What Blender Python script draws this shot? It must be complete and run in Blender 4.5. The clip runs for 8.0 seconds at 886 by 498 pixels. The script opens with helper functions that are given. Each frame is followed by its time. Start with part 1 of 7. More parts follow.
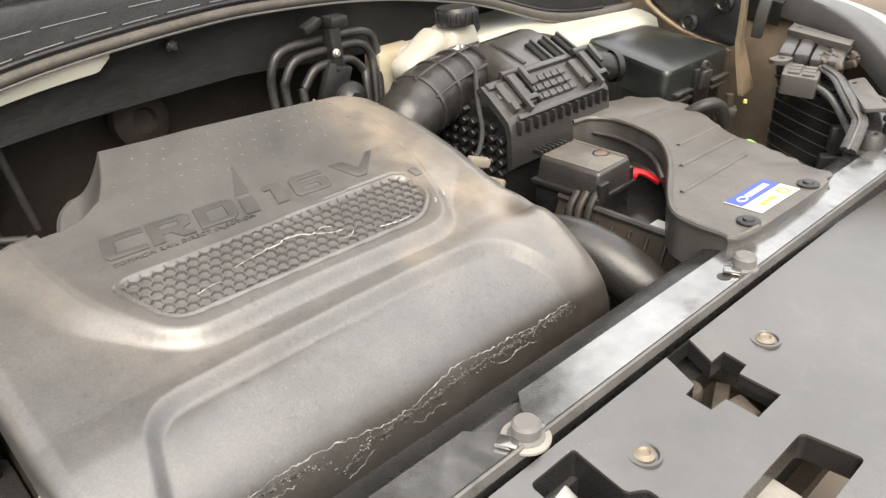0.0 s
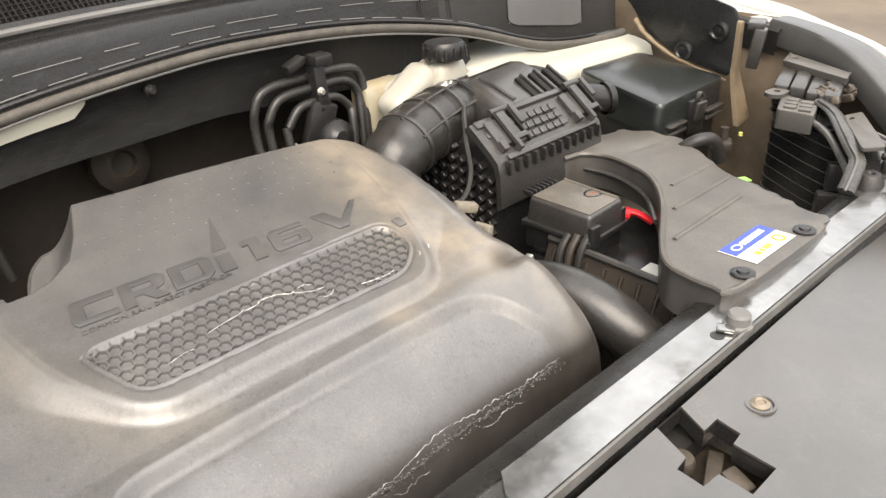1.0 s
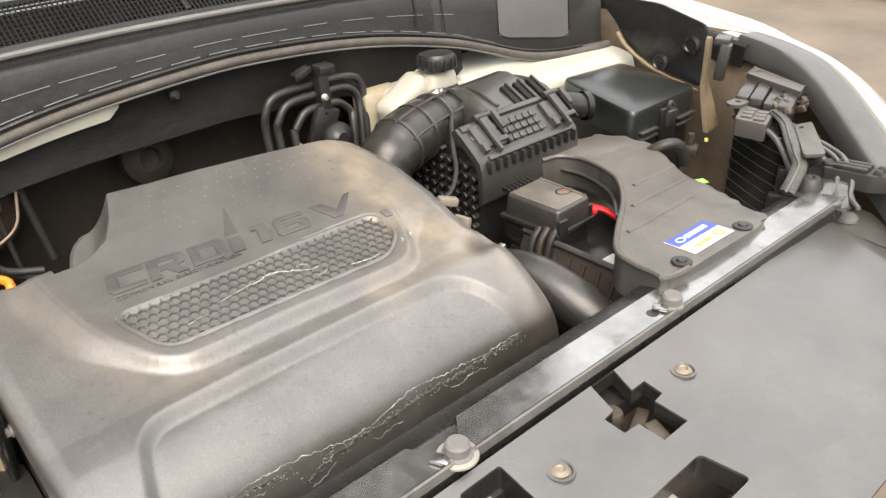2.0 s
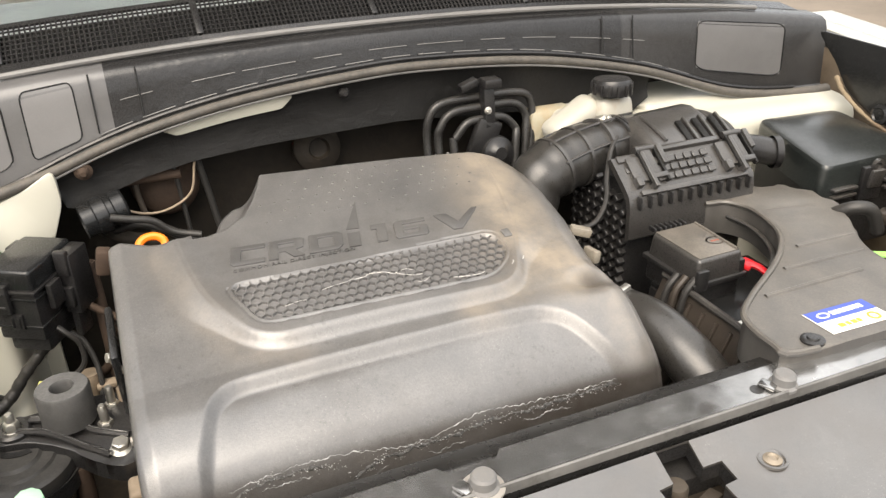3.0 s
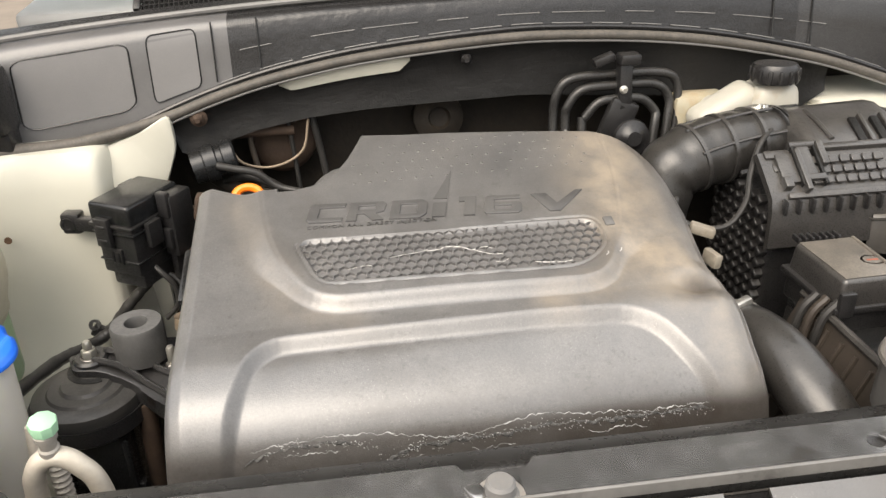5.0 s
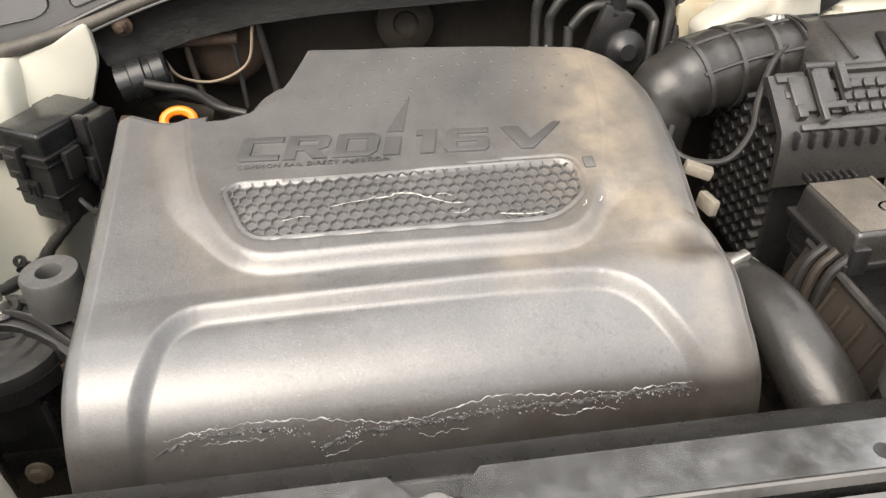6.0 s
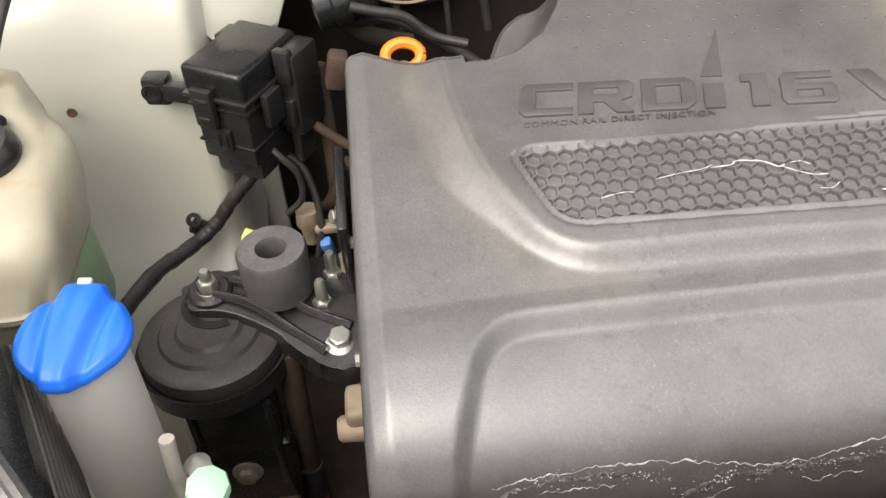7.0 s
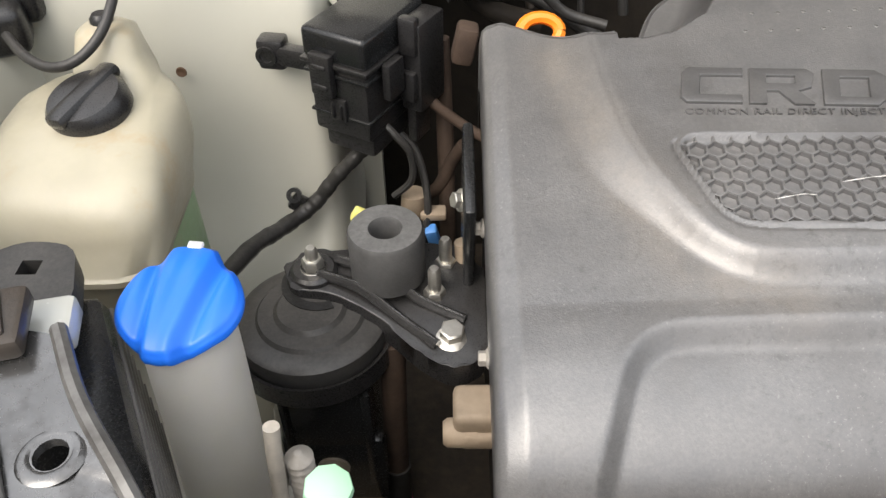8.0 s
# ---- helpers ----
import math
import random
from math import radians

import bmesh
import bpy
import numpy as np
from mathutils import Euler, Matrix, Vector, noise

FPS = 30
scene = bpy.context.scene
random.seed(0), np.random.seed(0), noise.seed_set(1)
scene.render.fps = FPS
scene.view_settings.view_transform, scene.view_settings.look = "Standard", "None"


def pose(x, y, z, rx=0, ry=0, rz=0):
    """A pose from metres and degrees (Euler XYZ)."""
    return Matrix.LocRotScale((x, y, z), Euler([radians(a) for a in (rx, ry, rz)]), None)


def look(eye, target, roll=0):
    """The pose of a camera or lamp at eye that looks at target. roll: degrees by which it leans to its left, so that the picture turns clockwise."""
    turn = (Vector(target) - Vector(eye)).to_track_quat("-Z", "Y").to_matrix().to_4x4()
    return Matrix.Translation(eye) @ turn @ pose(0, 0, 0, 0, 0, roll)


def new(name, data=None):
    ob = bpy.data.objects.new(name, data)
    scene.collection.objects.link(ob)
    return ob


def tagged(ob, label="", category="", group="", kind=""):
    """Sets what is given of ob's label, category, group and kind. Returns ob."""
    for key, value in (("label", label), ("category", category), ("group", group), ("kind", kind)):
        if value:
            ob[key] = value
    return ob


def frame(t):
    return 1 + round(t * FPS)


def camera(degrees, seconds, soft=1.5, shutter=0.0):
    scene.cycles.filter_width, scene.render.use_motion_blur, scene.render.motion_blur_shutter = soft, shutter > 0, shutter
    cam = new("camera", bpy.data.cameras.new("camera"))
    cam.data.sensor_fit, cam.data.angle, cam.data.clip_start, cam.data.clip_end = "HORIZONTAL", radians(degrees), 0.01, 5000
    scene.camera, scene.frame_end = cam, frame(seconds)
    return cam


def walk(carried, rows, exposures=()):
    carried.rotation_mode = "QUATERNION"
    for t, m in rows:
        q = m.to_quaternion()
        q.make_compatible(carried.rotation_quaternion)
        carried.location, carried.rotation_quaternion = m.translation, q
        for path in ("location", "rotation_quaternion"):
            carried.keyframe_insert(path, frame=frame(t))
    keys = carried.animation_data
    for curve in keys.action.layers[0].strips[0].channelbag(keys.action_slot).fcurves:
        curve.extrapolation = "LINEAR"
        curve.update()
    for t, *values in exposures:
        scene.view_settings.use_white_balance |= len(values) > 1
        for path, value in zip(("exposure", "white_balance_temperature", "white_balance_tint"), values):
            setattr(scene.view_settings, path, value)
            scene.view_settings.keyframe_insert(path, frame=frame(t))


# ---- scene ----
cam = camera(58.6, 8.0, 1.4)
PATH = [
    (0, (-0.406, -0.327, 1.358), (0.792, 0.952, 0.394), -1.7),
    (0.5, (-0.349, -0.252, 1.375), (0.854, 1.022, 0.411), -1.7),
    (1, (-0.352, -0.3, 1.397), (0.849, 0.982, 0.441), -2.0),
    (1.2, (-0.368, -0.341, 1.419), (0.833, 0.933, 0.452), -1.9),
    (2.3, (-0.416, -0.45, 1.465), (0.701, 0.916, 0.524), -1.4),
    (2.5, (-0.358, -0.45, 1.471), (0.647, 1.002, 0.533), -1.3),
    (3, (-0.263, -0.526, 1.462), (0.421, 1.111, 0.54), -0.9),
    (3.5, (-0.37, -0.582, 1.443), (0.148, 1.119, 0.528), -0.6),
    (4, (-0.383, -0.663, 1.4), (0.055, 1.064, 0.492), -0.5),
    (4.5, (-0.26, -0.594, 1.403), (0.034, 1.162, 0.492), -0.6),
    (4.7, (-0.191, -0.548, 1.397), (0.064, 1.212, 0.483), -0.8),
    (5.8, (-0.028, -0.384, 1.388), (0.178, 1.315, 0.353), -1.4),
    (6, (-0.036, -0.346, 1.387), (0.165, 1.261, 0.215), -1.0),
    (6.2, (-0.077, -0.308, 1.384), (0.111, 1.14, 0.017), -0.5),
    (6.5, (-0.157, -0.244, 1.388), (0.02, 1.208, 0.023), -1.1),
    (7, (-0.289, -0.129, 1.339), (-0.16, 1.335, -0.017), -2.0),
    (7.2, (-0.324, -0.114, 1.310), (-0.190, 1.350, -0.045), -1.5),
    (7.5, (-0.363, -0.103, 1.276), (-0.273, 1.368, -0.076), -0.7),
    (7.7, (-0.372, -0.093, 1.270), (-0.331, 1.376, -0.085), -0.6),
    (8, (-0.349, -0.082, 1.284), (-0.363, 1.397, -0.062), -1.1),
]
walk(cam, [(t, look(eye, target, roll)) for t, eye, target, roll in PATH],
     ((0, 1.34, 6950), (1.2, 1.32, 6950), (2.5, 1.32, 6950), (3.5, 1.34, 7000), (4.5, 1.16, 6950), (5.8, 1.29, 6900), (6.2, 1.26, 6860), (7, 1.14, 6760), (8, 1.10, 6560)))

# ---- world and light: open shade under a bright overcast sky ----
SUN_UP, SUN_TURN = 50.0, 216.0
world = bpy.data.worlds.new("overcast")
scene.world = world
world.use_nodes = True
wn, wl = world.node_tree.nodes, world.node_tree.links
sky = wn.new("ShaderNodeTexSky")
sky.sky_type, sky.sun_disc = "NISHITA", False
sky.sun_elevation, sky.sun_rotation = radians(SUN_UP), radians(SUN_TURN)
sky.air_density, sky.dust_density, sky.ozone_density = 1.0, 6.0, 0.6
wn["Background"].inputs[1].default_value = 0.15
# cloud cover: paler than the clear sky and about three times brighter overhead than at the horizon
where = wn.new("ShaderNodeTexCoord")
axis = wn.new("ShaderNodeSeparateXYZ")
wl.new(where.outputs["Generated"], axis.inputs[0])
cloud = wn.new("ShaderNodeMapRange")
cloud.inputs[1].default_value, cloud.inputs[2].default_value = 0.0, 1.0
cloud.inputs[3].default_value, cloud.inputs[4].default_value = 2.6, 8.0
wl.new(axis.outputs[2], cloud.inputs[0])
tint = wn.new("ShaderNodeVectorMath")
tint.operation = "SCALE"
tint.inputs[0].default_value = (0.97, 0.99, 1.02)
wl.new(cloud.outputs[0], tint.inputs[3])
veil = wn.new("ShaderNodeMix")
veil.data_type = "RGBA"
veil.inputs[0].default_value = 0.75
wl.new(sky.outputs[0], veil.inputs[6])
wl.new(tint.outputs[0], veil.inputs[7])
wl.new(veil.outputs[2], wn["Background"].inputs[0])
sun = new("sun", bpy.data.lights.new("sun", "SUN"))
sun.data.energy, sun.data.angle, sun.data.color = 1.2, radians(50), (1.0, 0.96, 0.9)
sun_dir = Vector((math.sin(radians(SUN_TURN)) * math.cos(radians(SUN_UP)), math.cos(radians(SUN_TURN)) * math.cos(radians(SUN_UP)), math.sin(radians(SUN_UP))))
sun.matrix_world = look(sun_dir * 20, (0, 0, 0))

# ---- materials ----


def mat(name, base, rough=0.5, metal=0.0, dust=0.0, dust_col=(0.30, 0.26, 0.21), grain=300.0, bump=0.05, blotch=7.0,
        vary=0.25, coat=0.0, up=0.6, stain=None, stain_at=0.6, scratch=0.0, sss=0.0, fleck=0.0, dull=0.5, wave=0.0, patina="", patina_col=(0.335, 0.275, 0.205)):
    """A worn surface: base colour varied at two scales, dust that settles more on faces that look up, fine relief."""
    m = bpy.data.materials.new(name)
    m.use_nodes = True
    n, l = m.node_tree.nodes, m.node_tree.links
    b = n["Principled BSDF"]
    geo = n.new("ShaderNodeNewGeometry")

    def noisy(scale, detail=4.0, rough_=0.6):
        t = n.new("ShaderNodeTexNoise")
        t.inputs["Scale"].default_value, t.inputs["Detail"].default_value, t.inputs["Roughness"].default_value = scale, detail, rough_
        l.new(geo.outputs["Position"], t.inputs["Vector"])
        return t.outputs["Fac"]

    def ramp(fac, lo, hi, a=0.0, z=1.0):
        r = n.new("ShaderNodeMapRange")
        r.inputs[1].default_value, r.inputs[2].default_value, r.inputs[3].default_value, r.inputs[4].default_value = lo, hi, a, z
        l.new(fac, r.inputs[0])
        return r.outputs[0]

    def mul(a, c):
        r = n.new("ShaderNodeMath")
        r.operation = "MULTIPLY"
        l.new(a, r.inputs[0])
        if isinstance(c, float):
            r.inputs[1].default_value = c
        else:
            l.new(c, r.inputs[1])
        return r.outputs[0]

    def mix(fac, a, c):
        r = n.new("ShaderNodeMix")
        r.data_type = "RGBA"
        l.new(fac, r.inputs[0])
        for v, k in ((a, 6), (c, 7)):
            if isinstance(v, tuple):
                r.inputs[k].default_value = (*v, 1)
            else:
                l.new(v, r.inputs[k])
        return r.outputs[2]

    big, fine = noisy(blotch, 5.0), noisy(grain, 3.0)
    lo = tuple(c * (1 - vary) for c in base)
    hi = tuple(min(1.0, c * (1 + vary)) for c in base)
    col = mix(ramp(big, 0.3, 0.7), lo, hi)
    rgh = ramp(fine, 0.3, 0.7, rough - 0.06, rough + 0.08)
    if dust > 0:
        sep = n.new("ShaderNodeSeparateXYZ")
        l.new(geo.outputs["Normal"], sep.inputs[0])
        level = ramp(sep.outputs[2], 0.1, 0.95, 1 - up, 1.0)
        patch = ramp(noisy(blotch * 1.7, 6.0, 0.72), 0.25, 0.75, 0.25, 1.0)
        speck = ramp(noisy(grain * 0.6, 2.0), 0.35, 0.65, 0.6, 1.0)
        fac = mul(mul(mul(level, patch), speck), dust)
        col = mix(fac, col, dust_col)
        more = n.new("ShaderNodeMath")
        more.operation = "MULTIPLY_ADD"
        l.new(fac, more.inputs[0])
        more.inputs[1].default_value = dull
        l.new(rgh, more.inputs[2])
        rgh = more.outputs[0]
    if stain:
        col = mix(mul(ramp(noisy(blotch * 0.6, 6.0, 0.7), stain_at, stain_at + 0.14), 0.7), col, stain)
    if fleck > 0:
        spots = mul(ramp(noisy(380.0, 3.0, 0.7), 0.61, 0.70), ramp(noisy(5.0, 4.0, 0.7), 0.45, 0.62))
        col = mix(mul(spots, fleck), col, (0.50, 0.48, 0.45))
        specks = mul(ramp(noisy(110.0, 6.0, 0.8), 0.54, 0.64), ramp(noisy(4.0, 4.0, 0.7), 0.42, 0.60))
        col = mix(mul(specks, 0.75), col, tuple(c * 0.25 for c in dust_col))
        smear = mul(ramp(noisy(16.0, 8.0, 0.8), 0.56, 0.72), 0.45)
        col = mix(smear, col, tuple(c * 0.55 for c in dust_col))
    if scratch > 0:
        w = n.new("ShaderNodeTexNoise")
        mp = n.new("ShaderNodeMapping")
        mp.inputs["Scale"].default_value = (30, 700, 200)
        mp.inputs["Rotation"].default_value = (0, 0, 0.4)
        l.new(geo.outputs["Position"], mp.inputs["Vector"])
        l.new(mp.outputs[0], w.inputs["Vector"])
        w.inputs["Scale"].default_value, w.inputs["Detail"].default_value = 1.0, 2.0
        col = mix(mul(mul(ramp(w.outputs["Fac"], 0.62, 0.7), ramp(big, 0.45, 0.6)), scratch), col, (0.42, 0.41, 0.40))
    if patina:
        at = n.new("ShaderNodeAttribute")
        at.attribute_name = patina
        fac = mul(mul(at.outputs["Fac"], ramp(noisy(28.0, 6.0, 0.7), 0.3, 0.62, 0.25, 1.0)), ramp(fine, 0.3, 0.7, 0.7, 1.0))
        col = mix(fac, col, patina_col)
        # near-black mask: real dirt, plus a dark reflection painted on the nose
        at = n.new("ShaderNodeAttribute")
        at.attribute_name = "grime_and_reflection"
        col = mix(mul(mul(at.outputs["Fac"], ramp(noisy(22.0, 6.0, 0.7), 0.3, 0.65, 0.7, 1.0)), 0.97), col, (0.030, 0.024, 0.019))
        more = n.new("ShaderNodeMath")
        more.operation = "MULTIPLY_ADD"
        l.new(fac, more.inputs[0])
        more.inputs[1].default_value = 0.35
        l.new(rgh, more.inputs[2])
        rgh = more.outputs[0]
    l.new(col, b.inputs["Base Color"])
    l.new(rgh, b.inputs["Roughness"])
    b.inputs["Metallic"].default_value = metal
    b.inputs["Coat Weight"].default_value = coat
    if patina:
        at = n.new("ShaderNodeAttribute")
        at.attribute_name = "grime_and_reflection"
        l.new(ramp(at.outputs["Fac"], 0.0, 1.0, coat, coat * 0.15), b.inputs["Coat Weight"])
        l.new(ramp(at.outputs["Fac"], 0.0, 1.0, 0.5, 0.25), b.inputs["Specular IOR Level"])
    b.inputs["Coat Roughness"].default_value = 0.28
    if sss:
        b.inputs["Subsurface Weight"].default_value = sss
        b.inputs["Subsurface Radius"].default_value = (0.02, 0.02, 0.015)
    if bump:
        bp = n.new("ShaderNodeBump")
        bp.inputs["Strength"].default_value, bp.inputs["Distance"].default_value = bump, 0.002
        l.new(fine, bp.inputs["Height"])
        if wave:
            wv = n.new("ShaderNodeBump")
            wv.inputs["Strength"].default_value, wv.inputs["Distance"].default_value = wave, 0.006
            l.new(noisy(32.0, 3.0, 0.55), wv.inputs["Height"])
            l.new(wv.outputs[0], bp.inputs["Normal"])
        l.new(bp.outputs[0], b.inputs["Normal"])
    return m


DUST = (0.30, 0.27, 0.23)
BROWN = (0.30, 0.22, 0.14)
COVER = mat("cover_plastic", (0.068, 0.068, 0.07), 0.34, stain=(0.082, 0.076, 0.07), stain_at=0.53, wave=0.06, dust=0.60, dust_col=(0.245, 0.232, 0.215), grain=600, bump=0.28, blotch=7, up=0.35, patina="brown_dust", coat=0.9, fleck=0.26, dull=0.12)
COVER_RIM = mat("cover_letter", (0.046, 0.046, 0.047), 0.30, dust=0.46, dust_col=(0.225, 0.212, 0.195), grain=900, coat=0.7)
COVER_KNOB = mat("cover_knob", (0.085, 0.084, 0.082), 0.4, dust=0.6, dust_col=(0.26, 0.245, 0.225), grain=900)
HEXMAT = mat("hex_plastic", (0.07, 0.07, 0.072), 0.32, dust=0.65, dust_col=(0.255, 0.24, 0.22), grain=900, coat=0.8, dull=0.15)
TEAR = mat("torn_groove", (0.055, 0.053, 0.05), 0.5, vary=0.9, grain=900, bump=0.6, blotch=200)
LATCH = mat("grimy_latch_steel", (0.10, 0.085, 0.07), 0.4, 0.5, dust=0.2, dust_col=BROWN, grain=200, blotch=40, bump=0.2)
CRACK_AND_GLINT = mat("white_fracture_and_glint", (0.62, 0.60, 0.57), 0.4, vary=0.2, grain=500, bump=0.2)
TORN = mat("torn_plastic", (0.25, 0.25, 0.245), 0.35, vary=0.8, grain=400, bump=0.3, blotch=60)
BLACK = mat("black_plastic", (0.013, 0.013, 0.014), 0.28, dust=0.09, dust_col=DUST, grain=700, blotch=14, coat=0.4, dull=0.3, wave=0.25)
BLACK_DUSTY = mat("dusty_black_plastic", (0.026, 0.025, 0.025), 0.28, dust=0.27, dust_col=(0.25, 0.225, 0.19), grain=500, bump=0.12, blotch=16, coat=0.7, dull=0.15, wave=0.25)
DUCT_MAT = mat("dusty_duct_plastic", (0.05, 0.048, 0.046), 0.42, dust=0.66, dust_col=(0.25, 0.222, 0.185), grain=600, blotch=9, up=0.75, coat=0.4, dull=0.2, wave=0.15)
BLACK_GLOSS = mat("glossy_black_plastic", (0.010, 0.011, 0.012), 0.22, dust=0.05, grain=700, blotch=18, bump=0.03)
BOXTOP = mat("dusty_brown_box_top", (0.05, 0.047, 0.044), 0.4, dust=0.85, dust_col=(0.27, 0.235, 0.19), grain=600, blotch=12, coat=0.3, dull=0.2)
FASTENER = mat("dirty_fastener", (0.30, 0.25, 0.19), 0.45, 0.3, dust=0.3, grain=300, blotch=50)
BEADING = mat("cowl_ledge_plastic", (0.13, 0.13, 0.13), 0.3, dust=0.5, dust_col=(0.34, 0.325, 0.30), grain=600, blotch=9, up=0.3)
COWL = mat("cowl_plastic", (0.012, 0.012, 0.013), 0.26, wave=0.35, dust=0.07, dust_col=(0.24, 0.225, 0.205), grain=800, blotch=6, up=0.3, coat=0.15, dull=0.2)
ENDPANEL = mat("cowl_end_plastic", (0.10, 0.10, 0.102), 0.3, dust=0.3, dust_col=(0.27, 0.255, 0.24), grain=800, blotch=5, up=0.3, coat=0.4, dull=0.2, wave=0.1)
COWL_END = mat("cowl_dark_end_plastic", (0.022, 0.022, 0.023), 0.24, dust=0.11, dust_col=(0.25, 0.235, 0.215), grain=800, blotch=6, up=0.3, coat=0.3, dull=0.2, wave=0.15)
LID = mat("cowl_lid_plastic", (0.15, 0.149, 0.151), 0.32, dust=0.4, dust_col=(0.29, 0.275, 0.26), grain=900, blotch=4, vary=0.12, up=0.3, coat=0.5)
RUBBER = mat("rubber", (0.018, 0.018, 0.018), 0.42, dust=0.22, dust_col=(0.26, 0.235, 0.205), grain=500, bump=0.12, blotch=20, coat=0.2, dull=0.2, wave=0.2)
DASH_SKY_SHEEN = mat("dashboard_sky_sheen", (0.5, 0.5, 0.49), 0.6, grain=200, vary=0.1)
SEAL = mat("seal_rubber", (0.035, 0.034, 0.032), 0.45, dust=0.7, dust_col=(0.23, 0.20, 0.165), grain=400, blotch=22, up=0.4)
FELT = mat("firewall_felt", (0.008, 0.008, 0.008), 0.45, wave=0.5, dust=0.05, dust_col=DUST, grain=350, bump=0.3, blotch=8, dull=0.8)
DARK = mat("grimy_metal", (0.020, 0.018, 0.016), 0.6, dust=0.2, dust_col=BROWN, grain=120, bump=0.4, blotch=15)
BEAM = mat("worn_metallic_paint", (0.47, 0.465, 0.455), 0.155, 0.88, dust=0.10, dust_col=(0.27, 0.25, 0.22), grain=45, bump=0.012, blotch=13, stain=(0.15, 0.12, 0.09), stain_at=0.56, up=0.3, dull=0.6)
BRACKET = mat("dark_bracket_paint", (0.20, 0.198, 0.195), 0.2, 0.85, dust=0.12, dust_col=(0.25, 0.23, 0.20), grain=300, bump=0.03, blotch=18, stain=(0.05, 0.045, 0.04), stain_at=0.55, dull=0.3)
BRACK = mat("worn_black_bracket_paint", (0.035, 0.034, 0.033), 0.26, dust=0.32, dust_col=(0.24, 0.22, 0.195), grain=300, blotch=18, bump=0.08, dull=0.25, coat=0.3)
EDGE = mat("scuffed_edge_paint", (0.17, 0.167, 0.16), 0.38, 0.4, dust=0.3, dust_col=(0.24, 0.22, 0.195), grain=200, blotch=18, bump=0.05, stain=(0.05, 0.045, 0.04), stain_at=0.5)
LIP = mat("black_painted_steel", (0.014, 0.014, 0.014), 0.26, wave=0.05, dull=0.2, dust=0.06, dust_col=DUST, grain=30, blotch=16, bump=0.01)
PANEL = mat("front_cover_plastic", (0.05, 0.049, 0.048), 0.30, dull=0.10, dust=0.34, dust_col=(0.27, 0.255, 0.235), grain=1600, bump=0.03, blotch=5, vary=0.4, wave=0.15, stain=(0.085, 0.075, 0.065), stain_at=0.52, coat=1.0, fleck=0.25)
PAINT = mat("ivory_body_paint", (0.51, 0.50, 0.43), 0.32, dust=0.22, dust_col=(0.45, 0.40, 0.30), grain=90, bump=0.02, blotch=4, vary=0.06, coat=0.3, stain=(0.42, 0.36, 0.24), stain_at=0.66)
WHITE_PAINT = mat("white_body_paint", (0.52, 0.52, 0.475), 0.2, grain=90, bump=0.0, blotch=4, vary=0.03, coat=0.6, dust=0.05)
IVORY = mat("ivory_plastic", (0.42, 0.385, 0.29), 0.36, grain=120, bump=0.05, blotch=9, vary=0.14, stain=(0.40, 0.27, 0.13), stain_at=0.57, sss=0.15)
MILKY = mat("milky_plastic", (0.90, 0.87, 0.81), 0.42, grain=150, bump=0.05, blotch=8, vary=0.08, sss=0.4, dust=0.1)
COOLANT = mat("green_coolant_plastic", (0.25, 0.36, 0.20), 0.4, grain=120, bump=0.02, vary=0.15, stain=(0.36, 0.33, 0.22), stain_at=0.55)
BLUE = mat("blue_plastic", (0.012, 0.16, 0.80), 0.34, grain=200, bump=0.03, vary=0.08, dust=0.05)
MINT = mat("mint_plastic", (0.38, 0.66, 0.44), 0.5, grain=200, bump=0.05, vary=0.1, dust=0.15)
ORANGE = mat("orange_plastic", (0.95, 0.26, 0.02), 0.35, grain=200, bump=0.02, vary=0.08)
RED = mat("red_plastic", (0.75, 0.02, 0.03), 0.35, grain=200, bump=0.02, vary=0.1)
YELLOW = mat("yellow_sticker", (0.80, 0.74, 0.22), 0.4, grain=200, bump=0.0, vary=0.05)
STEEL = mat("zinc_steel", (0.62, 0.60, 0.55), 0.34, 0.9, dust=0.2, grain=300, blotch=40)
ALU = mat("dull_aluminium", (0.62, 0.57, 0.49), 0.5, 0.35, dust=0.35, dust_col=(0.42, 0.36, 0.27), grain=250, blotch=25, bump=0.15)
SEATM = mat("worn_seat_metal", (0.34, 0.32, 0.29), 0.55, 0.3, dust=0.35, dust_col=(0.36, 0.31, 0.25), grain=250, blotch=25, bump=0.15)
RUST = mat("rusty_steel", (0.13, 0.075, 0.045), 0.7, 0.3, dust=0.3, dust_col=BROWN, grain=200, blotch=30, bump=0.3)
OLD_RUST = mat("old_dark_rust", (0.06, 0.038, 0.026), 0.75, 0.2, dust=0.25, dust_col=(0.14, 0.10, 0.07), grain=200, blotch=30, bump=0.3)
MAGENTA = mat("magenta_tape", (0.42, 0.05, 0.20), 0.5, dust=0.2, grain=200, bump=0.05)
TAN = mat("tan_cast_metal", (0.36, 0.28, 0.20), 0.6, 0.2, dust=0.3, grain=200, blotch=30)
PIPE = mat("dark_coated_pipe", (0.03, 0.03, 0.03), 0.28, 0.2, dust=0.12, grain=400, blotch=25)
PAPER = mat("sticker_white", (0.80, 0.79, 0.74), 0.45, grain=300, bump=0.0, vary=0.04, dust=0.1)
LABEL_BLUE = mat("sticker_blue", (0.06, 0.10, 0.42), 0.4, grain=300, bump=0.0, vary=0.08)
LABEL_RED = mat("sticker_orange", (0.85, 0.38, 0.05), 0.45, grain=300, bump=0.0, vary=0.05)
GREEN_ST = mat("sticker_green", (0.30, 0.65, 0.14), 0.45, grain=300, bump=0.0, vary=0.05)
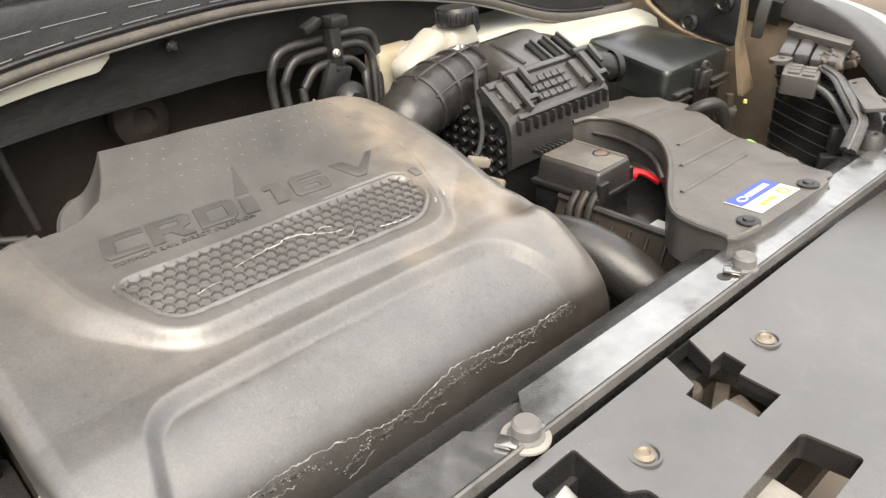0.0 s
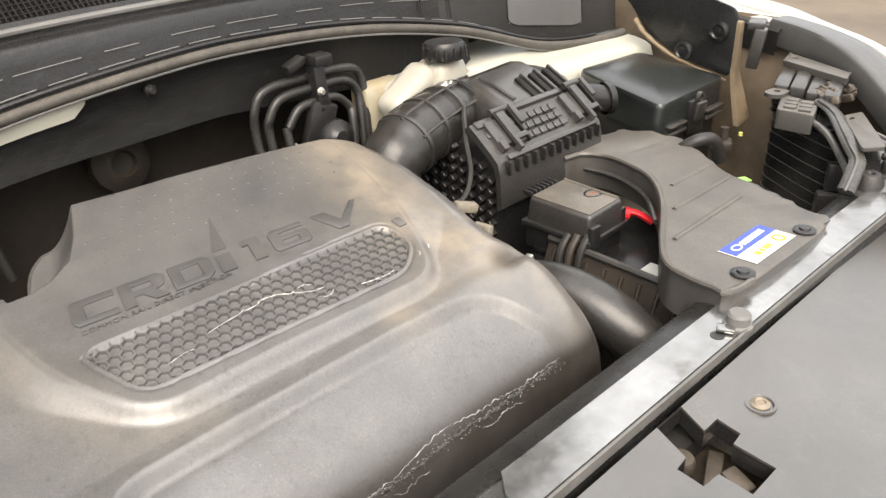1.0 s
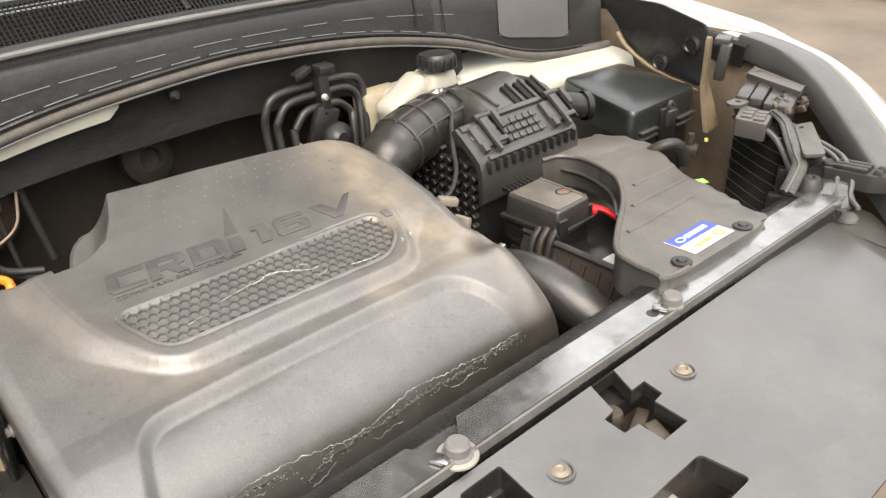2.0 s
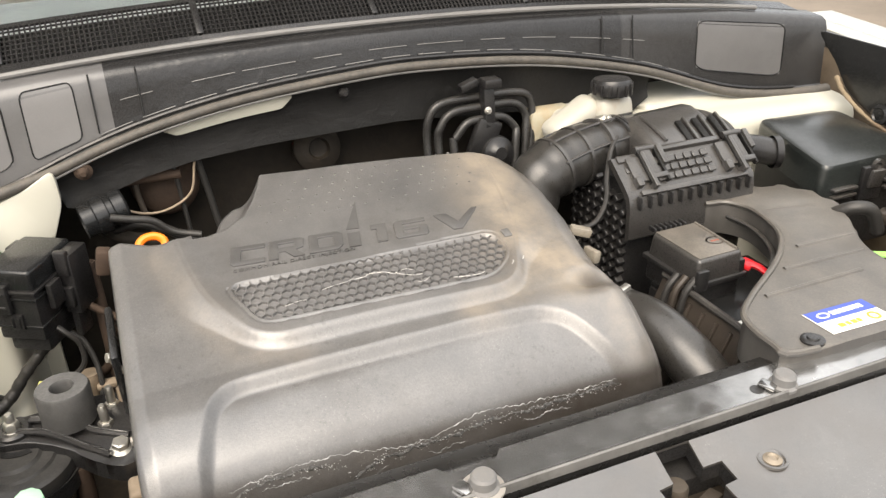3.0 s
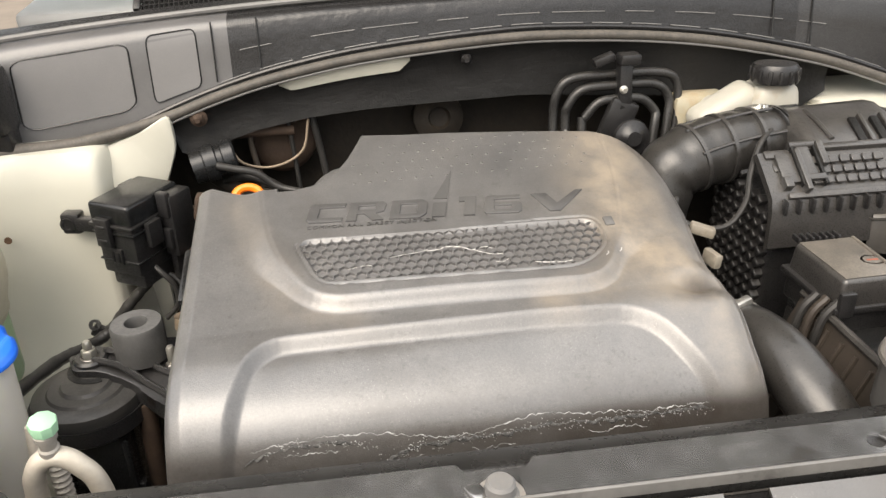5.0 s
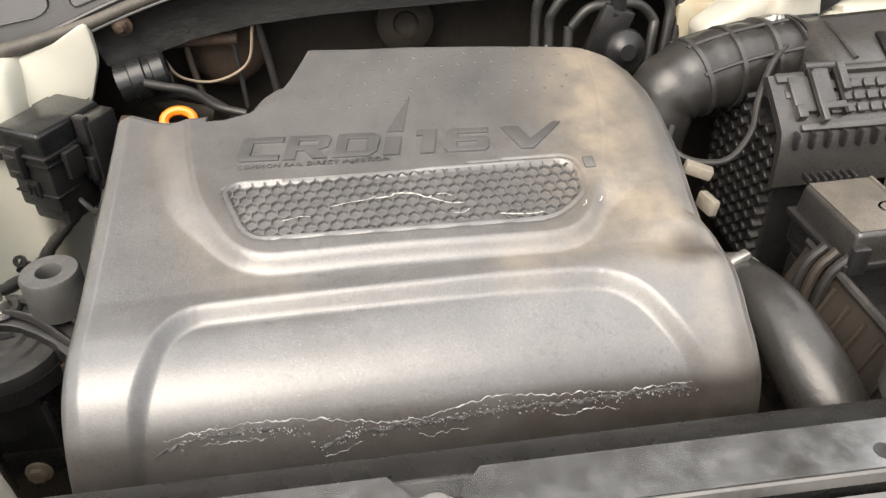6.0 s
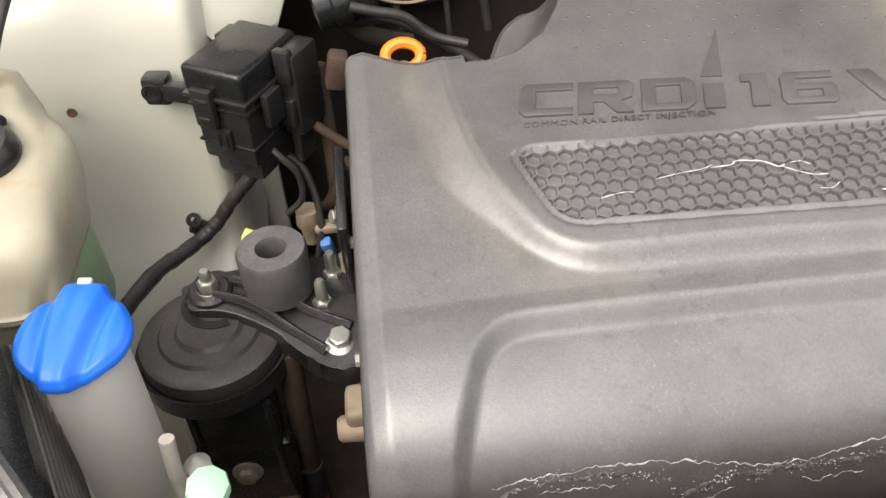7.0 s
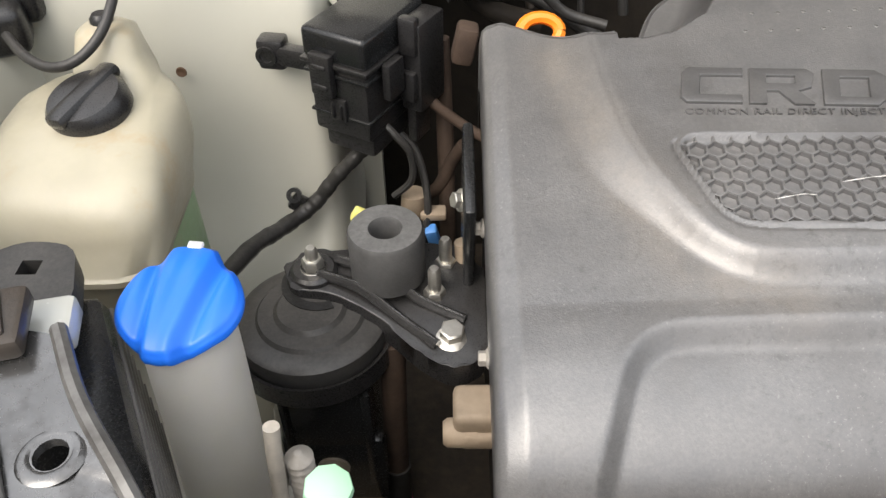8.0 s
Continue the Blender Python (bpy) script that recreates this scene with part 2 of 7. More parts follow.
BLUE_TAG = mat("blue_connector", (0.08, 0.25, 0.6), 0.4, grain=200, bump=0.0)
OLD_PLUG = mat("grey_rubber_plug", (0.15, 0.15, 0.15), 0.5, dust=0.3, grain=300)
STRIP = mat("fender_strip_plastic", (0.05, 0.05, 0.05), 0.3, dust=0.35, dust_col=(0.26, 0.25, 0.235), grain=500, blotch=8, coat=0.6, dull=0.15)
FUSELID = mat("fuse_lid_plastic", (0.014, 0.017, 0.0165), 0.24, dust=0.10, dust_col=(0.23, 0.225, 0.21), grain=700, blotch=8, coat=0.7, dull=0.1, wave=0.1)
HOSE = mat("turbo_hose_rubber", (0.020, 0.019, 0.018), 0.30, wave=0.3, dust=0.15, dust_col=(0.26, 0.235, 0.20), grain=400, blotch=18, coat=0.4, dull=0.2)
BUSH = mat("grey_rubber_bush", (0.055, 0.054, 0.053), 0.5, dust=0.5, dust_col=(0.25, 0.245, 0.235), grain=350, bump=0.2, blotch=30, up=0.8)
GRIME = mat("brown_dusty_plastic", (0.035, 0.03, 0.026), 0.4, dust=0.5, dust_col=(0.105, 0.08, 0.058), grain=400, bump=0.15, blotch=18, up=0.3, coat=0.3, dull=0.3)
DIRTY = mat("dirty_ivory_paint", (0.26, 0.20, 0.13), 0.5, stain=(0.10, 0.065, 0.04), stain_at=0.5, dust=0.4, dust_col=BROWN, grain=120, blotch=14, vary=0.3)
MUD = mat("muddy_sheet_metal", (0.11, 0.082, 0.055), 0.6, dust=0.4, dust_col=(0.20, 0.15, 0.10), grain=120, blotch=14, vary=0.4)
GROUND = mat("dusty_ground", (0.17, 0.14, 0.11), 0.95, grain=40, bump=0.5, blotch=0.8, vary=0.3)


def glass_mat():
    m = bpy.data.materials.new("windscreen_glass")
    m.use_nodes = True
    b = m.node_tree.nodes["Principled BSDF"]
    b.inputs["Base Color"].default_value = (0.75, 0.8, 0.8, 1)
    b.inputs["Roughness"].default_value = 0.03
    b.inputs["Transmission Weight"].default_value = 1.0
    b.inputs["IOR"].default_value = 1.45
    return m


GLASS = glass_mat()


def let_light_through(m, share, colour):
    """Thin pale plastic that passes diffuse light from its other side."""
    n, l = m.node_tree.nodes, m.node_tree.links
    glow = n.new("ShaderNodeBsdfTranslucent")
    glow.inputs[0].default_value = (*colour, 1)
    both = n.new("ShaderNodeMixShader")
    both.inputs[0].default_value = share
    l.new(n["Principled BSDF"].outputs[0], both.inputs[1])
    l.new(glow.outputs[0], both.inputs[2])
    l.new(both.outputs[0], n["Material Output"].inputs[0])


let_light_through(MILKY, 0.6, (0.95, 0.93, 0.88))
for dull_black, spec in ((BLACK, 0.35), (RUBBER, 0.3), (FELT, 0.3), (DARK, 0.25), (GRIME, 0.3)):
    dull_black.node_tree.nodes["Principled BSDF"].inputs["Specular IOR Level"].default_value = spec
for shiny in (PANEL, COVER):
    shiny.node_tree.nodes["Principled BSDF"].inputs["Coat IOR"].default_value = 1.75
BOTTLE = mat("stained_reservoir_plastic", (0.47, 0.45, 0.39), 0.36, grain=150, bump=0.05, blotch=14, vary=0.1, stain=(0.42, 0.30, 0.18), stain_at=0.62, sss=0.15)

# ---- mesh helpers ----


def thing(name, at, label, category, group="", kind=""):
    e = new(name)
    e.empty_display_size = 0.02
    e.location = at
    bpy.context.view_layer.update()
    return tagged(e, label, category, group, kind)


def part(name, bm, material, parent=None, label="", sharp=38):
    """Links a bmesh as ONE mesh object under a thing or a part."""
    me = bpy.data.meshes.new(name)
    bmesh.ops.recalc_face_normals(bm, faces=bm.faces[:])
    bm.to_mesh(me)
    bm.free()
    for p in me.polygons:
        p.use_smooth = True
    me.set_sharp_from_angle(angle=radians(sharp))
    me.materials.append(material)
    ob = new(name, me)
    if parent:
        ob.parent = parent
        root = parent
        while root.parent:
            root = root.parent
        if root is parent:
            ob.matrix_parent_inverse = Matrix.Translation(root.location).inverted()
    if label:
        ob["label"] = label
    return ob


def repeat(name, bm, material, parent, places, label="", sharp=38):
    """Objects of their own on one mesh, at the poses given."""
    first = part(name, bm, material, parent, label, sharp)
    first.matrix_basis = places[0]
    for m in places[1:]:
        ob = new(name, first.data)
        ob.parent, ob.matrix_parent_inverse, ob.matrix_basis = parent, first.matrix_parent_inverse, m
        if label:
            ob["label"] = label
    return first


def bmn():
    return bmesh.new()


def turned(bm, verts, m):
    bmesh.ops.transform(bm, matrix=m, verts=verts)


def box(bm, c, size, bevel=0.003, rot=(0, 0, 0), seg=2, taper=1.0):
    """A bevelled block round c; taper narrows its top."""
    r = bmesh.ops.create_cube(bm, size=1.0)
    vs = r["verts"]
    for v in vs:
        k = taper if v.co.z > 0 else 1.0
        v.co = Vector((v.co.x * size[0] * k, v.co.y * size[1] * k, v.co.z * size[2]))
    turned(bm, vs, pose(*c, *rot))
    if bevel:
        es = list({e for v in vs for e in v.link_edges})
        bmesh.ops.bevel(bm, geom=es, offset=bevel, segments=seg, affect="EDGES", profile=0.5)
    return bm


def lathe(bm, prof, m=Matrix(), seg=32):
    """Turns a profile of (radius, height) round z, then moves it by m."""
    rings = []
    for r, z in prof:
        if r < 1e-6:
            rings.append([bm.verts.new((0, 0, z))])
        else:
            rings.append([bm.verts.new((r * math.cos(2 * math.pi * i / seg), r * math.sin(2 * math.pi * i / seg), z)) for i in range(seg)])
    for a, b in zip(rings, rings[1:]):
        for i in range(seg):
            j = (i + 1) % seg
            if len(a) == 1 and len(b) == 1:
                continue
            if len(a) == 1:
                bm.faces.new((a[0], b[i], b[j]))
            elif len(b) == 1:
                bm.faces.new((a[i], a[j], b[0]))
            else:
                bm.faces.new((a[i], a[j], b[j], b[i]))
    turned(bm, [v for r in rings for v in r], m)
    return bm


def spline(pts, n=8):
    """Catmull-Rom through the points."""
    p = [Vector(q) for q in pts]
    p = [p[0] * 2 - p[1], *p, p[-1] * 2 - p[-2]]
    out = []
    for i in range(1, len(p) - 2):
        a, b, c, d = p[i - 1 : i + 3]
        for k in range(n):
            t = k / n
            out.append(0.5 * ((2 * b) + (c - a) * t + (2 * a - 5 * b + 4 * c - d) * t**2 + (3 * b - a - 3 * c + d) * t**3))
    out.append(p[-2])
    return out


def tube(bm, pts, r, seg=12, n=8, smooth=True, flat=1.0):
    """A tube along a smooth line; r a number, or a function of 0..1 along it."""
    line = spline(pts, n) if smooth else [Vector(q) for q in pts]
    up = Vector((0.13, 0.21, 0.97))
    rings = []
    for i, q in enumerate(line):
        d = (line[min(i + 1, len(line) - 1)] - line[max(i - 1, 0)]).normalized()
        a = d.cross(up)
        a = a.normalized() if a.length > 1e-4 else Vector((1, 0, 0))
        b = a.cross(d)
        up = b
        rr = r(i / (len(line) - 1)) if callable(r) else r
        rings.append([bm.verts.new(q + a * rr * math.cos(2 * math.pi * k / seg) + b * rr * flat * math.sin(2 * math.pi * k / seg)) for k in range(seg)])
    for a, b in zip(rings, rings[1:]):
        for i in range(seg):
            bm.faces.new((a[i], a[(i + 1) % seg], b[(i + 1) % seg], b[i]))
    bm.faces.new(rings[0])
    bm.faces.new(rings[-1])
    return bm


def rounded(poly, r, n=5):
    """A polygon with its corners rounded by about r."""
    out = []
    for i, p in enumerate(poly):
        p, a, b = Vector(p), Vector(poly[i - 1]), Vector(poly[(i + 1) % len(poly)])
        k = min(r, (a - p).length * 0.45, (b - p).length * 0.45)
        s, e = p + (a - p).normalized() * k, p + (b - p).normalized() * k
        for j in range(n + 1):
            t = j / n
            out.append(tuple((1 - t) ** 2 * s + 2 * t * (1 - t) * p + t * t * e))
    return out


def plate(bm, outer, holes=(), z=lambda x, y: 0.0, thick=0.003, bevel=0.0):
    """A sheet with holes, lying under the height z(x, y) and as thick as told."""
    loops = []
    for poly in (outer, *holes):
        vs = [bm.verts.new((p[0], p[1], 0)) for p in poly]
        loops.append([bm.edges.new((vs[i], vs[(i + 1) % len(vs)])) for i in range(len(vs))])
    es = [e for lp in loops for e in lp]
    faces = [f for f in bmesh.ops.triangle_fill(bm, use_beauty=True, edges=es)["geom"] if isinstance(f, bmesh.types.BMFace)]
    top = list({v for f in faces for v in f.verts})
    low = {v: bm.verts.new((v.co.x, v.co.y, z(v.co.x, v.co.y) - (thick(v.co.x, v.co.y) if callable(thick) else thick))) for v in top}
    for v in top:
        v.co.z = z(v.co.x, v.co.y)
    for f in faces:
        bm.faces.new([low[v] for v in reversed(f.verts)])
    for e in es:
        a, b = e.verts
        bm.faces.new((a, b, low[b], low[a]))
    if bevel:
        bmesh.ops.bevel(bm, geom=es, offset=bevel, segments=2, affect="EDGES", profile=0.5)
    return bm


def surf(bm, f, us, vs):
    """A sheet of quads through f(u, v)."""
    g = [[bm.verts.new(f(u, v)) for u in us] for v in vs]
    for a, b in zip(g, g[1:]):
        for i in range(len(us) - 1):
            bm.faces.new((a[i], a[i + 1], b[i + 1], b[i]))
    return bm


def sheet(bm, f, us, vs, thick=0.003, along=(0, 0, -1)):
    """surf with a back side."""
    n0 = len(bm.verts)
    surf(bm, f, us, vs)
    surf(bm, lambda u, v: tuple(Vector(f(u, v)) + Vector(along) * thick), us, vs)
    bm.verts.ensure_lookup_table()
    nu, nv = len(us), len(vs)
    at = lambda k, i, j: bm.verts[n0 + k * nu * nv + j * nu + i]
    for j in range(nv - 1):
        for i in (0, nu - 1):
            bm.faces.new((at(0, i, j), at(0, i, j + 1), at(1, i, j + 1), at(1, i, j)))
    for i in range(nu - 1):
        for j in (0, nv - 1):
            bm.faces.new((at(0, i, j), at(0, i + 1, j), at(1, i + 1, j), at(1, i, j)))
    return bm


def hexhead(bm, c, r, h, flange=1.35, tilt=(0, 0, 0)):
    m = pose(*c, *tilt)
    lathe(bm, [(0, 0), (r * flange, 0), (r * flange, h * 0.25), (r * 1.02, h * 0.42), (0, h * 0.42)], m, 20)
    lathe(bm, [(r, h * 0.35), (r, h * 0.92), (r * 0.85, h), (0, h)], m, 6)
    return bm


def span(a, b, n):
    return [a + (b - a) * i / n for i in range(n + 1)]


def smooth(a, b, x):
    t = np.clip((x - a) / (b - a), 0, 1)
    return t * t * (3 - 2 * t)


def lerp(x, pts):
    xs, ys = zip(*pts)
    return float(np.interp(x, xs, ys))


def text_mesh(bm, body, size, m, extrude=0.0015, bevel=0.0, shear=0.0, spacing=1.0, wide=1.0, bold=0.0):
    cu = bpy.data.curves.new("writing", "FONT")
    cu.offset = bold
    cu.body, cu.size, cu.extrude, cu.shear, cu.space_character, cu.bevel_depth = body, size, extrude, shear, spacing, bevel
    ob = bpy.data.objects.new("writing", cu)
    scene.collection.objects.link(ob)
    dg = bpy.context.evaluated_depsgraph_get()
    me = bpy.data.meshes.new_from_object(ob.evaluated_get(dg))
    bpy.data.objects.remove(ob)
    bpy.data.curves.remove(cu)
    xs = [v.co.x for v in me.vertices]
    x0, x1 = min(xs), max(xs)
    me.transform(Matrix.Diagonal((wide / (x1 - x0), 1, 1, 1)) @ Matrix.Translation((-x0, 0, 0)))
    me.transform(m)
    bm.from_mesh(me)
    bpy.data.meshes.remove(me)
    return bm

# ---- the setting ----
CX = 0.2  # the car's middle


def ground():
    bm = bmn()
    surf(bm, lambda u, v: (u, v, 0.0), [-2000, -60, -8, 8, 60, 2000], [-2000, -60, -8, 8, 60, 2000])
    tagged(part("ground", bm, GROUND), "dusty brown bare ground under the parked car", "ground", kind="structure")


ground()

# ---- the car's body round the bay ----
car = thing("car", (CX, 1.0, 0.0), "white car with its bonnet open, pale ivory paint inside", "car")

SEAM = [(-0.98, 0.955), (-0.725, 0.972), (-0.6, 0.965), (-0.507, 0.968), (-0.43, 0.99), (-0.369, 1.015), (-0.29, 1.042), (-0.21, 1.063), (-0.1, 1.083), (-0.012, 1.093), (0.1, 1.102), (0.2, 1.107)]
SEAM = SEAM + [(0.3, 1.104), (0.4, 1.098), (0.5, 1.087), (0.582, 1.073), (0.66, 1.057), (0.73, 1.041), (0.808, 1.015), (0.86, 0.997), (0.894, 0.985), (0.96, 0.970), (1.02, 0.962), (1.08, 0.958), (1.18, 0.960), (1.4, 0.955)]


def seam_z(x):
    return sum(lerp(x + d, SEAM) for d in (-0.03, 0, 0.03)) / 3


def seam_y(x):
    return 0.772 - 0.05 * min(1.0, abs(x - CX) / 0.95) ** 3


def body_shell():
    # strut towers, rounded on top and towards the front
    for side, name in ((-1, "inner_fender"), (1, "inner_fender")):
        bm = bmn()
        a0, a1 = 0.66, 0.985
        if side == 1:
            a0 = 0.50
        prof = [(0.90, 0.985), (0.80, 0.986), (0.70, 0.985), (0.672, 0.982), (0.655, 0.974), (0.645, 0.955), (0.640, 0.92), (0.636, 0.85), (0.632, 0.78), (0.628, 0.70), (0.60, 0.64), (0.52, 0.58), (0.40, 0.52), (0.30, 0.50)]
        if side == -1:
            prof = [(0.90, 0.985), (0.80, 0.985), (0.735, 0.984), (0.712, 0.980), (0.697, 0.971), (0.688, 0.952), (0.683, 0.92), (0.678, 0.857), (0.672, 0.78), (0.665, 0.70), (0.635, 0.64), (0.55, 0.58), (0.40, 0.52), (0.30, 0.50)]
        if side == 1:
            prof = [(0.90, 0.976), (0.765, 0.974), (0.752, 0.971), (0.744, 0.962), (0.70, 0.958), (0.672, 0.952), (0.658, 0.945), (0.650, 0.925), (0.645, 0.88), (0.64, 0.83), (0.63, 0.70), (0.60, 0.64), (0.52, 0.58), (0.30, 0.50)]

        def f(u, v):
            y, z = prof[v]
            x = CX + side * (a0 + (a1 - a0) * u)
            # the inner end of the tower turns back round a corner
            if u < 0.12:
                k = 1 - u / 0.12
                y = y + 0.05 * k * k + (0.10 * k**4 if v > 2 else 0)
                z = z - 0.004 * k
            y += 0.012 * math.sin(u * 5.0) * (v > 3)
            return (x, y, z)

        surf(bm, f, span(0, 1, 40), range(len(prof)))
        part(name, bm, PAINT, car, "pale ivory painted strut tower", 50)
        # the shelf between tower and cowl, and the side wall
        bm = bmn()
        wall = [(1.035, 1.03), (1.02, 1.0), (0.985, 0.9), (0.95, 0.7), (0.95, 0.45)]
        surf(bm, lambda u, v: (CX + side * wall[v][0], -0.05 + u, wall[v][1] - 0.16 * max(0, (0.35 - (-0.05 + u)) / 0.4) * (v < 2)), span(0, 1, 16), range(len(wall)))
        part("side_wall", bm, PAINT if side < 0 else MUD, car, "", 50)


body_shell()


def small_body_bits():
    # folded flange of ivory sheet where the left tower meets the cowl
    bm = bmn()
    rim = rounded([(-0.492, 0.972), (-0.43, 0.992), (-0.376, 1.022), (-0.374, 0.965), (-0.40, 0.90), (-0.44, 0.88), (-0.49, 0.93)], 0.015, 3)
    plate(bm, rim, (), lambda x, y: 0.0, 0.012, 0.003)
    for v in bm.verts:
        v.co = Vector((v.co.x, 0.742 - v.co.z - 0.35 * max(0.0, 0.98 - v.co.y) * (v.co.x < -0.42), v.co.y))
    part("brace", bm, PAINT, car, "folded ivory brace sheet")
    # raised bonnet: a sheet with its liner, hinged behind the cowl
    bm = bmn()
    tip, root = Vector((0, 0.72, 2.12)), Vector((0, 0.985, 1.262))
    sheet(bm, lambda u, v: (CX + 0.98 * u * (1 - 0.03 * v), root.y + (tip.y - root.y) * v, root.z + (tip.z - root.z) * v - 0.03 * u * u + 0.03 * math.sin(v * 3.1)), span(-1, 1, 16), span(0, 1, 12), 0.03, (0, 1, 0.1))
    hood = part("bonnet", bm, FELT, car, "open bonnet with a dark felt liner")
    bm = bmn()
    tube(bm, [(x, 0.972, 1.262 - 0.03 * ((x - CX) / 0.98) ** 2) for x in span(CX - 0.95, CX + 0.95, 20)], 0.018, 10, 2)
    part("painted_edge", bm, WHITE_PAINT, hood, "white painted rear edge")
    # strip of bare ivory sheet that shows below the cowl's seal
    bm = bmn()
    sheet(bm, lambda u, v: (-0.205 + 0.212 * u, 0.771 + 0.004 * v, seam_z(-0.205 + 0.212 * u) - 0.012 - (0.017 + 0.004 * u) * v * min(1.0, 0.25 + u * 8, 0.3 + (1 - u) * 8)), span(0, 1, 24), (0, 0.5, 1), 0.004, (0, 1, 0))
    part("flange", bm, PAINT, car, "bare strip of ivory sheet metal")
    # bay floor and front, in the dark
    bm = bmn()
    box(bm, (CX, 0.42, 0.40), (1.92, 0.95, 0.03), 0.0)
    box(bm, (CX, 0.90, 0.72), (1.92, 0.03, 0.64), 0.0)
    part("bay_floor", bm, DARK, car)


small_body_bits()


def wheel(x):
    m = pose(x, 0.86, 0.32, 0, 90, 0)
    bm = bmn()
    lathe(bm, [(0.20, -0.09), (0.27, -0.105), (0.305, -0.10), (0.32, -0.08), (0.32, 0.08), (0.305, 0.10), (0.27, 0.105), (0.20, 0.09)], m, 48)
    tyre = part("wheel", bm, RUBBER, car, "black rubber tyre")
    bm = bmn()
    lathe(bm, [(0.0, -0.03), (0.08, -0.04), (0.19, -0.07), (0.205, -0.085), (0.205, 0.085), (0.19, 0.07), (0.0, 0.03)], m, 40)
    part("rim", bm, ALU, tyre, "dull alloy rim")


wheel(CX - 0.80)
wheel(CX + 0.80)


def firewall():
    t = thing("firewall_pad", (CX, 0.79, 0.99), "black felt sound pad on the firewall below the cowl", "insulation")
    bm = bmn()

    def low(x):
        return lerp(x, [(-0.381, 0.985), (-0.377, 0.958), (-0.370, 0.948), (-0.36, 0.945), (-0.31, 0.957), (-0.25, 0.975), (-0.162, 0.990), (-0.06, 0.998), (0.2, 1.006), (0.45, 0.99), (0.60, 0.96), (0.70, 0.955), (0.74, 0.985)])

    def f(u, v):
        x = -0.381 + 1.121 * u
        top = seam_z(x) - 0.004
        y = 0.783 - 0.022 * (abs(x - CX) / 0.6) ** 4 + 0.006 * math.sin(v * 3.1)
        return (x, y, top + (low(x) - top) * v)

    sheet(bm, f, span(0, 1, 110), span(0, 1, 6), 0.03, (0, 1, -0.2))
    part("pad", bm, FELT, t)
    for x, z in ((-0.335, 1.007), (0.099, 1.074), (0.36, 1.06)):
        bm = bmn()
        yb = 0.775 - 0.020 * (x < 0)
        box(bm, (x, yb, z), (0.016, 0.012, 0.014), 0.003)
        lathe(bm, [(0, 0.008), (0.004, 0.008), (0.007, 0.003), (0.009, 0)], pose(x, yb - 0.003, z, 90, 0, 0), 14)
        part("clip", bm, OLD_RUST if x < 0 else BLACK, t, "rusty bolt" if x < 0 else "")
    bm = bmn()
    lathe(bm, [(0.014, 0.0), (0.012, 0.002), (0.007, 0.003), (0.006, 0)], pose(-0.335, 0.7585, 1.007, 90, 0, 0), 24)
    part("rusty_washer", bm, OLD_RUST, t, "rust-stained washer")


firewall()


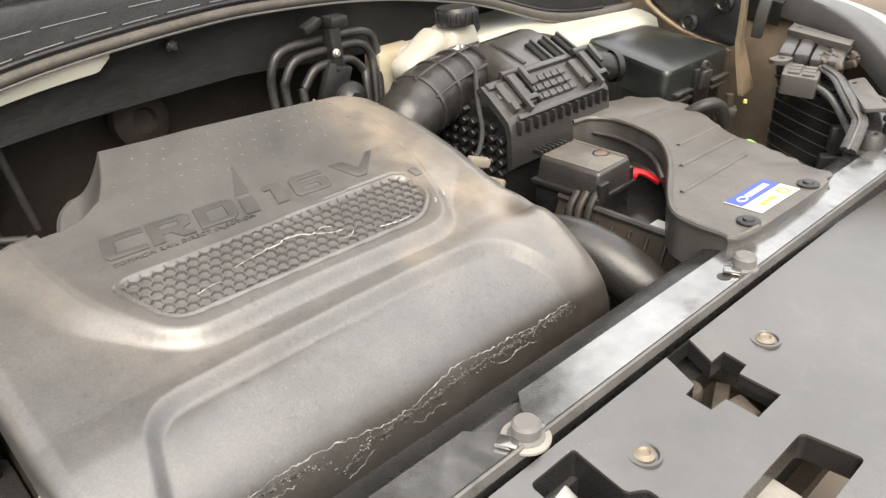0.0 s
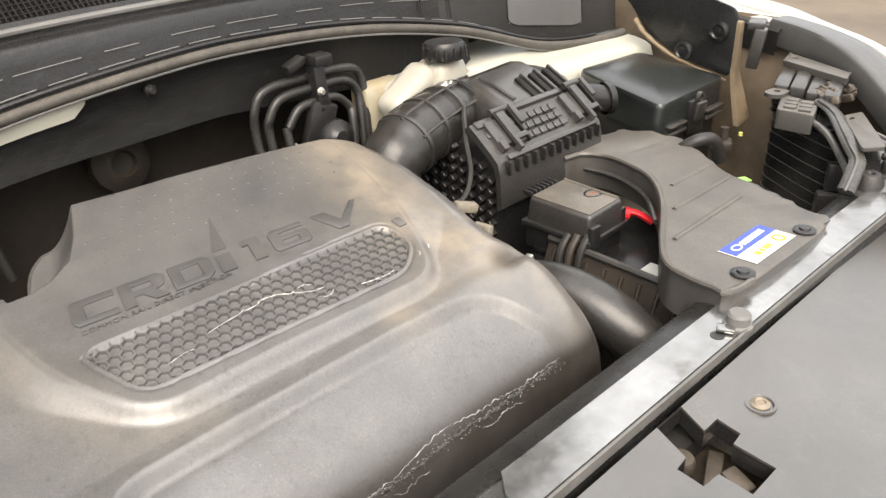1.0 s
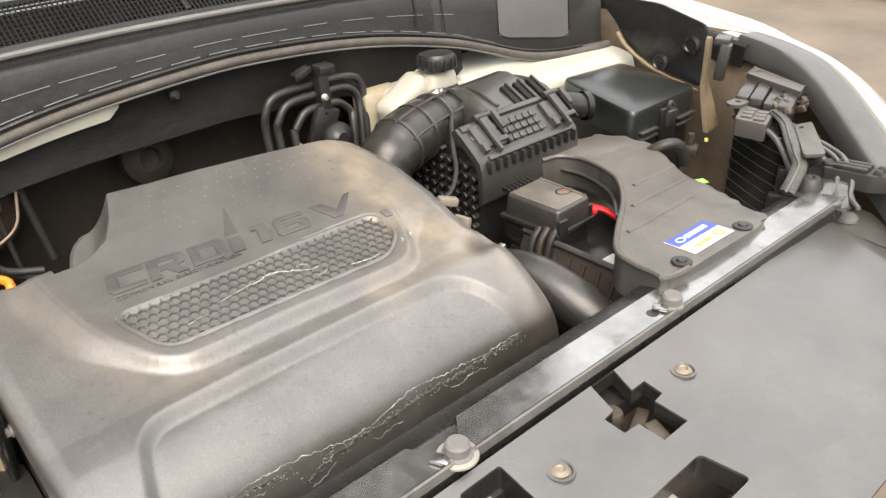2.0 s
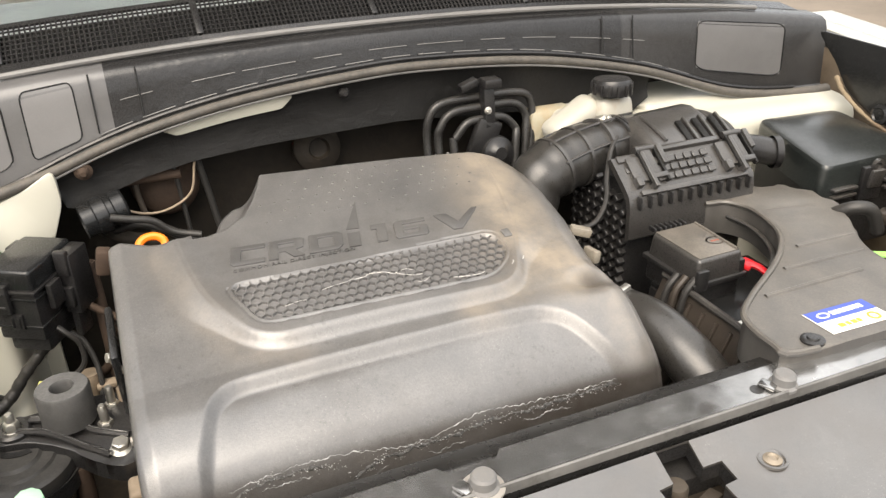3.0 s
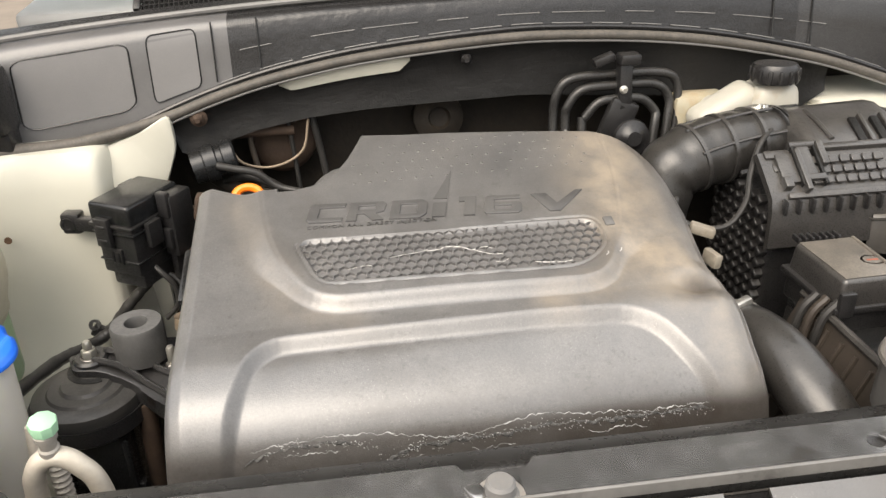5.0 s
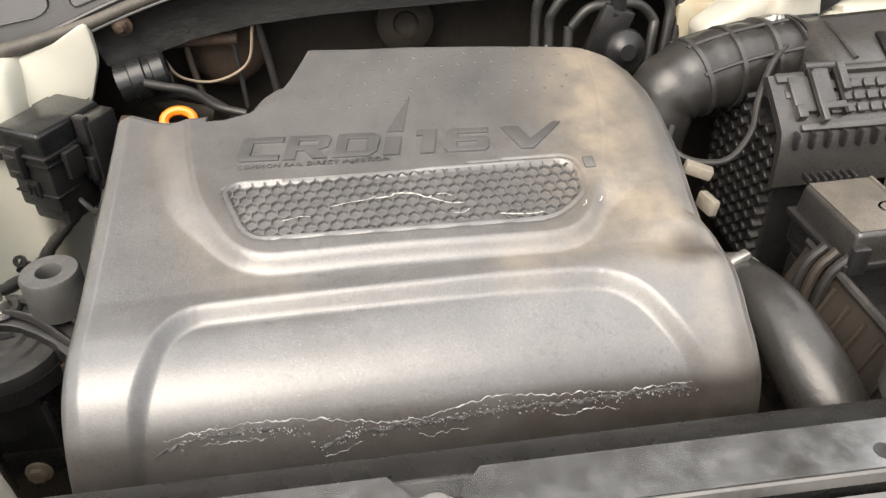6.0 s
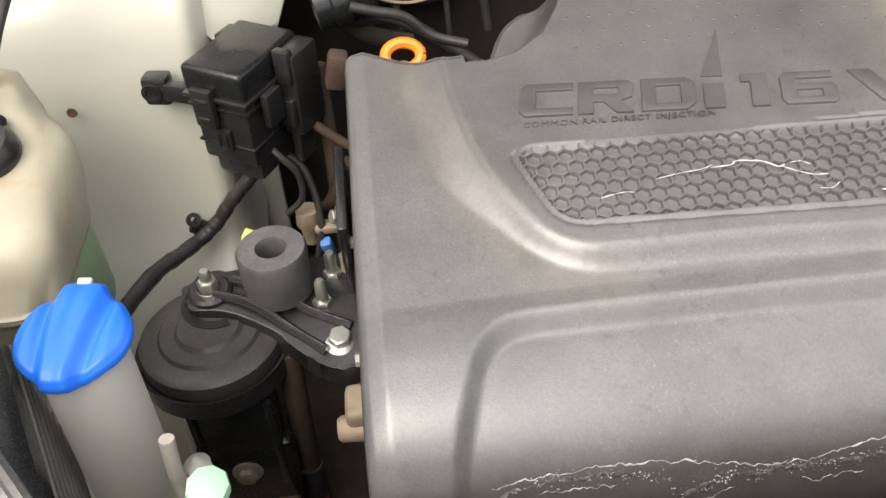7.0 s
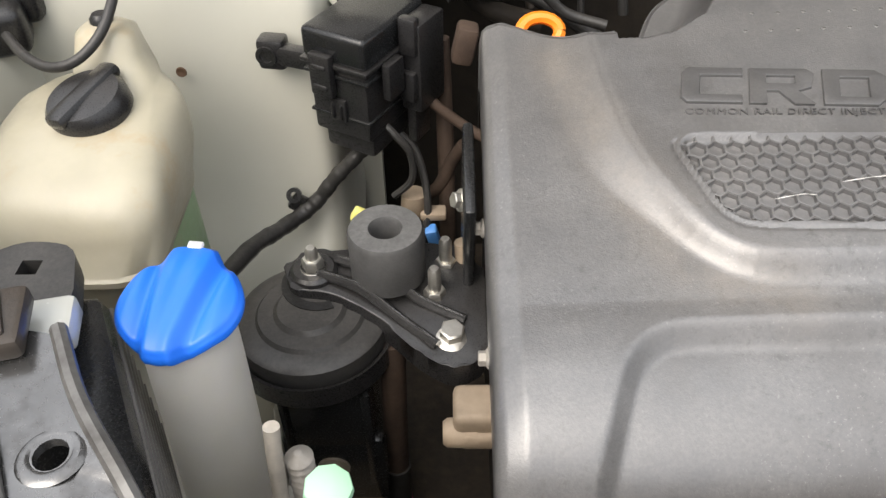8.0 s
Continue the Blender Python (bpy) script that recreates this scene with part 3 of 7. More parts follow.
def cowl():
    t = thing("cowl_panel", (CX, 0.82, 1.1), "dusty black plastic cowl panel below the windscreen", "cowl panel")
    top_z = lambda x: 1.168 - 0.05 * (abs(x - CX) / 0.9) ** 2
    bm = bmn()
    xs = span(-0.78, 1.18, 140)
    face = [(0, 0), (0.012, 0.06), (0.016, 0.3), (0.02, 0.6), (0.024, 0.85), (0.03, 0.95), (0.042, 1.0), (0.06, 1.015), (0.09, 1.03)]

    def f(x, k):
        dy, h = face[k]
        z0, z1 = seam_z(x), top_z(x)
        return (x, seam_y(x) + 0.004 + dy, z0 + (z1 - z0) * h)

    sheet(bm, f, [x for x in xs if -0.29 < x < 0.69], range(len(face)), 0.004, (0, 1, -0.3))
    part("cowl_face", bm, COWL, t)
    for ends in ([x for x in xs if x <= -0.275], [x for x in xs if x >= 0.675]):
        bm = bmn()
        sheet(bm, f, ends, range(len(face)), 0.004, (0, 1, -0.3))
        part("end_panel", bm, ENDPANEL if ends[0] < 0 else COWL_END, t, "dusty grey end panel")
    # rubber seal along the lower edge
    bm = bmn()
    tube(bm, [(x, seam_y(x) - 0.004 - 0.008 * float(smooth(-0.34, -0.50, x)), seam_z(x) + 0.001 + 0.014 * float(smooth(-0.34, -0.50, x))) for x in span(-0.78, 1.18, 60)], lambda q: 0.008 + 0.007 * max(0.0, 1 - q / 0.22) + 0.004 * max(0.0, (q - 0.82) / 0.18), 10, 2)
    part("seal", bm, SEAL, t, "dusty rubber seal")
    bm = bmn()
    tube(bm, [(x, seam_y(x) + 0.006, seam_z(x) + 0.0125) for x in span(-0.70, 1.10, 60)], 0.004, 8, 2)
    part("bead", bm, COWL, t)
    # bright narrow ledge on top and the black lip of the upper panel
    bm = bmn()
    tube(bm, [(x, seam_y(x) + 0.062, top_z(x) + 0.008) for x in span(-0.62, 1.02, 50)], 0.0050, 8, 2)
    part("upper_bead", bm, BEADING, t)
    # slot lines pressed into the face above the seal, and fainter ones half way up
    for i in range(17):
        x = -0.30 + i * 0.068
        bm = bmn()
        tube(bm, [(q, seam_y(q) + 0.0150, seam_z(q) + 0.0165) for q in span(x, x + 0.052, 4)], 0.0011, 6, 1)
        part("rib", bm, BEADING, t)
    for i in range(10):
        x = -0.26 + i * 0.103 + 0.012 * math.sin(i * 2.3)
        bm = bmn()
        tube(bm, [(q, seam_y(q) + 0.0215, seam_z(q) + (top_z(q) - seam_z(q)) * 0.52) for q in span(x, x + 0.05 + 0.02 * (i % 3), 4)], 0.0009, 6, 1)
        part("rib", bm, BEADING, t)
    bm = bmn()
    tube(bm, [(x, seam_y(x) - 0.0065, seam_z(x) - 0.008) for x in span(-0.70, 1.10, 60)], 0.0022, 8, 2)
    part("seal_lip", bm, BEADING, t)
    # smooth service lids at both ends
    for sgn in (-1, 1):
        for a0, a1, h0, h1 in ((0.628, 0.80, 0.12, 0.93), (0.525, 0.60, 0.06, 0.97)) if sgn < 0 else ((0.655, 0.872, 0.12, 0.95),):
            def g(u, v):
                x = CX + sgn * (a0 + (a1 - a0) * u)
                h = 0.13 + 0.80 * (h0 + (h1 - h0) * v)
                return (x, seam_y(x) + 0.0035 + lerp(h, [(k, d) for d, k in face]), seam_z(x) + (top_z(x) - seam_z(x)) * h)

            rim = [(0, 0), (1, 0), (1, 1), (0, 1)]
            pts = [g(u, v) for u, v in rounded(rim, 0.14, 4)]
            bm = bmn()
            tube(bm, pts + [pts[0]], 0.0013, 6, 1, smooth=False)
            part("groove", bm, BLACK_GLOSS, t)
            bm = bmn()
            sheet(bm, lambda u, v: tuple(Vector(g(0.012 + 0.976 * u, 0.015 + 0.97 * v)) - Vector((0, 0.0002, 0))), span(0, 1, 10), span(0, 1, 8), 0.004, (0, 1, 0))
            part("lid", bm, LID if sgn < 0 else ENDPANEL, t, "smooth grey service lid")
        x = CX + sgn * 0.50
        for k in range(2):
            bm = bmn()
            xx = x + sgn * -0.07 * k
            tube(bm, [(xx, seam_y(xx) + 0.013, seam_z(xx) + 0.02), (xx, seam_y(xx) + 0.028, top_z(xx) - 0.004)], 0.0014, 6, 1)
            part("groove", bm, BLACK_GLOSS, t)
    # square mesh of the air inlet behind the ridge
    bm = bmn()
    gy = lambda v: 0.872 + 0.065 * v
    gz = lambda x, v: top_z(x) + 0.012 + 0.045 * v
    sheet(bm, lambda u, v: (-0.42 + 1.24 * u, gy(v), gz(-0.42 + 1.24 * u, v) - 0.012), span(0, 1, 20), (0, 1), 0.003)
    part("inlet_tray", bm, BLACK_GLOSS, t)
    for j in range(4):
        x0 = -0.42 + 0.31 * j
        bm = bmn()
        for k in range(9):
            v = k / 8
            tube(bm, [(x0 + 0.302 * u, gy(v), gz(x0 + 0.302 * u, v)) for u in (0, 0.5, 1)], 0.0016, 4, 1)
        for k in range(39):
            x = x0 + 0.302 * k / 38
            tube(bm, [(x, gy(0), gz(x, 0)), (x, gy(1), gz(x, 1))], 0.0016, 4, 1)
        part("inlet_grille", bm, COWL, t, "square-mesh air inlet")
        bm = bmn()
        box(bm, (x0 - 0.004, 0.905, gz(x0, 0.5)), (0.012, 0.075, 0.008), 0.002, (35, 0, 0))
        part("divider", bm, COWL, t)
    bm = bmn()
    sheet(bm, lambda x, v: (x, seam_y(x) + 0.09 + (0.868 - seam_y(x) - 0.09) * v, top_z(x) + 0.005 + 0.008 * v), span(-0.75, 1.15, 40), (0, 1), 0.003)
    part("upper_cowl", bm, COWL, t)
    bm = bmn()
    sheet(bm, lambda x, v: (x, 0.938 + 0.012 * v, top_z(x) + 0.056 + 0.005 * v), span(-0.75, 1.15, 40), (0, 1), 0.003)
    part("glass_strip", bm, COWL, t)


cowl()


def windscreen():
    t = thing("windscreen", (CX, 1.0, 1.2), "pale reflecting windscreen glass behind the cowl", "windscreen")
    bm = bmn()
    sheet(bm, lambda x, v: (x, 0.951 + 0.78 * v, 1.228 - 0.05 * (abs(x - CX) / 0.9) ** 2 + 0.44 * v), span(-0.72, 1.12, 24), span(0, 1, 6), 0.005, (0, 0.3, -1))
    part("pane", bm, GLASS, t)
    # dashboard coloured pale in place of the sky's reflection on the pane
    bm = bmn()
    box(bm, (CX, 1.75, 0.95), (1.7, 0.05, 1.2), 0.01)
    box(bm, (CX, 1.36, 1.155), (1.7, 0.78, 0.03), 0.01, (4, 0, 0))
    part("dashboard", bm, DASH_SKY_SHEEN, t, "dashboard top painted pale for the sky reflected in the glass")


windscreen()

# ---- radiator support and front cover ----
BEAM_Z = 0.880


def beam_y(x):
    return 0.027 - 0.012 * (abs(x - CX) / 0.66) ** 2


def radiator_support():
    t = thing("radiator_support", (CX, 0.01, 0.87), "dusty dark painted steel crossbeam over the radiator", "crossbeam")
    rise = lambda x: 0.012 * (abs(x - CX) / 0.66) ** 2
    # floor of the beam, dark, with its thin upturned front edge
    prof = [(0.036, -0.008), (-0.018, -0.008), (-0.0225, -0.006), (-0.0235, 0.004), (-0.0255, 0.0055), (-0.0275, 0.004), (-0.0285, -0.004)]
    bm = bmn()
    sheet(bm, lambda x, k: (x, beam_y(x) + prof[k][0], BEAM_Z + prof[k][1] + rise(x)), span(-0.44, 0.86, 70), range(3), 0.003, (0, 0, -1))
    part("beam", bm, BEAM, t)
    bm = bmn()
    sheet(bm, lambda x, k: (x, beam_y(x) + prof[k][0], BEAM_Z + prof[k][1] + rise(x)), span(-0.44, 0.86, 70), range(2, len(prof)), 0.003, (0, 0, -1))
    part("front_edge", bm, EDGE, t, "scuffed grey upturned edge")
    lip = [(0.058, -0.09), (0.0585, -0.016), (0.0575, -0.0125), (0.055, -0.0115), (0.046, -0.0085), (0.036, -0.006), (0.026, -0.0055)]
    bm = bmn()
    sheet(bm, lambda x, k: (x, beam_y(x) + lip[k][0], BEAM_Z + lip[k][1] + rise(x)), span(-0.44, 0.86, 70), range(len(lip)), 0.003, (0, 0, -1))
    part("rear_lip", bm, LIP, t, "black rear lip")
    bm = bmn()
    sheet(bm, lambda x, k: (x, beam_y(x) - 0.0285 + 0.002 * k, BEAM_Z - 0.004 - 0.03 * k + rise(x)), span(-0.44, 0.86, 70), (0, 1), 0.003, (0, 1, 0))
    part("front_wall", bm, LIP, t)
    # long flat plates on top, cut back round the two plugs
    for x0, x1, c0, c1 in ((-0.44, -0.016, 0.0, 0.018), (0.022, 0.86, 0.018, 0.0)):
        edge = [(x0, -0.021), *((x, -0.021) for x in span(x0, x1, 12)[1:-1]), (x1, -0.021), (x1, 0.004), (x1 - c1, 0.026)]
        edge += [(x, 0.026) for x in span(x1 - c1, x0 + c0, 12)[1:-1]] + [(x0 + c0, 0.026), (x0, 0.004)]
        bm = bmn()
        plate(bm, [(x, beam_y(x) + d) for x, d in edge], (), lambda x, y: BEAM_Z + 0.0015 + rise(x), 0.006)
        part("plate", bm, BEAM, t)
    for x, y in ((0.0, 0.008), (0.396, 0.014)):
        bm = bmn()
        lathe(bm, [(0.017, 0), (0.017, 0.004), (0.0135, 0.006), (0.0135, 0.016), (0.011, 0.019), (0, 0.0195)], pose(x, y, BEAM_Z + 0.001), 24)
        part("bolt", bm, OLD_PLUG, t, "round rubber-headed plug with a flange")
        if x < 0.2:
            bm = bmn()
            lathe(bm, [(0.0225, -0.001), (0.0225, 0.0015), (0.0165, 0.0028), (0.016, -0.001)], pose(x, y, BEAM_Z + 0.0015), 28)
            part("seat", bm, SEATM, t, "worn grey metal seat")
        else:
            # solid black disc on the plate, painting the shade inside a small hole
            bm = bmn()
            lathe(bm, [(0.0085, -0.001), (0.0080, 0.0006), (0.0068, 0.0004), (0, 0.0002)], pose(x - 0.034, y + 0.006, BEAM_Z + 0.0022), 20)
            part("hole_rim", bm, BLACK, t, "small black disc painted as a shaded hole")
        bm = bmn()
        box(bm, (x - 0.02, y + 0.004, BEAM_Z + 0.006), (0.014, 0.02, 0.004), 0.001, (0, 0, 25))
        part("tab", bm, BEAM, t)


radiator_support()


def front_cover():
    t = thing("front_cover", (CX, -0.13, 0.845), "dusty black plastic cover over the radiator with cut-outs", "cover panel")
    zc = lambda x, y: 0.851 + 0.06 * (y + 0.06) + 0.018 * max(0.0, 1 + (y + 0.004) / 0.05) ** 2 - 0.004 * (abs(x - CX) / 0.4) ** 2 - 0.5 * max(0, -0.22 - y) ** 1.2
    outer = rounded([(-0.435, -0.004), (-0.435, -0.11), (-0.36, -0.20), (-0.2, -0.29), (0.6, -0.29), (0.76, -0.20), (0.835, -0.11), (0.835, -0.004)], 0.02)
    cross = [(0.199, -0.008), (0.243, -0.008), (0.243, -0.036), (0.268, -0.036), (0.268, -0.062), (0.250, -0.064), (0.250, -0.108), (0.204, -0.108), (0.204, -0.074), (0.180, -0.072), (0.180, -0.044), (0.199, -0.042)]
    latch = rounded([(-0.024, -0.018), (0.036, -0.018), (0.036, -0.075), (0.052, -0.085), (0.046, -0.178), (-0.030, -0.178), (-0.018, -0.095), (-0.024, -0.09)], 0.005)
    capcut = rounded([(-0.375, -0.03), (-0.215, -0.02), (-0.195, -0.14), (-0.25, -0.22), (-0.34, -0.2), (-0.385, -0.1)], 0.055)
    slot = rounded([(0.084, -0.145), (0.215, -0.145), (0.225, -0.20), (0.09, -0.20)], 0.008)
    holes = [cross, latch, capcut, slot]
    bm = bmn()
    plate(bm, outer, holes, zc, 0.004)
    part("panel", bm, PANEL, t)
    # rims turned down round the cut-outs
    for h, d in ((cross, 0.022), (latch, 0.05), (slot, 0.03)):
        bm = bmn()
        n = len(h)
        rows = [[bm.verts.new((x, y, zc(x, y) - k)) for x, y in h] for k in (0.003, d)]
        for i in range(n):
            bm.faces.new((rows[0][i], rows[0][(i + 1) % n], rows[1][(i + 1) % n], rows[1][i]))
        part("rim", bm, BLACK, t)
    for x, y, m in ((0.322, -0.055, FASTENER), (0.59, -0.053, BLACK), (0.082, -0.061, FASTENER), (-0.155, -0.055, BLACK), (-0.404, -0.045, FASTENER)):
        bm = bmn()
        z = zc(x, y)
        lathe(bm, [(0.017, 0.0), (0.0165, 0.003), (0.014, 0.003), (0.0125, 0.0005), (0, 0.0005)], pose(x, y, z), 28)
        part("washer", bm, PANEL, t)
        bm = bmn()
        lathe(bm, [(0.0105, 0.0), (0.0105, 0.0015), (0.006, 0.004), (0.0045, 0.002), (0, 0.002)], pose(x, y, z + 0.001), 20)
        part("fastener", bm, m, t, "dusty push-in fastener")
    # bowl sinking round the filler cap
    bm = bmn()
    n = len(capcut)
    rows = []
    for q, d in ((1.0, 0.002), (0.97, 0.006), (0.86, 0.020), (0.74, 0.029), (0.66, 0.032), (0.64, 0.036), (0.64, 0.06)):
        rows.append([bm.verts.new((-0.318 + (x + 0.318) * q, -0.108 + (y + 0.108) * q, zc(x, y) - d)) for x, y in capcut])
    for a, b in zip(rows, rows[1:]):
        for i in range(n):
            bm.faces.new((a[i], a[(i + 1) % n], b[(i + 1) % n], b[i]))
    part("bowl", bm, BLACK_DUSTY, t, "grey moulded bowl round the filler cap", 50)
    bm = bmn()
    box(bm, (0.140, -0.150, 0.812), (0.062, 0.050, 0.016), 0.006, (0, 0, -6))
    part("crossmember_tab", bm, SEATM, t, "pale metal tab seen through the slot")
    # raised surround of the filler cap opening
    bm = bmn()
    ring = [(x, y, zc(x, y) + 0.003) for x, y in capcut]
    tube(bm, ring + [ring[0]], 0.0042, 8, 1, smooth=False)
    part("surround", bm, BLACK_DUSTY, t)


front_cover()


def latch_parts():
    t = thing("bonnet_latch", (0.225, -0.06, 0.82), "rusty steel bonnet latch inside a cross-shaped opening", "latch")
    bm = bmn()
    box(bm, (0.225, -0.06, 0.822), (0.075, 0.016, 0.012), 0.002, (0, 8, 24))
    box(bm, (0.232, -0.082, 0.826), (0.020, 0.030, 0.008), 0.003, (10, 0, -14))
    part("claw", bm, LATCH, t)
    bm = bmn()
    lathe(bm, [(0, 0.02), (0.012, 0.02), (0.014, 0.016), (0.014, 0)], pose(0.215, -0.03, 0.815), 20)
    part("pivot", bm, LATCH, t)
    bm = bmn()
    box(bm, (0.225, -0.06, 0.80), (0.12, 0.13, 0.006), 0.001)
    part("backplate", bm, DARK, t)
    t = thing("safety_catch", (0.006, -0.04, 0.83), "pale zinc steel catch in a rectangular opening", "latch")
    bm = bmn()
    box(bm, (-0.002, -0.038, 0.834), (0.024, 0.026, 0.020), 0.004, (35, 0, 10))
    part("lever", bm, STEEL, t)
    bm = bmn()
    box(bm, (0.012, -0.10, 0.795), (0.07, 0.17, 0.006), 0.002)
    box(bm, (0.016, -0.155, 0.81), (0.05, 0.03, 0.02), 0.004)
    part("guide", bm, BLACK, t)
    t = thing("radiator", (CX, -0.01, 0.41), "black radiator under the front cover, yellow-topped filler cap", "radiator")
    bm = bmn()
    box(bm, (CX, 0.0, 0.62), (1.30, 0.05, 0.42), 0.004)
    part("core", bm, BLACK, t)
    bm = bmn()
    lathe(bm, [(0.034, 0), (0.034, 0.012), (0.030, 0.016), (0, 0.017)], pose(-0.325, -0.104, 0.832), 32)
    box(bm, (-0.288, -0.104, 0.839), (0.02, 0.024, 0.01), 0.003)
    cap = part("filler_cap", bm, STEEL, t, "steel pressure cap")
    bm = bmn()
    lathe(bm, [(0.026, 0), (0.026, 0.0006), (0, 0.0006)], pose(-0.325, -0.104, 0.8492), 28)
    part("disc", bm, YELLOW, cap, "yellow warning disc")
    bm = bmn()
    lathe(bm, [(0.029, 0), (0.029, 0.0005), (0.0265, 0.0005), (0.0265, 0)], pose(-0.325, -0.104, 0.8491), 28)
    part("ring", bm, LABEL_BLUE, cap, "violet-blue printed ring")
    bm = bmn()
    box(bm, (-0.325, -0.07, 0.76), (0.07, 0.12, 0.06), 0.01)
    lathe(bm, [(0, 0), (0.03, 0), (0.03, 0.05), (0.022, 0.06), (0.022, 0.08)], pose(-0.325, -0.122, 0.745), 24)
    part("neck", bm, BLACK, t)


latch_parts()


def front_end(sgn):
    """Fender with its white inner flange, and the dark strip over the headlight."""
    line = spline([(1.10, 1.0, 1.07), (1.08, 0.75, 1.055), (1.03, 0.5, 1.037), (0.98, 0.31, 1.026), (0.916, 0.20, 1.007), (0.844, 0.10, 0.966), (0.766, 0.0, 0.920), (0.715, -0.06, 0.90), (0.62, -0.14, 0.88), (0.46, -0.21, 0.868), (0.30, -0.26, 0.86)], 6)

    def across(prof):
        def f(i, k):
            p = line[i]
            wide = 1.0 + 0.55 * float(smooth(0.30, 0.50, p.y)) * (prof[k][0] > 0.09)
            d = (line[min(i + 1, len(line) - 1)] - line[max(i - 1, 0)]).normalized()
            out = Vector((-d.y, d.x, 0)).normalized()
            if out.dot(p - Vector((0, 0.9, 0))) < 0:
                out = -out
            q = p + out * prof[k][0] * wide + Vector((0, 0, prof[k][1]))
            return (CX + sgn * q.x, q.y, q.z)
        return f

    cut = 16  # where the painted flange ends and the headlight's strip begins
    outs = [(0.074, -0.020), (0.079, -0.010), (0.100, -0.010), (0.140, -0.035), (0.18, -0.14), (0.19, -0.35), (0.17, -0.6)]
    bm = bmn()
    sheet(bm, across(outs), range(len(line)), range(len(outs)), 0.003)
    wing = part("fender", bm, WHITE_PAINT, car, "white painted front fender")
    bm = bmn()
    flange = [(0.012, -0.05), (0.013, -0.010), (0.020, -0.004), (0.060, -0.006), (0.074, -0.012), (0.078, -0.020)]
    sheet(bm, across(flange), range(cut + 1), range(len(flange)), 0.002)
    part("flange", bm, WHITE_PAINT, wing, "white painted inner flange")
    bm = bmn()
    edge = [(-0.012, -0.06), (-0.010, -0.018), (-0.004, -0.012), (0.010, -0.012)]
    sheet(bm, across(edge), range(cut + 1), range(len(edge)), 0.003)
    part("edge_trim", bm, BLACK, wing, "black rubber edge trim")
    bm = bmn()
    strip = [(-0.003, -0.045), (0.0, -0.006), (0.005, 0.0), (0.012, 0.0015), (0.014, -0.0015), (0.040, 0.001), (0.060, -0.002), (0.070, -0.010), (0.072, -0.020)]
    sheet(bm, across(strip), range(cut - 1, len(line)), range(len(strip)), 0.002)
    part("edge_strip", bm, STRIP, wing, "glossy dark grey plastic strip")


front_end(-1)
front_end(1)


def corner_bracket(sgn):
    """Black bracket from the beam's end towards the headlight, with its bump stop and pads."""
    mir = lambda x: CX + sgn * (CX - x)  # from the -x side
    t = thing("headlight_bracket", (mir(-0.52), 0.09, 0.9), "dusty black steel bracket beside the headlight", "bracket", "headlight brackets")
    zb = lambda x, y: 0.887 + 0.042 * float(smooth(0.652, 0.735, abs(x - CX))) + 0.06 * max(0, y - 0.10)
    bm = bmn()
    outer = [(-0.425, 0.045), (-0.44, 0.070), (-0.478, 0.092), (-0.517, 0.139), (-0.55, 0.182), (-0.575, 0.228), (-0.63, 0.238), (-0.645, 0.205), (-0.60, 0.145), (-0.545, 0.060), (-0.49, -0.005), (-0.455, -0.035), (-0.430, -0.030)]
    outer = [(mir(x), y) for x, y in (outer if sgn < 0 else outer[::-1])]
    hole = [(mir(-0.557) + 0.0095 * math.cos(a), 0.150 + 0.0095 * math.sin(a)) for a in span(0, 2 * math.pi, 15)[:-1]]
    plate(bm, rounded(outer, 0.012, 3), [hole], zb, 0.006)
    part("plate", bm, BRACKET, t)
    for pts in ([(-0.625, 0.190), (-0.580, 0.112), (-0.532, 0.035), (-0.492, -0.004), (-0.466, -0.016), (-0.436, -0.043)], [(-0.611, 0.190), (-0.566, 0.112), (-0.518, 0.035), (-0.484, 0.016), (-0.461, 0.006), (-0.436, -0.012), (-0.418, -0.0095)]):
        bm = bmn()
        tube(bm, [(mir(x), y, zb(x, y) + 0.0045) for x, y in pts], lambda q: 0.0040 + 0.0004 * math.sin(31 * q), 8, 5)
        part("bead", bm, EDGE, t, "worn pale bead")
    bm = bmn()
    tube(bm, [(mir(x), y, zb(x, y) + 0.002) for x, y in ((-0.580, 0.232), (-0.553, 0.184), (-0.520, 0.141), (-0.482, 0.095), (-0.445, 0.070))], 0.0052, 8, 4)
    part("ridge", bm, EDGE, t, "worn pale ridge")
    m = pose(mir(-0.648), 0.222, zb(-0.64, 0.22) + 0.008, 0, 0, -14 * sgn)
    if sgn < 0:
        bm = bmn()
        box(bm, (0, 0, 0), (0.105, 0.050, 0.016), 0.005)
        turned(bm, bm.verts[:], m)
        part("pad", bm, GRIME, t, "ribbed dusty rubber pad")
    for k in range(4 if sgn < 0 else 0):
        bm = bmn()
        box(bm, (-0.036 + 0.024 * k, 0, 0.008), (0.010, 0.038, 0.006), 0.002, (0, 0, 12))
        turned(bm, bm.verts[:], m)
        part("rib", bm, GRIME, t)
    bm = bmn()
    lathe(bm, [(0.019, -0.001), (0.016, 0.0008), (0.0125, 0.0009), (0.0100, -0.0005), (0.0095, -0.006)], pose(mir(-0.557), 0.150, zb(-0.557, 0.150)), 24)
    part("eyelet", bm, BRACKET, t)
    # rubber bump stop in a seat
    s = thing("bump_stop", (mir(-0.454), 0.043, 0.9), "round black rubber bonnet bump stop on the beam end", "bump stop", "bump stops")
    bm = bmn()
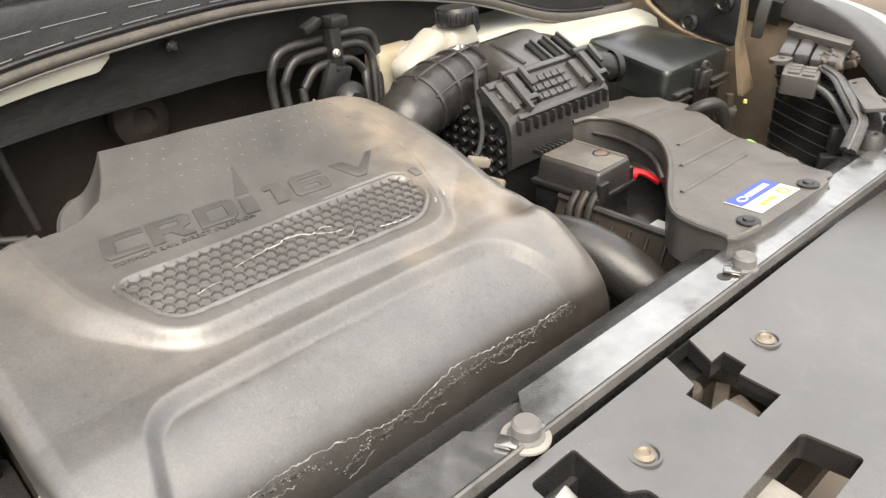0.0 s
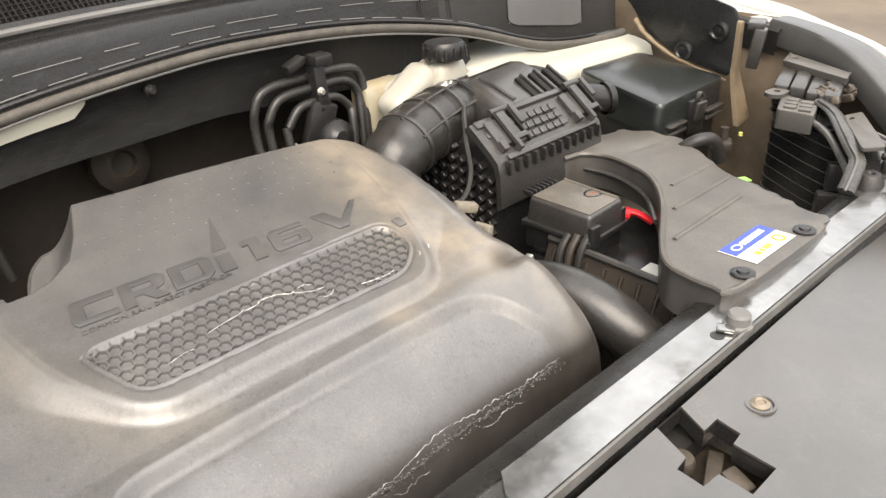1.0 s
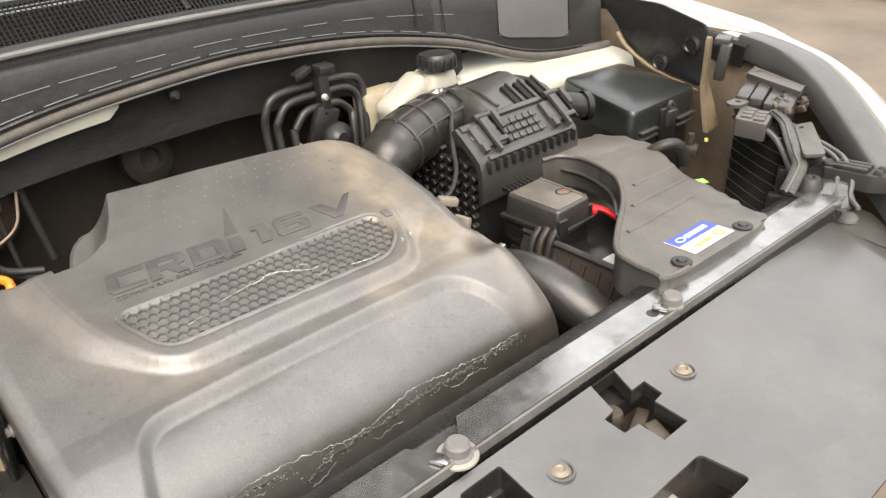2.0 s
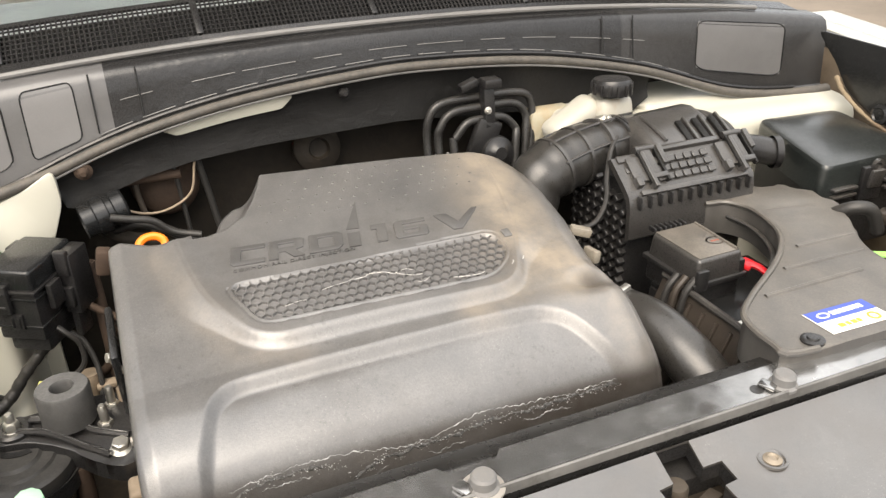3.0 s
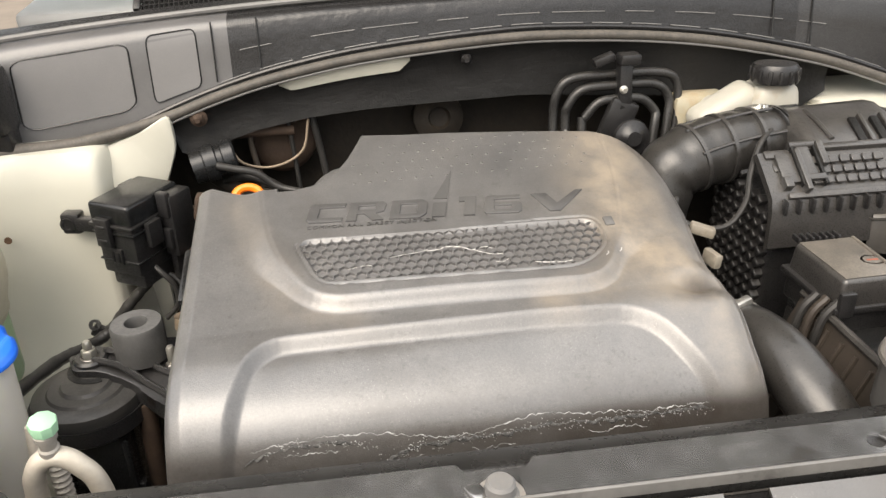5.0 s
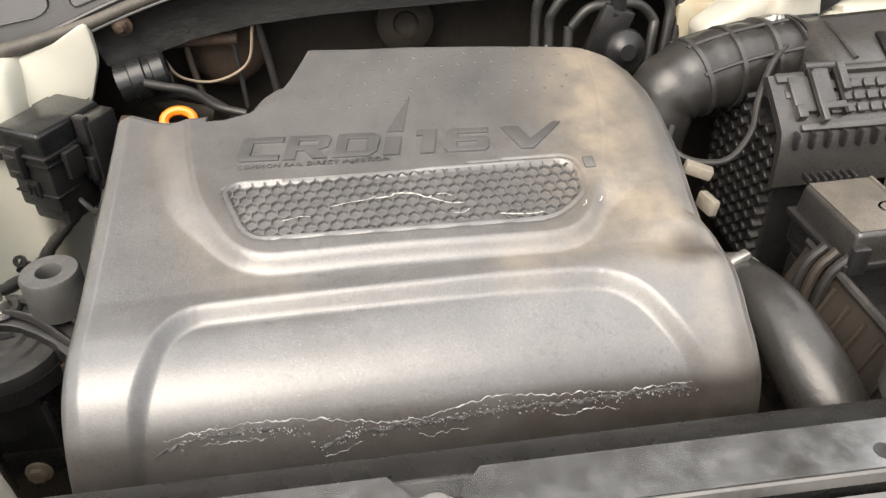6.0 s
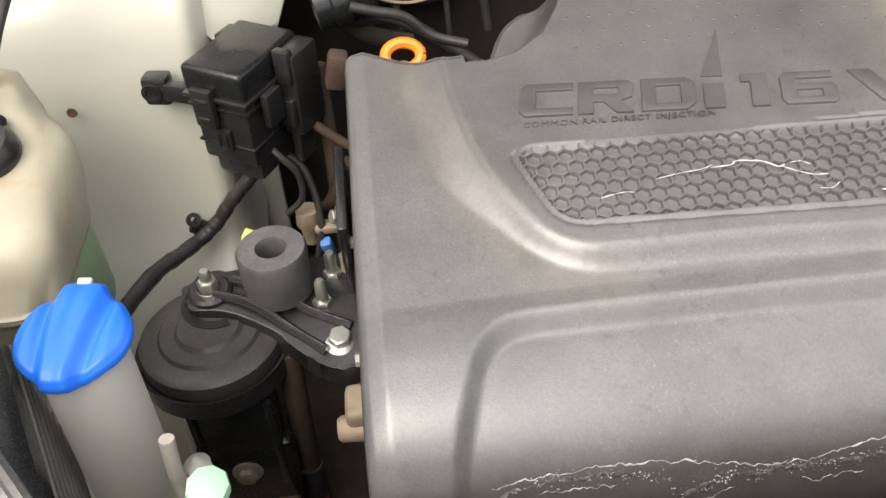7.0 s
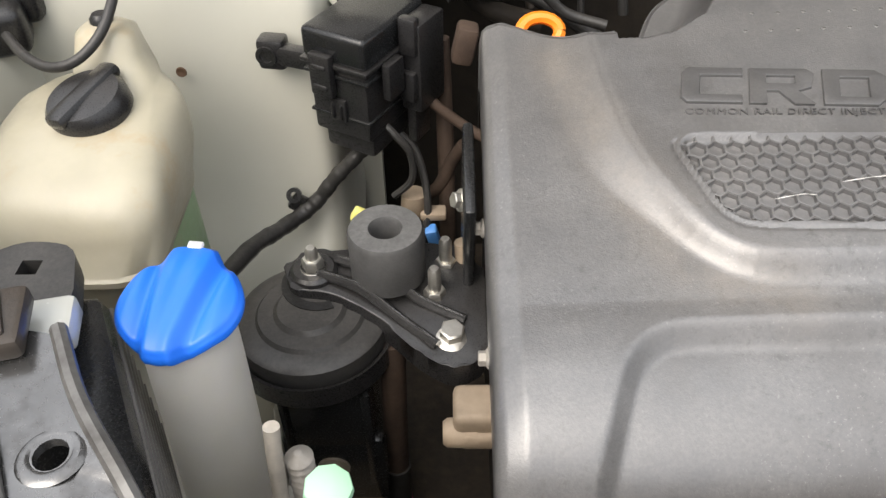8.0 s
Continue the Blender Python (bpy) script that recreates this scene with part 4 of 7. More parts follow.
    lathe(bm, [(0.037, -0.010), (0.036, 0.001), (0.032, 0.004), (0.024, 0.005), (0.0225, 0.010), (0.0175, 0.023), (0.0145, 0.0265), (0.007, 0.027), (0.005, 0.023), (0, 0.022)], pose(mir(-0.456), 0.048, 0.886), 32)
    part("rubber", bm, RUBBER, s)
    bm = bmn()
    tube(bm, [(mir(-0.456) + sgn * 0.041 * math.cos(a), 0.048 + 0.041 * math.sin(a), 0.8895) for a in span(-2.3, 0.6, 14)], 0.0032, 8, 2)
    part("collar", bm, EDGE, s, "worn pale collar edge")
    # moulded rubber pad
    s = thing("rubber_pad", (mir(-0.50), -0.01, 0.9), "ribbed black rubber pad on the headlight bracket", "rubber pad", "rubber pads")
    bm = bmn()
    m = pose(mir(-0.512), -0.003, 0.926, -3, 0, 4 * sgn)
    base = rounded([(-0.022, 0.050), (0.022, 0.050), (0.023, -0.028), (0.008, -0.056), (-0.008, -0.056), (-0.023, -0.028)], 0.006, 3)
    plate(bm, base[::-1], (), lambda x, y: 0.0, 0.030, 0.003)
    turned(bm, bm.verts[:], m)
    pad = part("pad", bm, RUBBER, s)
    for k in (-1, 0, 1):
        bm = bmn()
        box(bm, (0.0135 * k, 0.008, 0.003), (0.0105, 0.054, 0.008), 0.002)
        turned(bm, bm.verts[:], m)
        part("rib", bm, RUBBER, s)
    for k in (-1, 1):
        bm = bmn()
        box(bm, (0.0095 * k, -0.034, 0.003), (0.015, 0.018, 0.010), 0.002, (0, 0, 0), 2, 0.55)
        turned(bm, bm.verts[:], m)
        part("stud", bm, RUBBER, s)
    bm = bmn()
    lathe(bm, [(0.015, -0.002), (0.015, 0.003), (0.012, 0.005), (0.008, 0.003), (0, 0.004)], Matrix.Translation((0, 0.043, 0)), 20)
    turned(bm, bm.verts[:], m)
    part("knob", bm, RUBBER, s)
    # upper mount with a square hole
    if sgn < 0:
        s = thing("headlight_mount", (mir(-0.66), 0.27, 0.92), "black plastic headlight mount with a square hole", "mount")
        bm = bmn()
        plate(bm, rounded([(mir(x), y) for x, y in ((-0.592, 0.272), (-0.672, 0.272), (-0.68, 0.31), (-0.65, 0.335), (-0.61, 0.33))], 0.015, 3), [[(mir(-0.634) + dx, 0.307 + dy) for dx, dy in ((-0.007, -0.007), (0.007, -0.007), (0.007, 0.007), (-0.007, 0.007))]], lambda x, y: 0.918, 0.02, 0.0)
        part("tab", bm, RUBBER, s)
        bm = bmn()
        box(bm, (mir(-0.625), 0.248, 0.918), (0.085, 0.035, 0.02), 0.005, (0, 0, -12 * sgn))
        part("arm", bm, WHITE_PAINT, s, "white painted arm")
    # ribbed dark boot outboard of the bracket
    if sgn < 0:
        s = thing("bulb_boot", (mir(-0.655), 0.17, 0.86), "ribbed black rubber bulb boot behind the headlight", "rubber boot")
        bm = bmn()
        lathe(bm, [(0.050, -0.05), (0.050, -0.004), (0.045, 0.004), (0.040, 0.001), (0.034, 0.006), (0.028, 0.003), (0.022, 0.008), (0, 0.009)], pose(mir(-0.655), 0.17, 0.862, -6, -8 * sgn, 0), 32)
        part("boot", bm, BLACK_GLOSS, s)
        for k in range(6):
            bm = bmn()
            box(bm, (0.034 * math.cos(k * 1.047), 0.034 * math.sin(k * 1.047), 0.004), (0.028, 0.003, 0.006), 0.001, (0, 0, 60 * k))
            turned(bm, bm.verts[:], pose(mir(-0.655), 0.17, 0.862, -6, -8 * sgn, 0))
            part("rib", bm, BLACK, s)
    # grey plug in the small side cover
    s = thing("side_cover", (mir(-0.485), -0.05, 0.84), "small black plastic cover beside the front cover", "cover panel", "side covers")
    poly = [(-0.437, 0.012), (-0.437, -0.12), (-0.50, -0.08), (-0.54, -0.03), (-0.53, 0.02)]
    bm = bmn()
    plate(bm, rounded([(mir(x), y) for x, y in (poly if sgn < 0 else poly[::-1])], 0.01, 3), (), lambda x, y: 0.846 + 0.05 * y, 0.005)
    part("cover", bm, PANEL, s)
    bm = bmn()
    tongue = [(-0.497, 0.018), *((-0.479 - 0.018 * math.cos(a), -0.010 - 0.022 * math.sin(a)) for a in span(0, math.pi, 12)), (-0.461, 0.014)]
    plate(bm, rounded([(mir(x), y) for x, y in (tongue if sgn < 0 else tongue[::-1])], 0.003, 2), (), lambda x, y: 0.8555 + 0.05 * y, 0.008, 0.0015)
    part("plug", bm, OLD_PLUG, s, "grey rubber plug")
    bm = bmn()
    lathe(bm, [(0.040, -0.04), (0.040, -0.006), (0.036, 0.004), (0.026, 0.009), (0.022, 0.006), (0.012, 0.011), (0, 0.012)], pose(mir(-0.586), 0.122, 0.852, -10, -18 * sgn, 0), 32)
    part("bulb_cover", bm, DIRTY, s, "dusty tan plastic bulb cover")
    # back of the headlight with its fins
    s = thing("headlight", (mir(-0.66), 0.15, 0.75), "black finned back of the headlight housing", "headlight", "headlights")
    if sgn < 0:
        bm = bmn()
        box(bm, (mir(-0.592), 0.205, 0.806), (0.09, 0.20, 0.17), 0.012, (0, 0, -26 * sgn))
        part("housing", bm, BLACK_GLOSS, s)
        for k in range(9):
            bm = bmn()
            box(bm, (mir(-0.5902), 0.2058, 0.731 + 0.01757 * k), (0.09, 0.193, 0.0020), 0.0006, (0, 0, -26 * sgn))
            part("fin", bm, DUCT_MAT, s)
        return
    body = [(1.012, 0.278), (0.960, 0.190), (0.930, 0.128), (0.955, 0.090), (1.03, 0.12), (1.09, 0.25), (1.05, 0.29)]
    bm = bmn()
    plate(bm, rounded(body, 0.022, 4), (), lambda x, y: 0.922, 0.28, 0.008)
    part("housing", bm, BLACK_GLOSS, s, "", 50)
    for k in range(10):
        bm = bmn()
        fin = [(1.0 + (x - 1.0) * 1.02, 0.19 + (y - 0.19) * 1.012) for x, y in body]
        plate(bm, rounded(fin, 0.022, 4), (), lambda x, y: 0.905 - 0.0215 * k, 0.0018)
        part("fin", bm, DUCT_MAT, s)
    bm = bmn()
    box(bm, (0.925, 0.118, 0.865), (0.032, 0.020, 0.048), 0.004, (0, 0, -60))
    box(bm, (0.915, 0.120, 0.80), (0.040, 0.024, 0.08), 0.005, (0, 0, -60))
    part("socket", bm, BLACK_DUSTY, s, "dusty plug socket")
    # chequered seat, lug, stepped block and rail on top of the lamp
    bm = bmn()
    plate(bm, rounded([(0.930, 0.237), (0.935, 0.176), (1.0, 0.196), (1.015, 0.262), (0.99, 0.258)], 0.006, 3), (), lambda x, y: 0.953, 0.034, 0.003)
    part("seat", bm, DUCT_MAT, s, "dusty chequered seat")
    for i in range(3):
        for j in range(2):
            bm = bmn()
            box(bm, (0.949 + 0.019 * i, 0.198 + 0.025 * j + 0.006 * i, 0.954), (0.015, 0.020, 0.006), 0.0015, (0, 0, 18))
            part("tile", bm, DUCT_MAT, s)
    bm = bmn()
    hole = [(1.003 + 0.006 * math.cos(a), 0.272 + 0.006 * math.sin(a)) for a in span(0, 2 * math.pi, 13)[:-1]]
    plate(bm, rounded([(0.975, 0.272), (0.985, 0.256), (1.02, 0.255), (1.025, 0.284), (0.985, 0.289)], 0.009, 4), [hole], lambda x, y: 0.959, 0.007)
    part("lug", bm, DUCT_MAT, s, "dusty lug with a round hole")
    for k in range(4):
        bm = bmn()
        box(bm, (1.062 - 0.004 * k, 0.286 - 0.031 * k, 0.950 + 0.003 * (k % 2)), (0.085, 0.027, 0.040), 0.006, (0, -6, 16))
        part("step", bm, BLACK_DUSTY, s)
    bm = bmn()
    hole = [(1.135 + 0.006 * math.cos(a), 0.305 + 0.005 * math.sin(a)) for a in span(0, 2 * math.pi, 13)[:-1]]
    plate(bm, rounded([(1.108, 0.316), (1.061, 0.180), (1.102, 0.190), (1.165, 0.329)], 0.006, 3), [hole], lambda x, y: 0.985, 0.012, 0.002)
    part("rail", bm, DUCT_MAT, s, "dusty flat rail with a bolt hole")
    rng = random.Random(5)
    for k in range(26):
        bm = bmn()
        box(bm, (rng.uniform(1.015, 1.075), rng.uniform(0.165, 0.215), rng.uniform(0.955, 0.968)), (rng.uniform(0.010, 0.026), rng.uniform(0.008, 0.016), 0.014), 0.003, (rng.uniform(-25, 25), rng.uniform(-25, 25), rng.uniform(0, 90)))
        part("crust", bm, LATCH, s, "corroded brown crust")
    # bent bracket arm and the dusty sheet that it carries
    s = thing("bent_arm", (0.90, 0.11, 0.92), "black bent steel arm curving round the headlight", "bracket")
    line = [(1.004, 0.198, 0.955), (0.977, 0.162, 0.951), (0.922, 0.123, 0.945), (0.884, 0.094, 0.936), (0.859, 0.072, 0.926), (0.827, 0.064, 0.912), (0.800, 0.060, 0.898)]
    bm = bmn()
    tube(bm, line, 0.0125, 12, 6, flat=0.45)
    part("arm", bm, BRACK, s)
    bm = bmn()
    tube(bm, [(x - 0.010, y - 0.002, z + 0.005) for x, y, z in line], 0.0022, 8, 6)
    part("ridge", bm, EDGE, s, "worn pale ridge")
    bm = bmn()
    hole = [(0.985 + 0.008 * math.cos(a), 0.134 + 0.004 * math.sin(a)) for a in span(0, 2 * math.pi, 13)[:-1]]
    plate(bm, rounded([(0.990, 0.150), (0.862, 0.070), (0.892, 0.046), (1.030, 0.135)], 0.008, 3), [hole], lambda x, y: 0.945, 0.006, 0.001)
    part("sheet", bm, DUCT_MAT, s, "dusty grey sheet with an oval hole")


corner_bracket(-1)
corner_bracket(1)

# ---- engine cover ----
def crisp(a, b, x):
    return 0.8 * np.clip((x - a) / (b - a), 0, 1) + 0.2 * smooth(a, b, x)


def inside(poly, X, Y):
    """Signed distance to a polygon, positive inside."""
    d = np.full(X.shape, 1e9)
    odd = np.zeros(X.shape, bool)
    n = len(poly)
    for i in range(n):
        (ax, ay), (bx, by) = poly[i], poly[(i + 1) % n]
        ex, ey = bx - ax, by - ay
        t = np.clip(((X - ax) * ex + (Y - ay) * ey) / (ex * ex + ey * ey), 0, 1)
        d = np.minimum(d, np.hypot(X - ax - t * ex, Y - ay - t * ey))
        hit = ((ay > Y) != (by > Y)) & (X < (bx - ax) * (Y - ay) / (by - ay + 1e-12) + ax)
        odd ^= hit
    return np.where(odd, d, -d)


PLATEAU = rounded([(-0.236, 0.75), (-0.228, 0.56), (-0.226, 0.50), (-0.209, 0.40), (-0.160, 0.308), (0.0, 0.305), (0.195, 0.294), (0.240, 0.40), (0.262, 0.50), (0.280, 0.75)], 0.042, 7)
SCOOP = [(-0.205, 0.522), (-0.185, 0.5225), (-0.155, 0.530), (-0.127, 0.550), (-0.106, 0.587), (-0.090, 0.625), (-0.078, 0.658), (-0.070, 0.75)]
HEX = rounded([(-0.179, 0.4145), (0.2035, 0.4005), (0.2045, 0.352), (0.165, 0.3215), (-0.150, 0.3365)], 0.020, 4)
FRONT = rounded([(-0.272, 0.10), (-0.264, 0.165), (-0.228, 0.268), (-0.10, 0.2675), (0.10, 0.263), (0.222, 0.254), (0.294, 0.165), (0.305, 0.10)], 0.040, 6)
LEFT = [(0.10, -0.321), (0.17, -0.320), (0.35, -0.319), (0.56, -0.317), (0.70, -0.316)]
RIGHT = [(0.10, 0.322), (0.145, 0.342), (0.17, 0.346), (0.21, 0.341), (0.27, 0.341), (0.30, 0.337), (0.325, 0.331), (0.36, 0.334), (0.43, 0.342), (0.5, 0.342), (0.54, 0.338), (0.58, 0.326), (0.62, 0.306), (0.70, 0.30)]
BACK = [(-0.33, 0.580), (-0.305, 0.573), (-0.275, 0.558), (-0.247, 0.544), (-0.215, 0.537), (-0.192, 0.543), (-0.180, 0.566), (-0.163, 0.602), (-0.142, 0.638), (-0.118, 0.658), (-0.085, 0.655), (0.0, 0.645), (0.06, 0.641), (0.176, 0.627), (0.275, 0.611), (0.30, 0.598), (0.35, 0.570)]
BASE = [(0.285, 0.899), (0.37, 0.918), (0.45, 0.938), (0.55, 0.963), (0.66, 0.990)]
NOSE = [(0.285, 0.899), (0.262, 0.8955), (0.235, 0.890), (0.21, 0.880), (0.19, 0.866), (0.175, 0.847), (0.163, 0.825), (0.155, 0.803), (0.1505, 0.785), (0.1485, 0.775)]
PANEL_DROP = 0.014


def tray_z(y, x=-0.05):
    return 0.945 + 0.23 * (y - 0.413) + 0.025 * (x + 0.176)


def way_from(line, X, Y):
    """Distance to an open line."""
    d = np.full(X.shape, 9.0)
    for (ax, ay), (bx, by) in zip(line, line[1:]):
        k = np.clip(((X - ax) * (bx - ax) + (Y - ay) * (by - ay)) / ((bx - ax) ** 2 + (by - ay) ** 2), 0, 1)
        d = np.minimum(d, np.hypot(X - ax - k * (bx - ax), Y - ay - k * (by - ay)))
    return d


def cover_height(X, Y, Z):
    """Raises the plateau, the letters' field and the front panel above the base surface Z."""
    Z = Z + 0.03 * (X + 0.26) * smooth(0.18, 0.27, Y)
    p = inside(PLATEAU, X, Y)
    # the plateau falls from a sharp rim to a soft foot, wider at both sides than at the front
    wide = 0.0135 + 0.026 * smooth(0.315, 0.42, Y) * smooth(-0.10, -0.18, X) + 0.05 * smooth(0.20, 0.25, X) * smooth(0.31, 0.40, Y)
    s = np.clip(-p / wide, 0, 1)
    up = (1 - s) ** 1.7 * (1 - 0.12 * np.exp(-((p / 0.0016) ** 2)))
    top = np.maximum(tray_z(Y, X), Z)
    Z = Z + (top - Z) * up
    # the wall scooped round the rear left corner
    d = way_from(SCOOP, X, Y) * (inside(SCOOP + [(-0.205, 0.75)], X, Y) > 0)
    Z = Z - 0.052 * (1 - (1 - np.clip(d / 0.042, 0, 1)) ** 2)
    # sunk field of the honeycomb, and the fine groove round it
    h = inside(HEX, X, Y)
    Z = Z - 0.0050 * smooth(-0.001, 0.0015, h)
    Z = Z - 0.0016 * np.exp(-(((h + 0.0062) / 0.0014) ** 2)) * (Y < 0.41)
    # front panel
    f = inside(FRONT, X, Y)
    Z = Z - PANEL_DROP * crisp(-0.001, 0.0115, f)
    # worn hollow at the right
    Z = Z - 0.013 * np.exp(-(((X - 0.300) / 0.028) ** 2 + ((Y - 0.279) / 0.017) ** 2))
    return Z


def engine_cover():
    t = thing("engine_cover", (0.0, 0.36, 0.75), "dusty scuffed black plastic engine cover with embossed writing", "engine cover")
    nu, nv, nf = 300, 210, 80
    us = np.linspace(0, 1, nu)
    nose = np.array([tuple(p) for p in spline([(y, z, 0) for y, z in NOSE], 8)])[:, :2]
    run = np.r_[0, np.cumsum(np.hypot(*np.diff(nose, axis=0).T))]
    k = np.linspace(run[-1], 0, nf)
    ny, nz = np.interp(k, run, nose[:, 0]), np.interp(k, run, nose[:, 1])
    vy = np.linspace(0.285, 0.66, nv)[1:]
    bx, by = zip(*BACK)
    # first guess of x from the widest outline gives each column its back edge
    xcol = -0.318 + us * 0.655
    yb = np.interp(xcol, bx, by)
    yb = np.convolve(np.r_[[yb[0]] * 3, yb, [yb[-1]] * 3], np.ones(7) / 7, "valid")
    Y = np.concatenate([np.repeat(ny[:, None], nu, 1), 0.285 + (vy[:, None] - 0.285) * (yb[None] - 0.285) / 0.375])
    lx = np.interp(Y, *zip(*LEFT))
    rx = np.interp(Y, *zip(*RIGHT))
    rx[:nf] = np.interp(Y[:nf], *zip(*RIGHT)) - 0.008 * smooth(0.82, 0.77, nz)[:, None]
    X = lx + (rx - lx) * us[None]
    Z0 = np.concatenate([np.repeat(nz[:, None], nu, 1), np.interp(Y[nf:], *zip(*BASE))])
    Z = cover_height(X, Y, Z0)
    # chamfered left edge, rounded right edge, rounded rear edge
    Z = Z - 0.009 * crisp(0.018, 0.0, X - lx) - 0.003 * smooth(0.005, 0, X - lx)
    Z = Z - 0.014 * smooth(0.040, 0.0, rx - X) ** 1.5 - 0.006 * smooth(0.008, 0, rx - X)
    Z[nf:] = Z[nf:] - 0.006 * smooth(0.012, 0, yb[None] - Y[nf:])
    # skirts
    cols = [(X[:, :1] - 0.002, Y[:, :1], Z[:, :1] - 0.012), (X[:, :1] - 0.001, Y[:, :1], Z[:, :1] - 0.06)][::-1]
    rights = [(X[:, -1:] + 0.002, Y[:, -1:], Z[:, -1:] - 0.012), (X[:, -1:] + 0.0, Y[:, -1:], Z[:, -1:] - 0.07)]
    X, Y, Z = (np.concatenate([*(c[i] for c in cols), (X, Y, Z)[i], *(c[i] for c in rights)], 1) for i in range(3))
    X, Y, Z = np.concatenate([X, X[-1:], X[-1:]]), np.concatenate([Y, Y[-1:] + 0.002, Y[-1:]]), np.concatenate([Z, Z[-1:] - 0.008, Z[-1:] - 0.05])
    rows, columns = X.shape
    me = bpy.data.meshes.new("shell")
    idx = np.arange(rows * columns).reshape(rows, columns)
    quads = np.stack([idx[:-1, :-1], idx[:-1, 1:], idx[1:, 1:], idx[1:, :-1]], -1).reshape(-1, 4)
    me.from_pydata(np.stack([X, Y, Z], -1).reshape(-1, 3).tolist(), [], quads.tolist())
    for p in me.polygons:
        p.use_smooth = True
    me.set_sharp_from_angle(angle=radians(45))
    stain = np.zeros(X.shape)
    for poly, w, s in (((( 0.275, 0.60), (0.255, 0.50), (0.245, 0.40), (0.262, 0.33), (0.285, 0.30)), 0.058, 0.97), (((0.255, 0.38), (0.20, 0.29), (0.12, 0.278), (0.14, 0.276)), 0.022, 0.6), (((0.30, 0.38), (0.31, 0.27), (0.31, 0.2)), 0.03, 0.5), (((-0.26, 0.52), (-0.225, 0.40), (-0.18, 0.31), (-0.12, 0.285)), 0.022, 0.3)):
        d = np.full(X.shape, 9.0)
        for (ax, ay), (bx_, by_) in zip(poly, poly[1:]):
            k = np.clip(((X - ax) * (bx_ - ax) + (Y - ay) * (by_ - ay)) / ((bx_ - ax) ** 2 + (by_ - ay) ** 2), 0, 1)
            d = np.minimum(d, np.hypot(X - ax - k * (bx_ - ax), Y - ay - k * (by_ - ay)))
        stain = np.maximum(stain, s * np.exp(-((d / w) ** 2)))
    # brown dirt below the tear, with the dark beam's reflection painted in
    dirt_and_reflection = smooth(0.842, 0.818, Z) * smooth(0.22, 0.19, Y) * (0.7 + 0.3 * smooth(0.0, 0.2, X))
    # dark stain round the worn hollow
    dirt_and_reflection = np.maximum(dirt_and_reflection, 1.0 * np.exp(-(((X - 0.302) / 0.025) ** 2 + ((Y - 0.283) / 0.016) ** 2)))
    at = me.attributes.new("grime_and_reflection", "FLOAT", "POINT")
    at.data.foreach_set("value", dirt_and_reflection.astype(np.float32).ravel())
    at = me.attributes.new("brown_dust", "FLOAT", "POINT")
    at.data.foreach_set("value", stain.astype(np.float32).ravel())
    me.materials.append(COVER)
    shell = new("shell", me)
    shell.parent = t
    shell.matrix_parent_inverse = Matrix.Translation(t.location).inverted()

    # honeycomb cells standing in their field
    pitch, r = 0.0136, 0.0136 / math.sqrt(3)
    bm = bmn()
    ring = []
    for rr, h in ((r * 0.995, -0.0045), (r * 0.995, 0.0006), (r * 0.88, 0.0008), (r * 0.80, -0.0042)):
        ring.append([bm.verts.new((rr * math.sin(k * math.pi / 3), rr * math.cos(k * math.pi / 3), h)) for k in range(6)])
    for a, b in zip(ring, ring[1:]):
        for k in range(6):
            bm.faces.new((a[k], a[(k + 1) % 6], b[(k + 1) % 6], b[k]))
    bm.faces.new(ring[-1])
    places, j, y = [], 1, 0.330 - pitch * math.sqrt(3) / 2
    while y < 0.413:
        x = -0.19 + (j % 2) * pitch / 2
        while x < 0.21:
            if inside(HEX, np.array([[x]]), np.array([[y]]))[0, 0] > -r * 0.5:
                places.append(pose(x, y, tray_z(y, x) - 0.0022, math.degrees(math.atan(0.23)), 0, 0))
            x += pitch
        y += pitch * math.sqrt(3) / 2
        j += 1
    repeat("cell", bm, HEXMAT, t, places, "", 25)

    slope = math.degrees(math.atan(0.23))
    lay = lambda x, y, h: Matrix.Translation((x, y, tray_z(y, x) + h)) @ pose(0, 0, 0, slope, -1.4, -3.4)
    # squared embossed letters: outline and counter of each in units of its width and height
    rect = lambda x0, y0, x1, y1: [(x0, y0), (x1, y0), (x1, y1), (x0, y1)]
    glyphs = {
        "C": ([(0.1, 0), (1, 0), (1, 0.22), (0.30, 0.22), (0.30, 0.78), (1, 0.78), (1, 1), (0.1, 1), (0, 0.85), (0, 0.15)], ()),
        "R": ([(0, 0), (0.27, 0), (0.27, 0.36), (0.46, 0.36), (0.70, 0), (1, 0), (0.76, 0.37), (0.97, 0.48), (1, 0.85), (0.9, 1), (0, 1)], [rect(0.27, 0.57, 0.72, 0.80)]),
        "D": ([(0, 0), (0.84, 0), (1, 0.2), (1, 0.8), (0.84, 1), (0, 1)], [rect(0.27, 0.22, 0.73, 0.78)]),
        "i": ([(0, 0), (1, 0), (1, 0.74), (0, 0.74)], ()),
        "1": ([(0.35, 0), (1, 0), (1, 1), (0, 1), (0, 0.78), (0.35, 0.78)], ()),
        "6": ([(0.08, 0), (0.92, 0), (1, 0.12), (1, 0.5), (0.92, 0.62), (0.27, 0.62), (0.27, 0.80), (0.95, 0.80), (0.95, 1), (0.08, 1), (0, 0.86), (0, 0.14)], [rect(0.27, 0.20, 0.73, 0.44)]),
        "V": ([(0.36, 0), (0.56, 0), (1, 1.12), (0.86, 1.12), (0.50, 0.42), (0.28, 1), (0, 1)], ()),
    }
    bm = bmn()
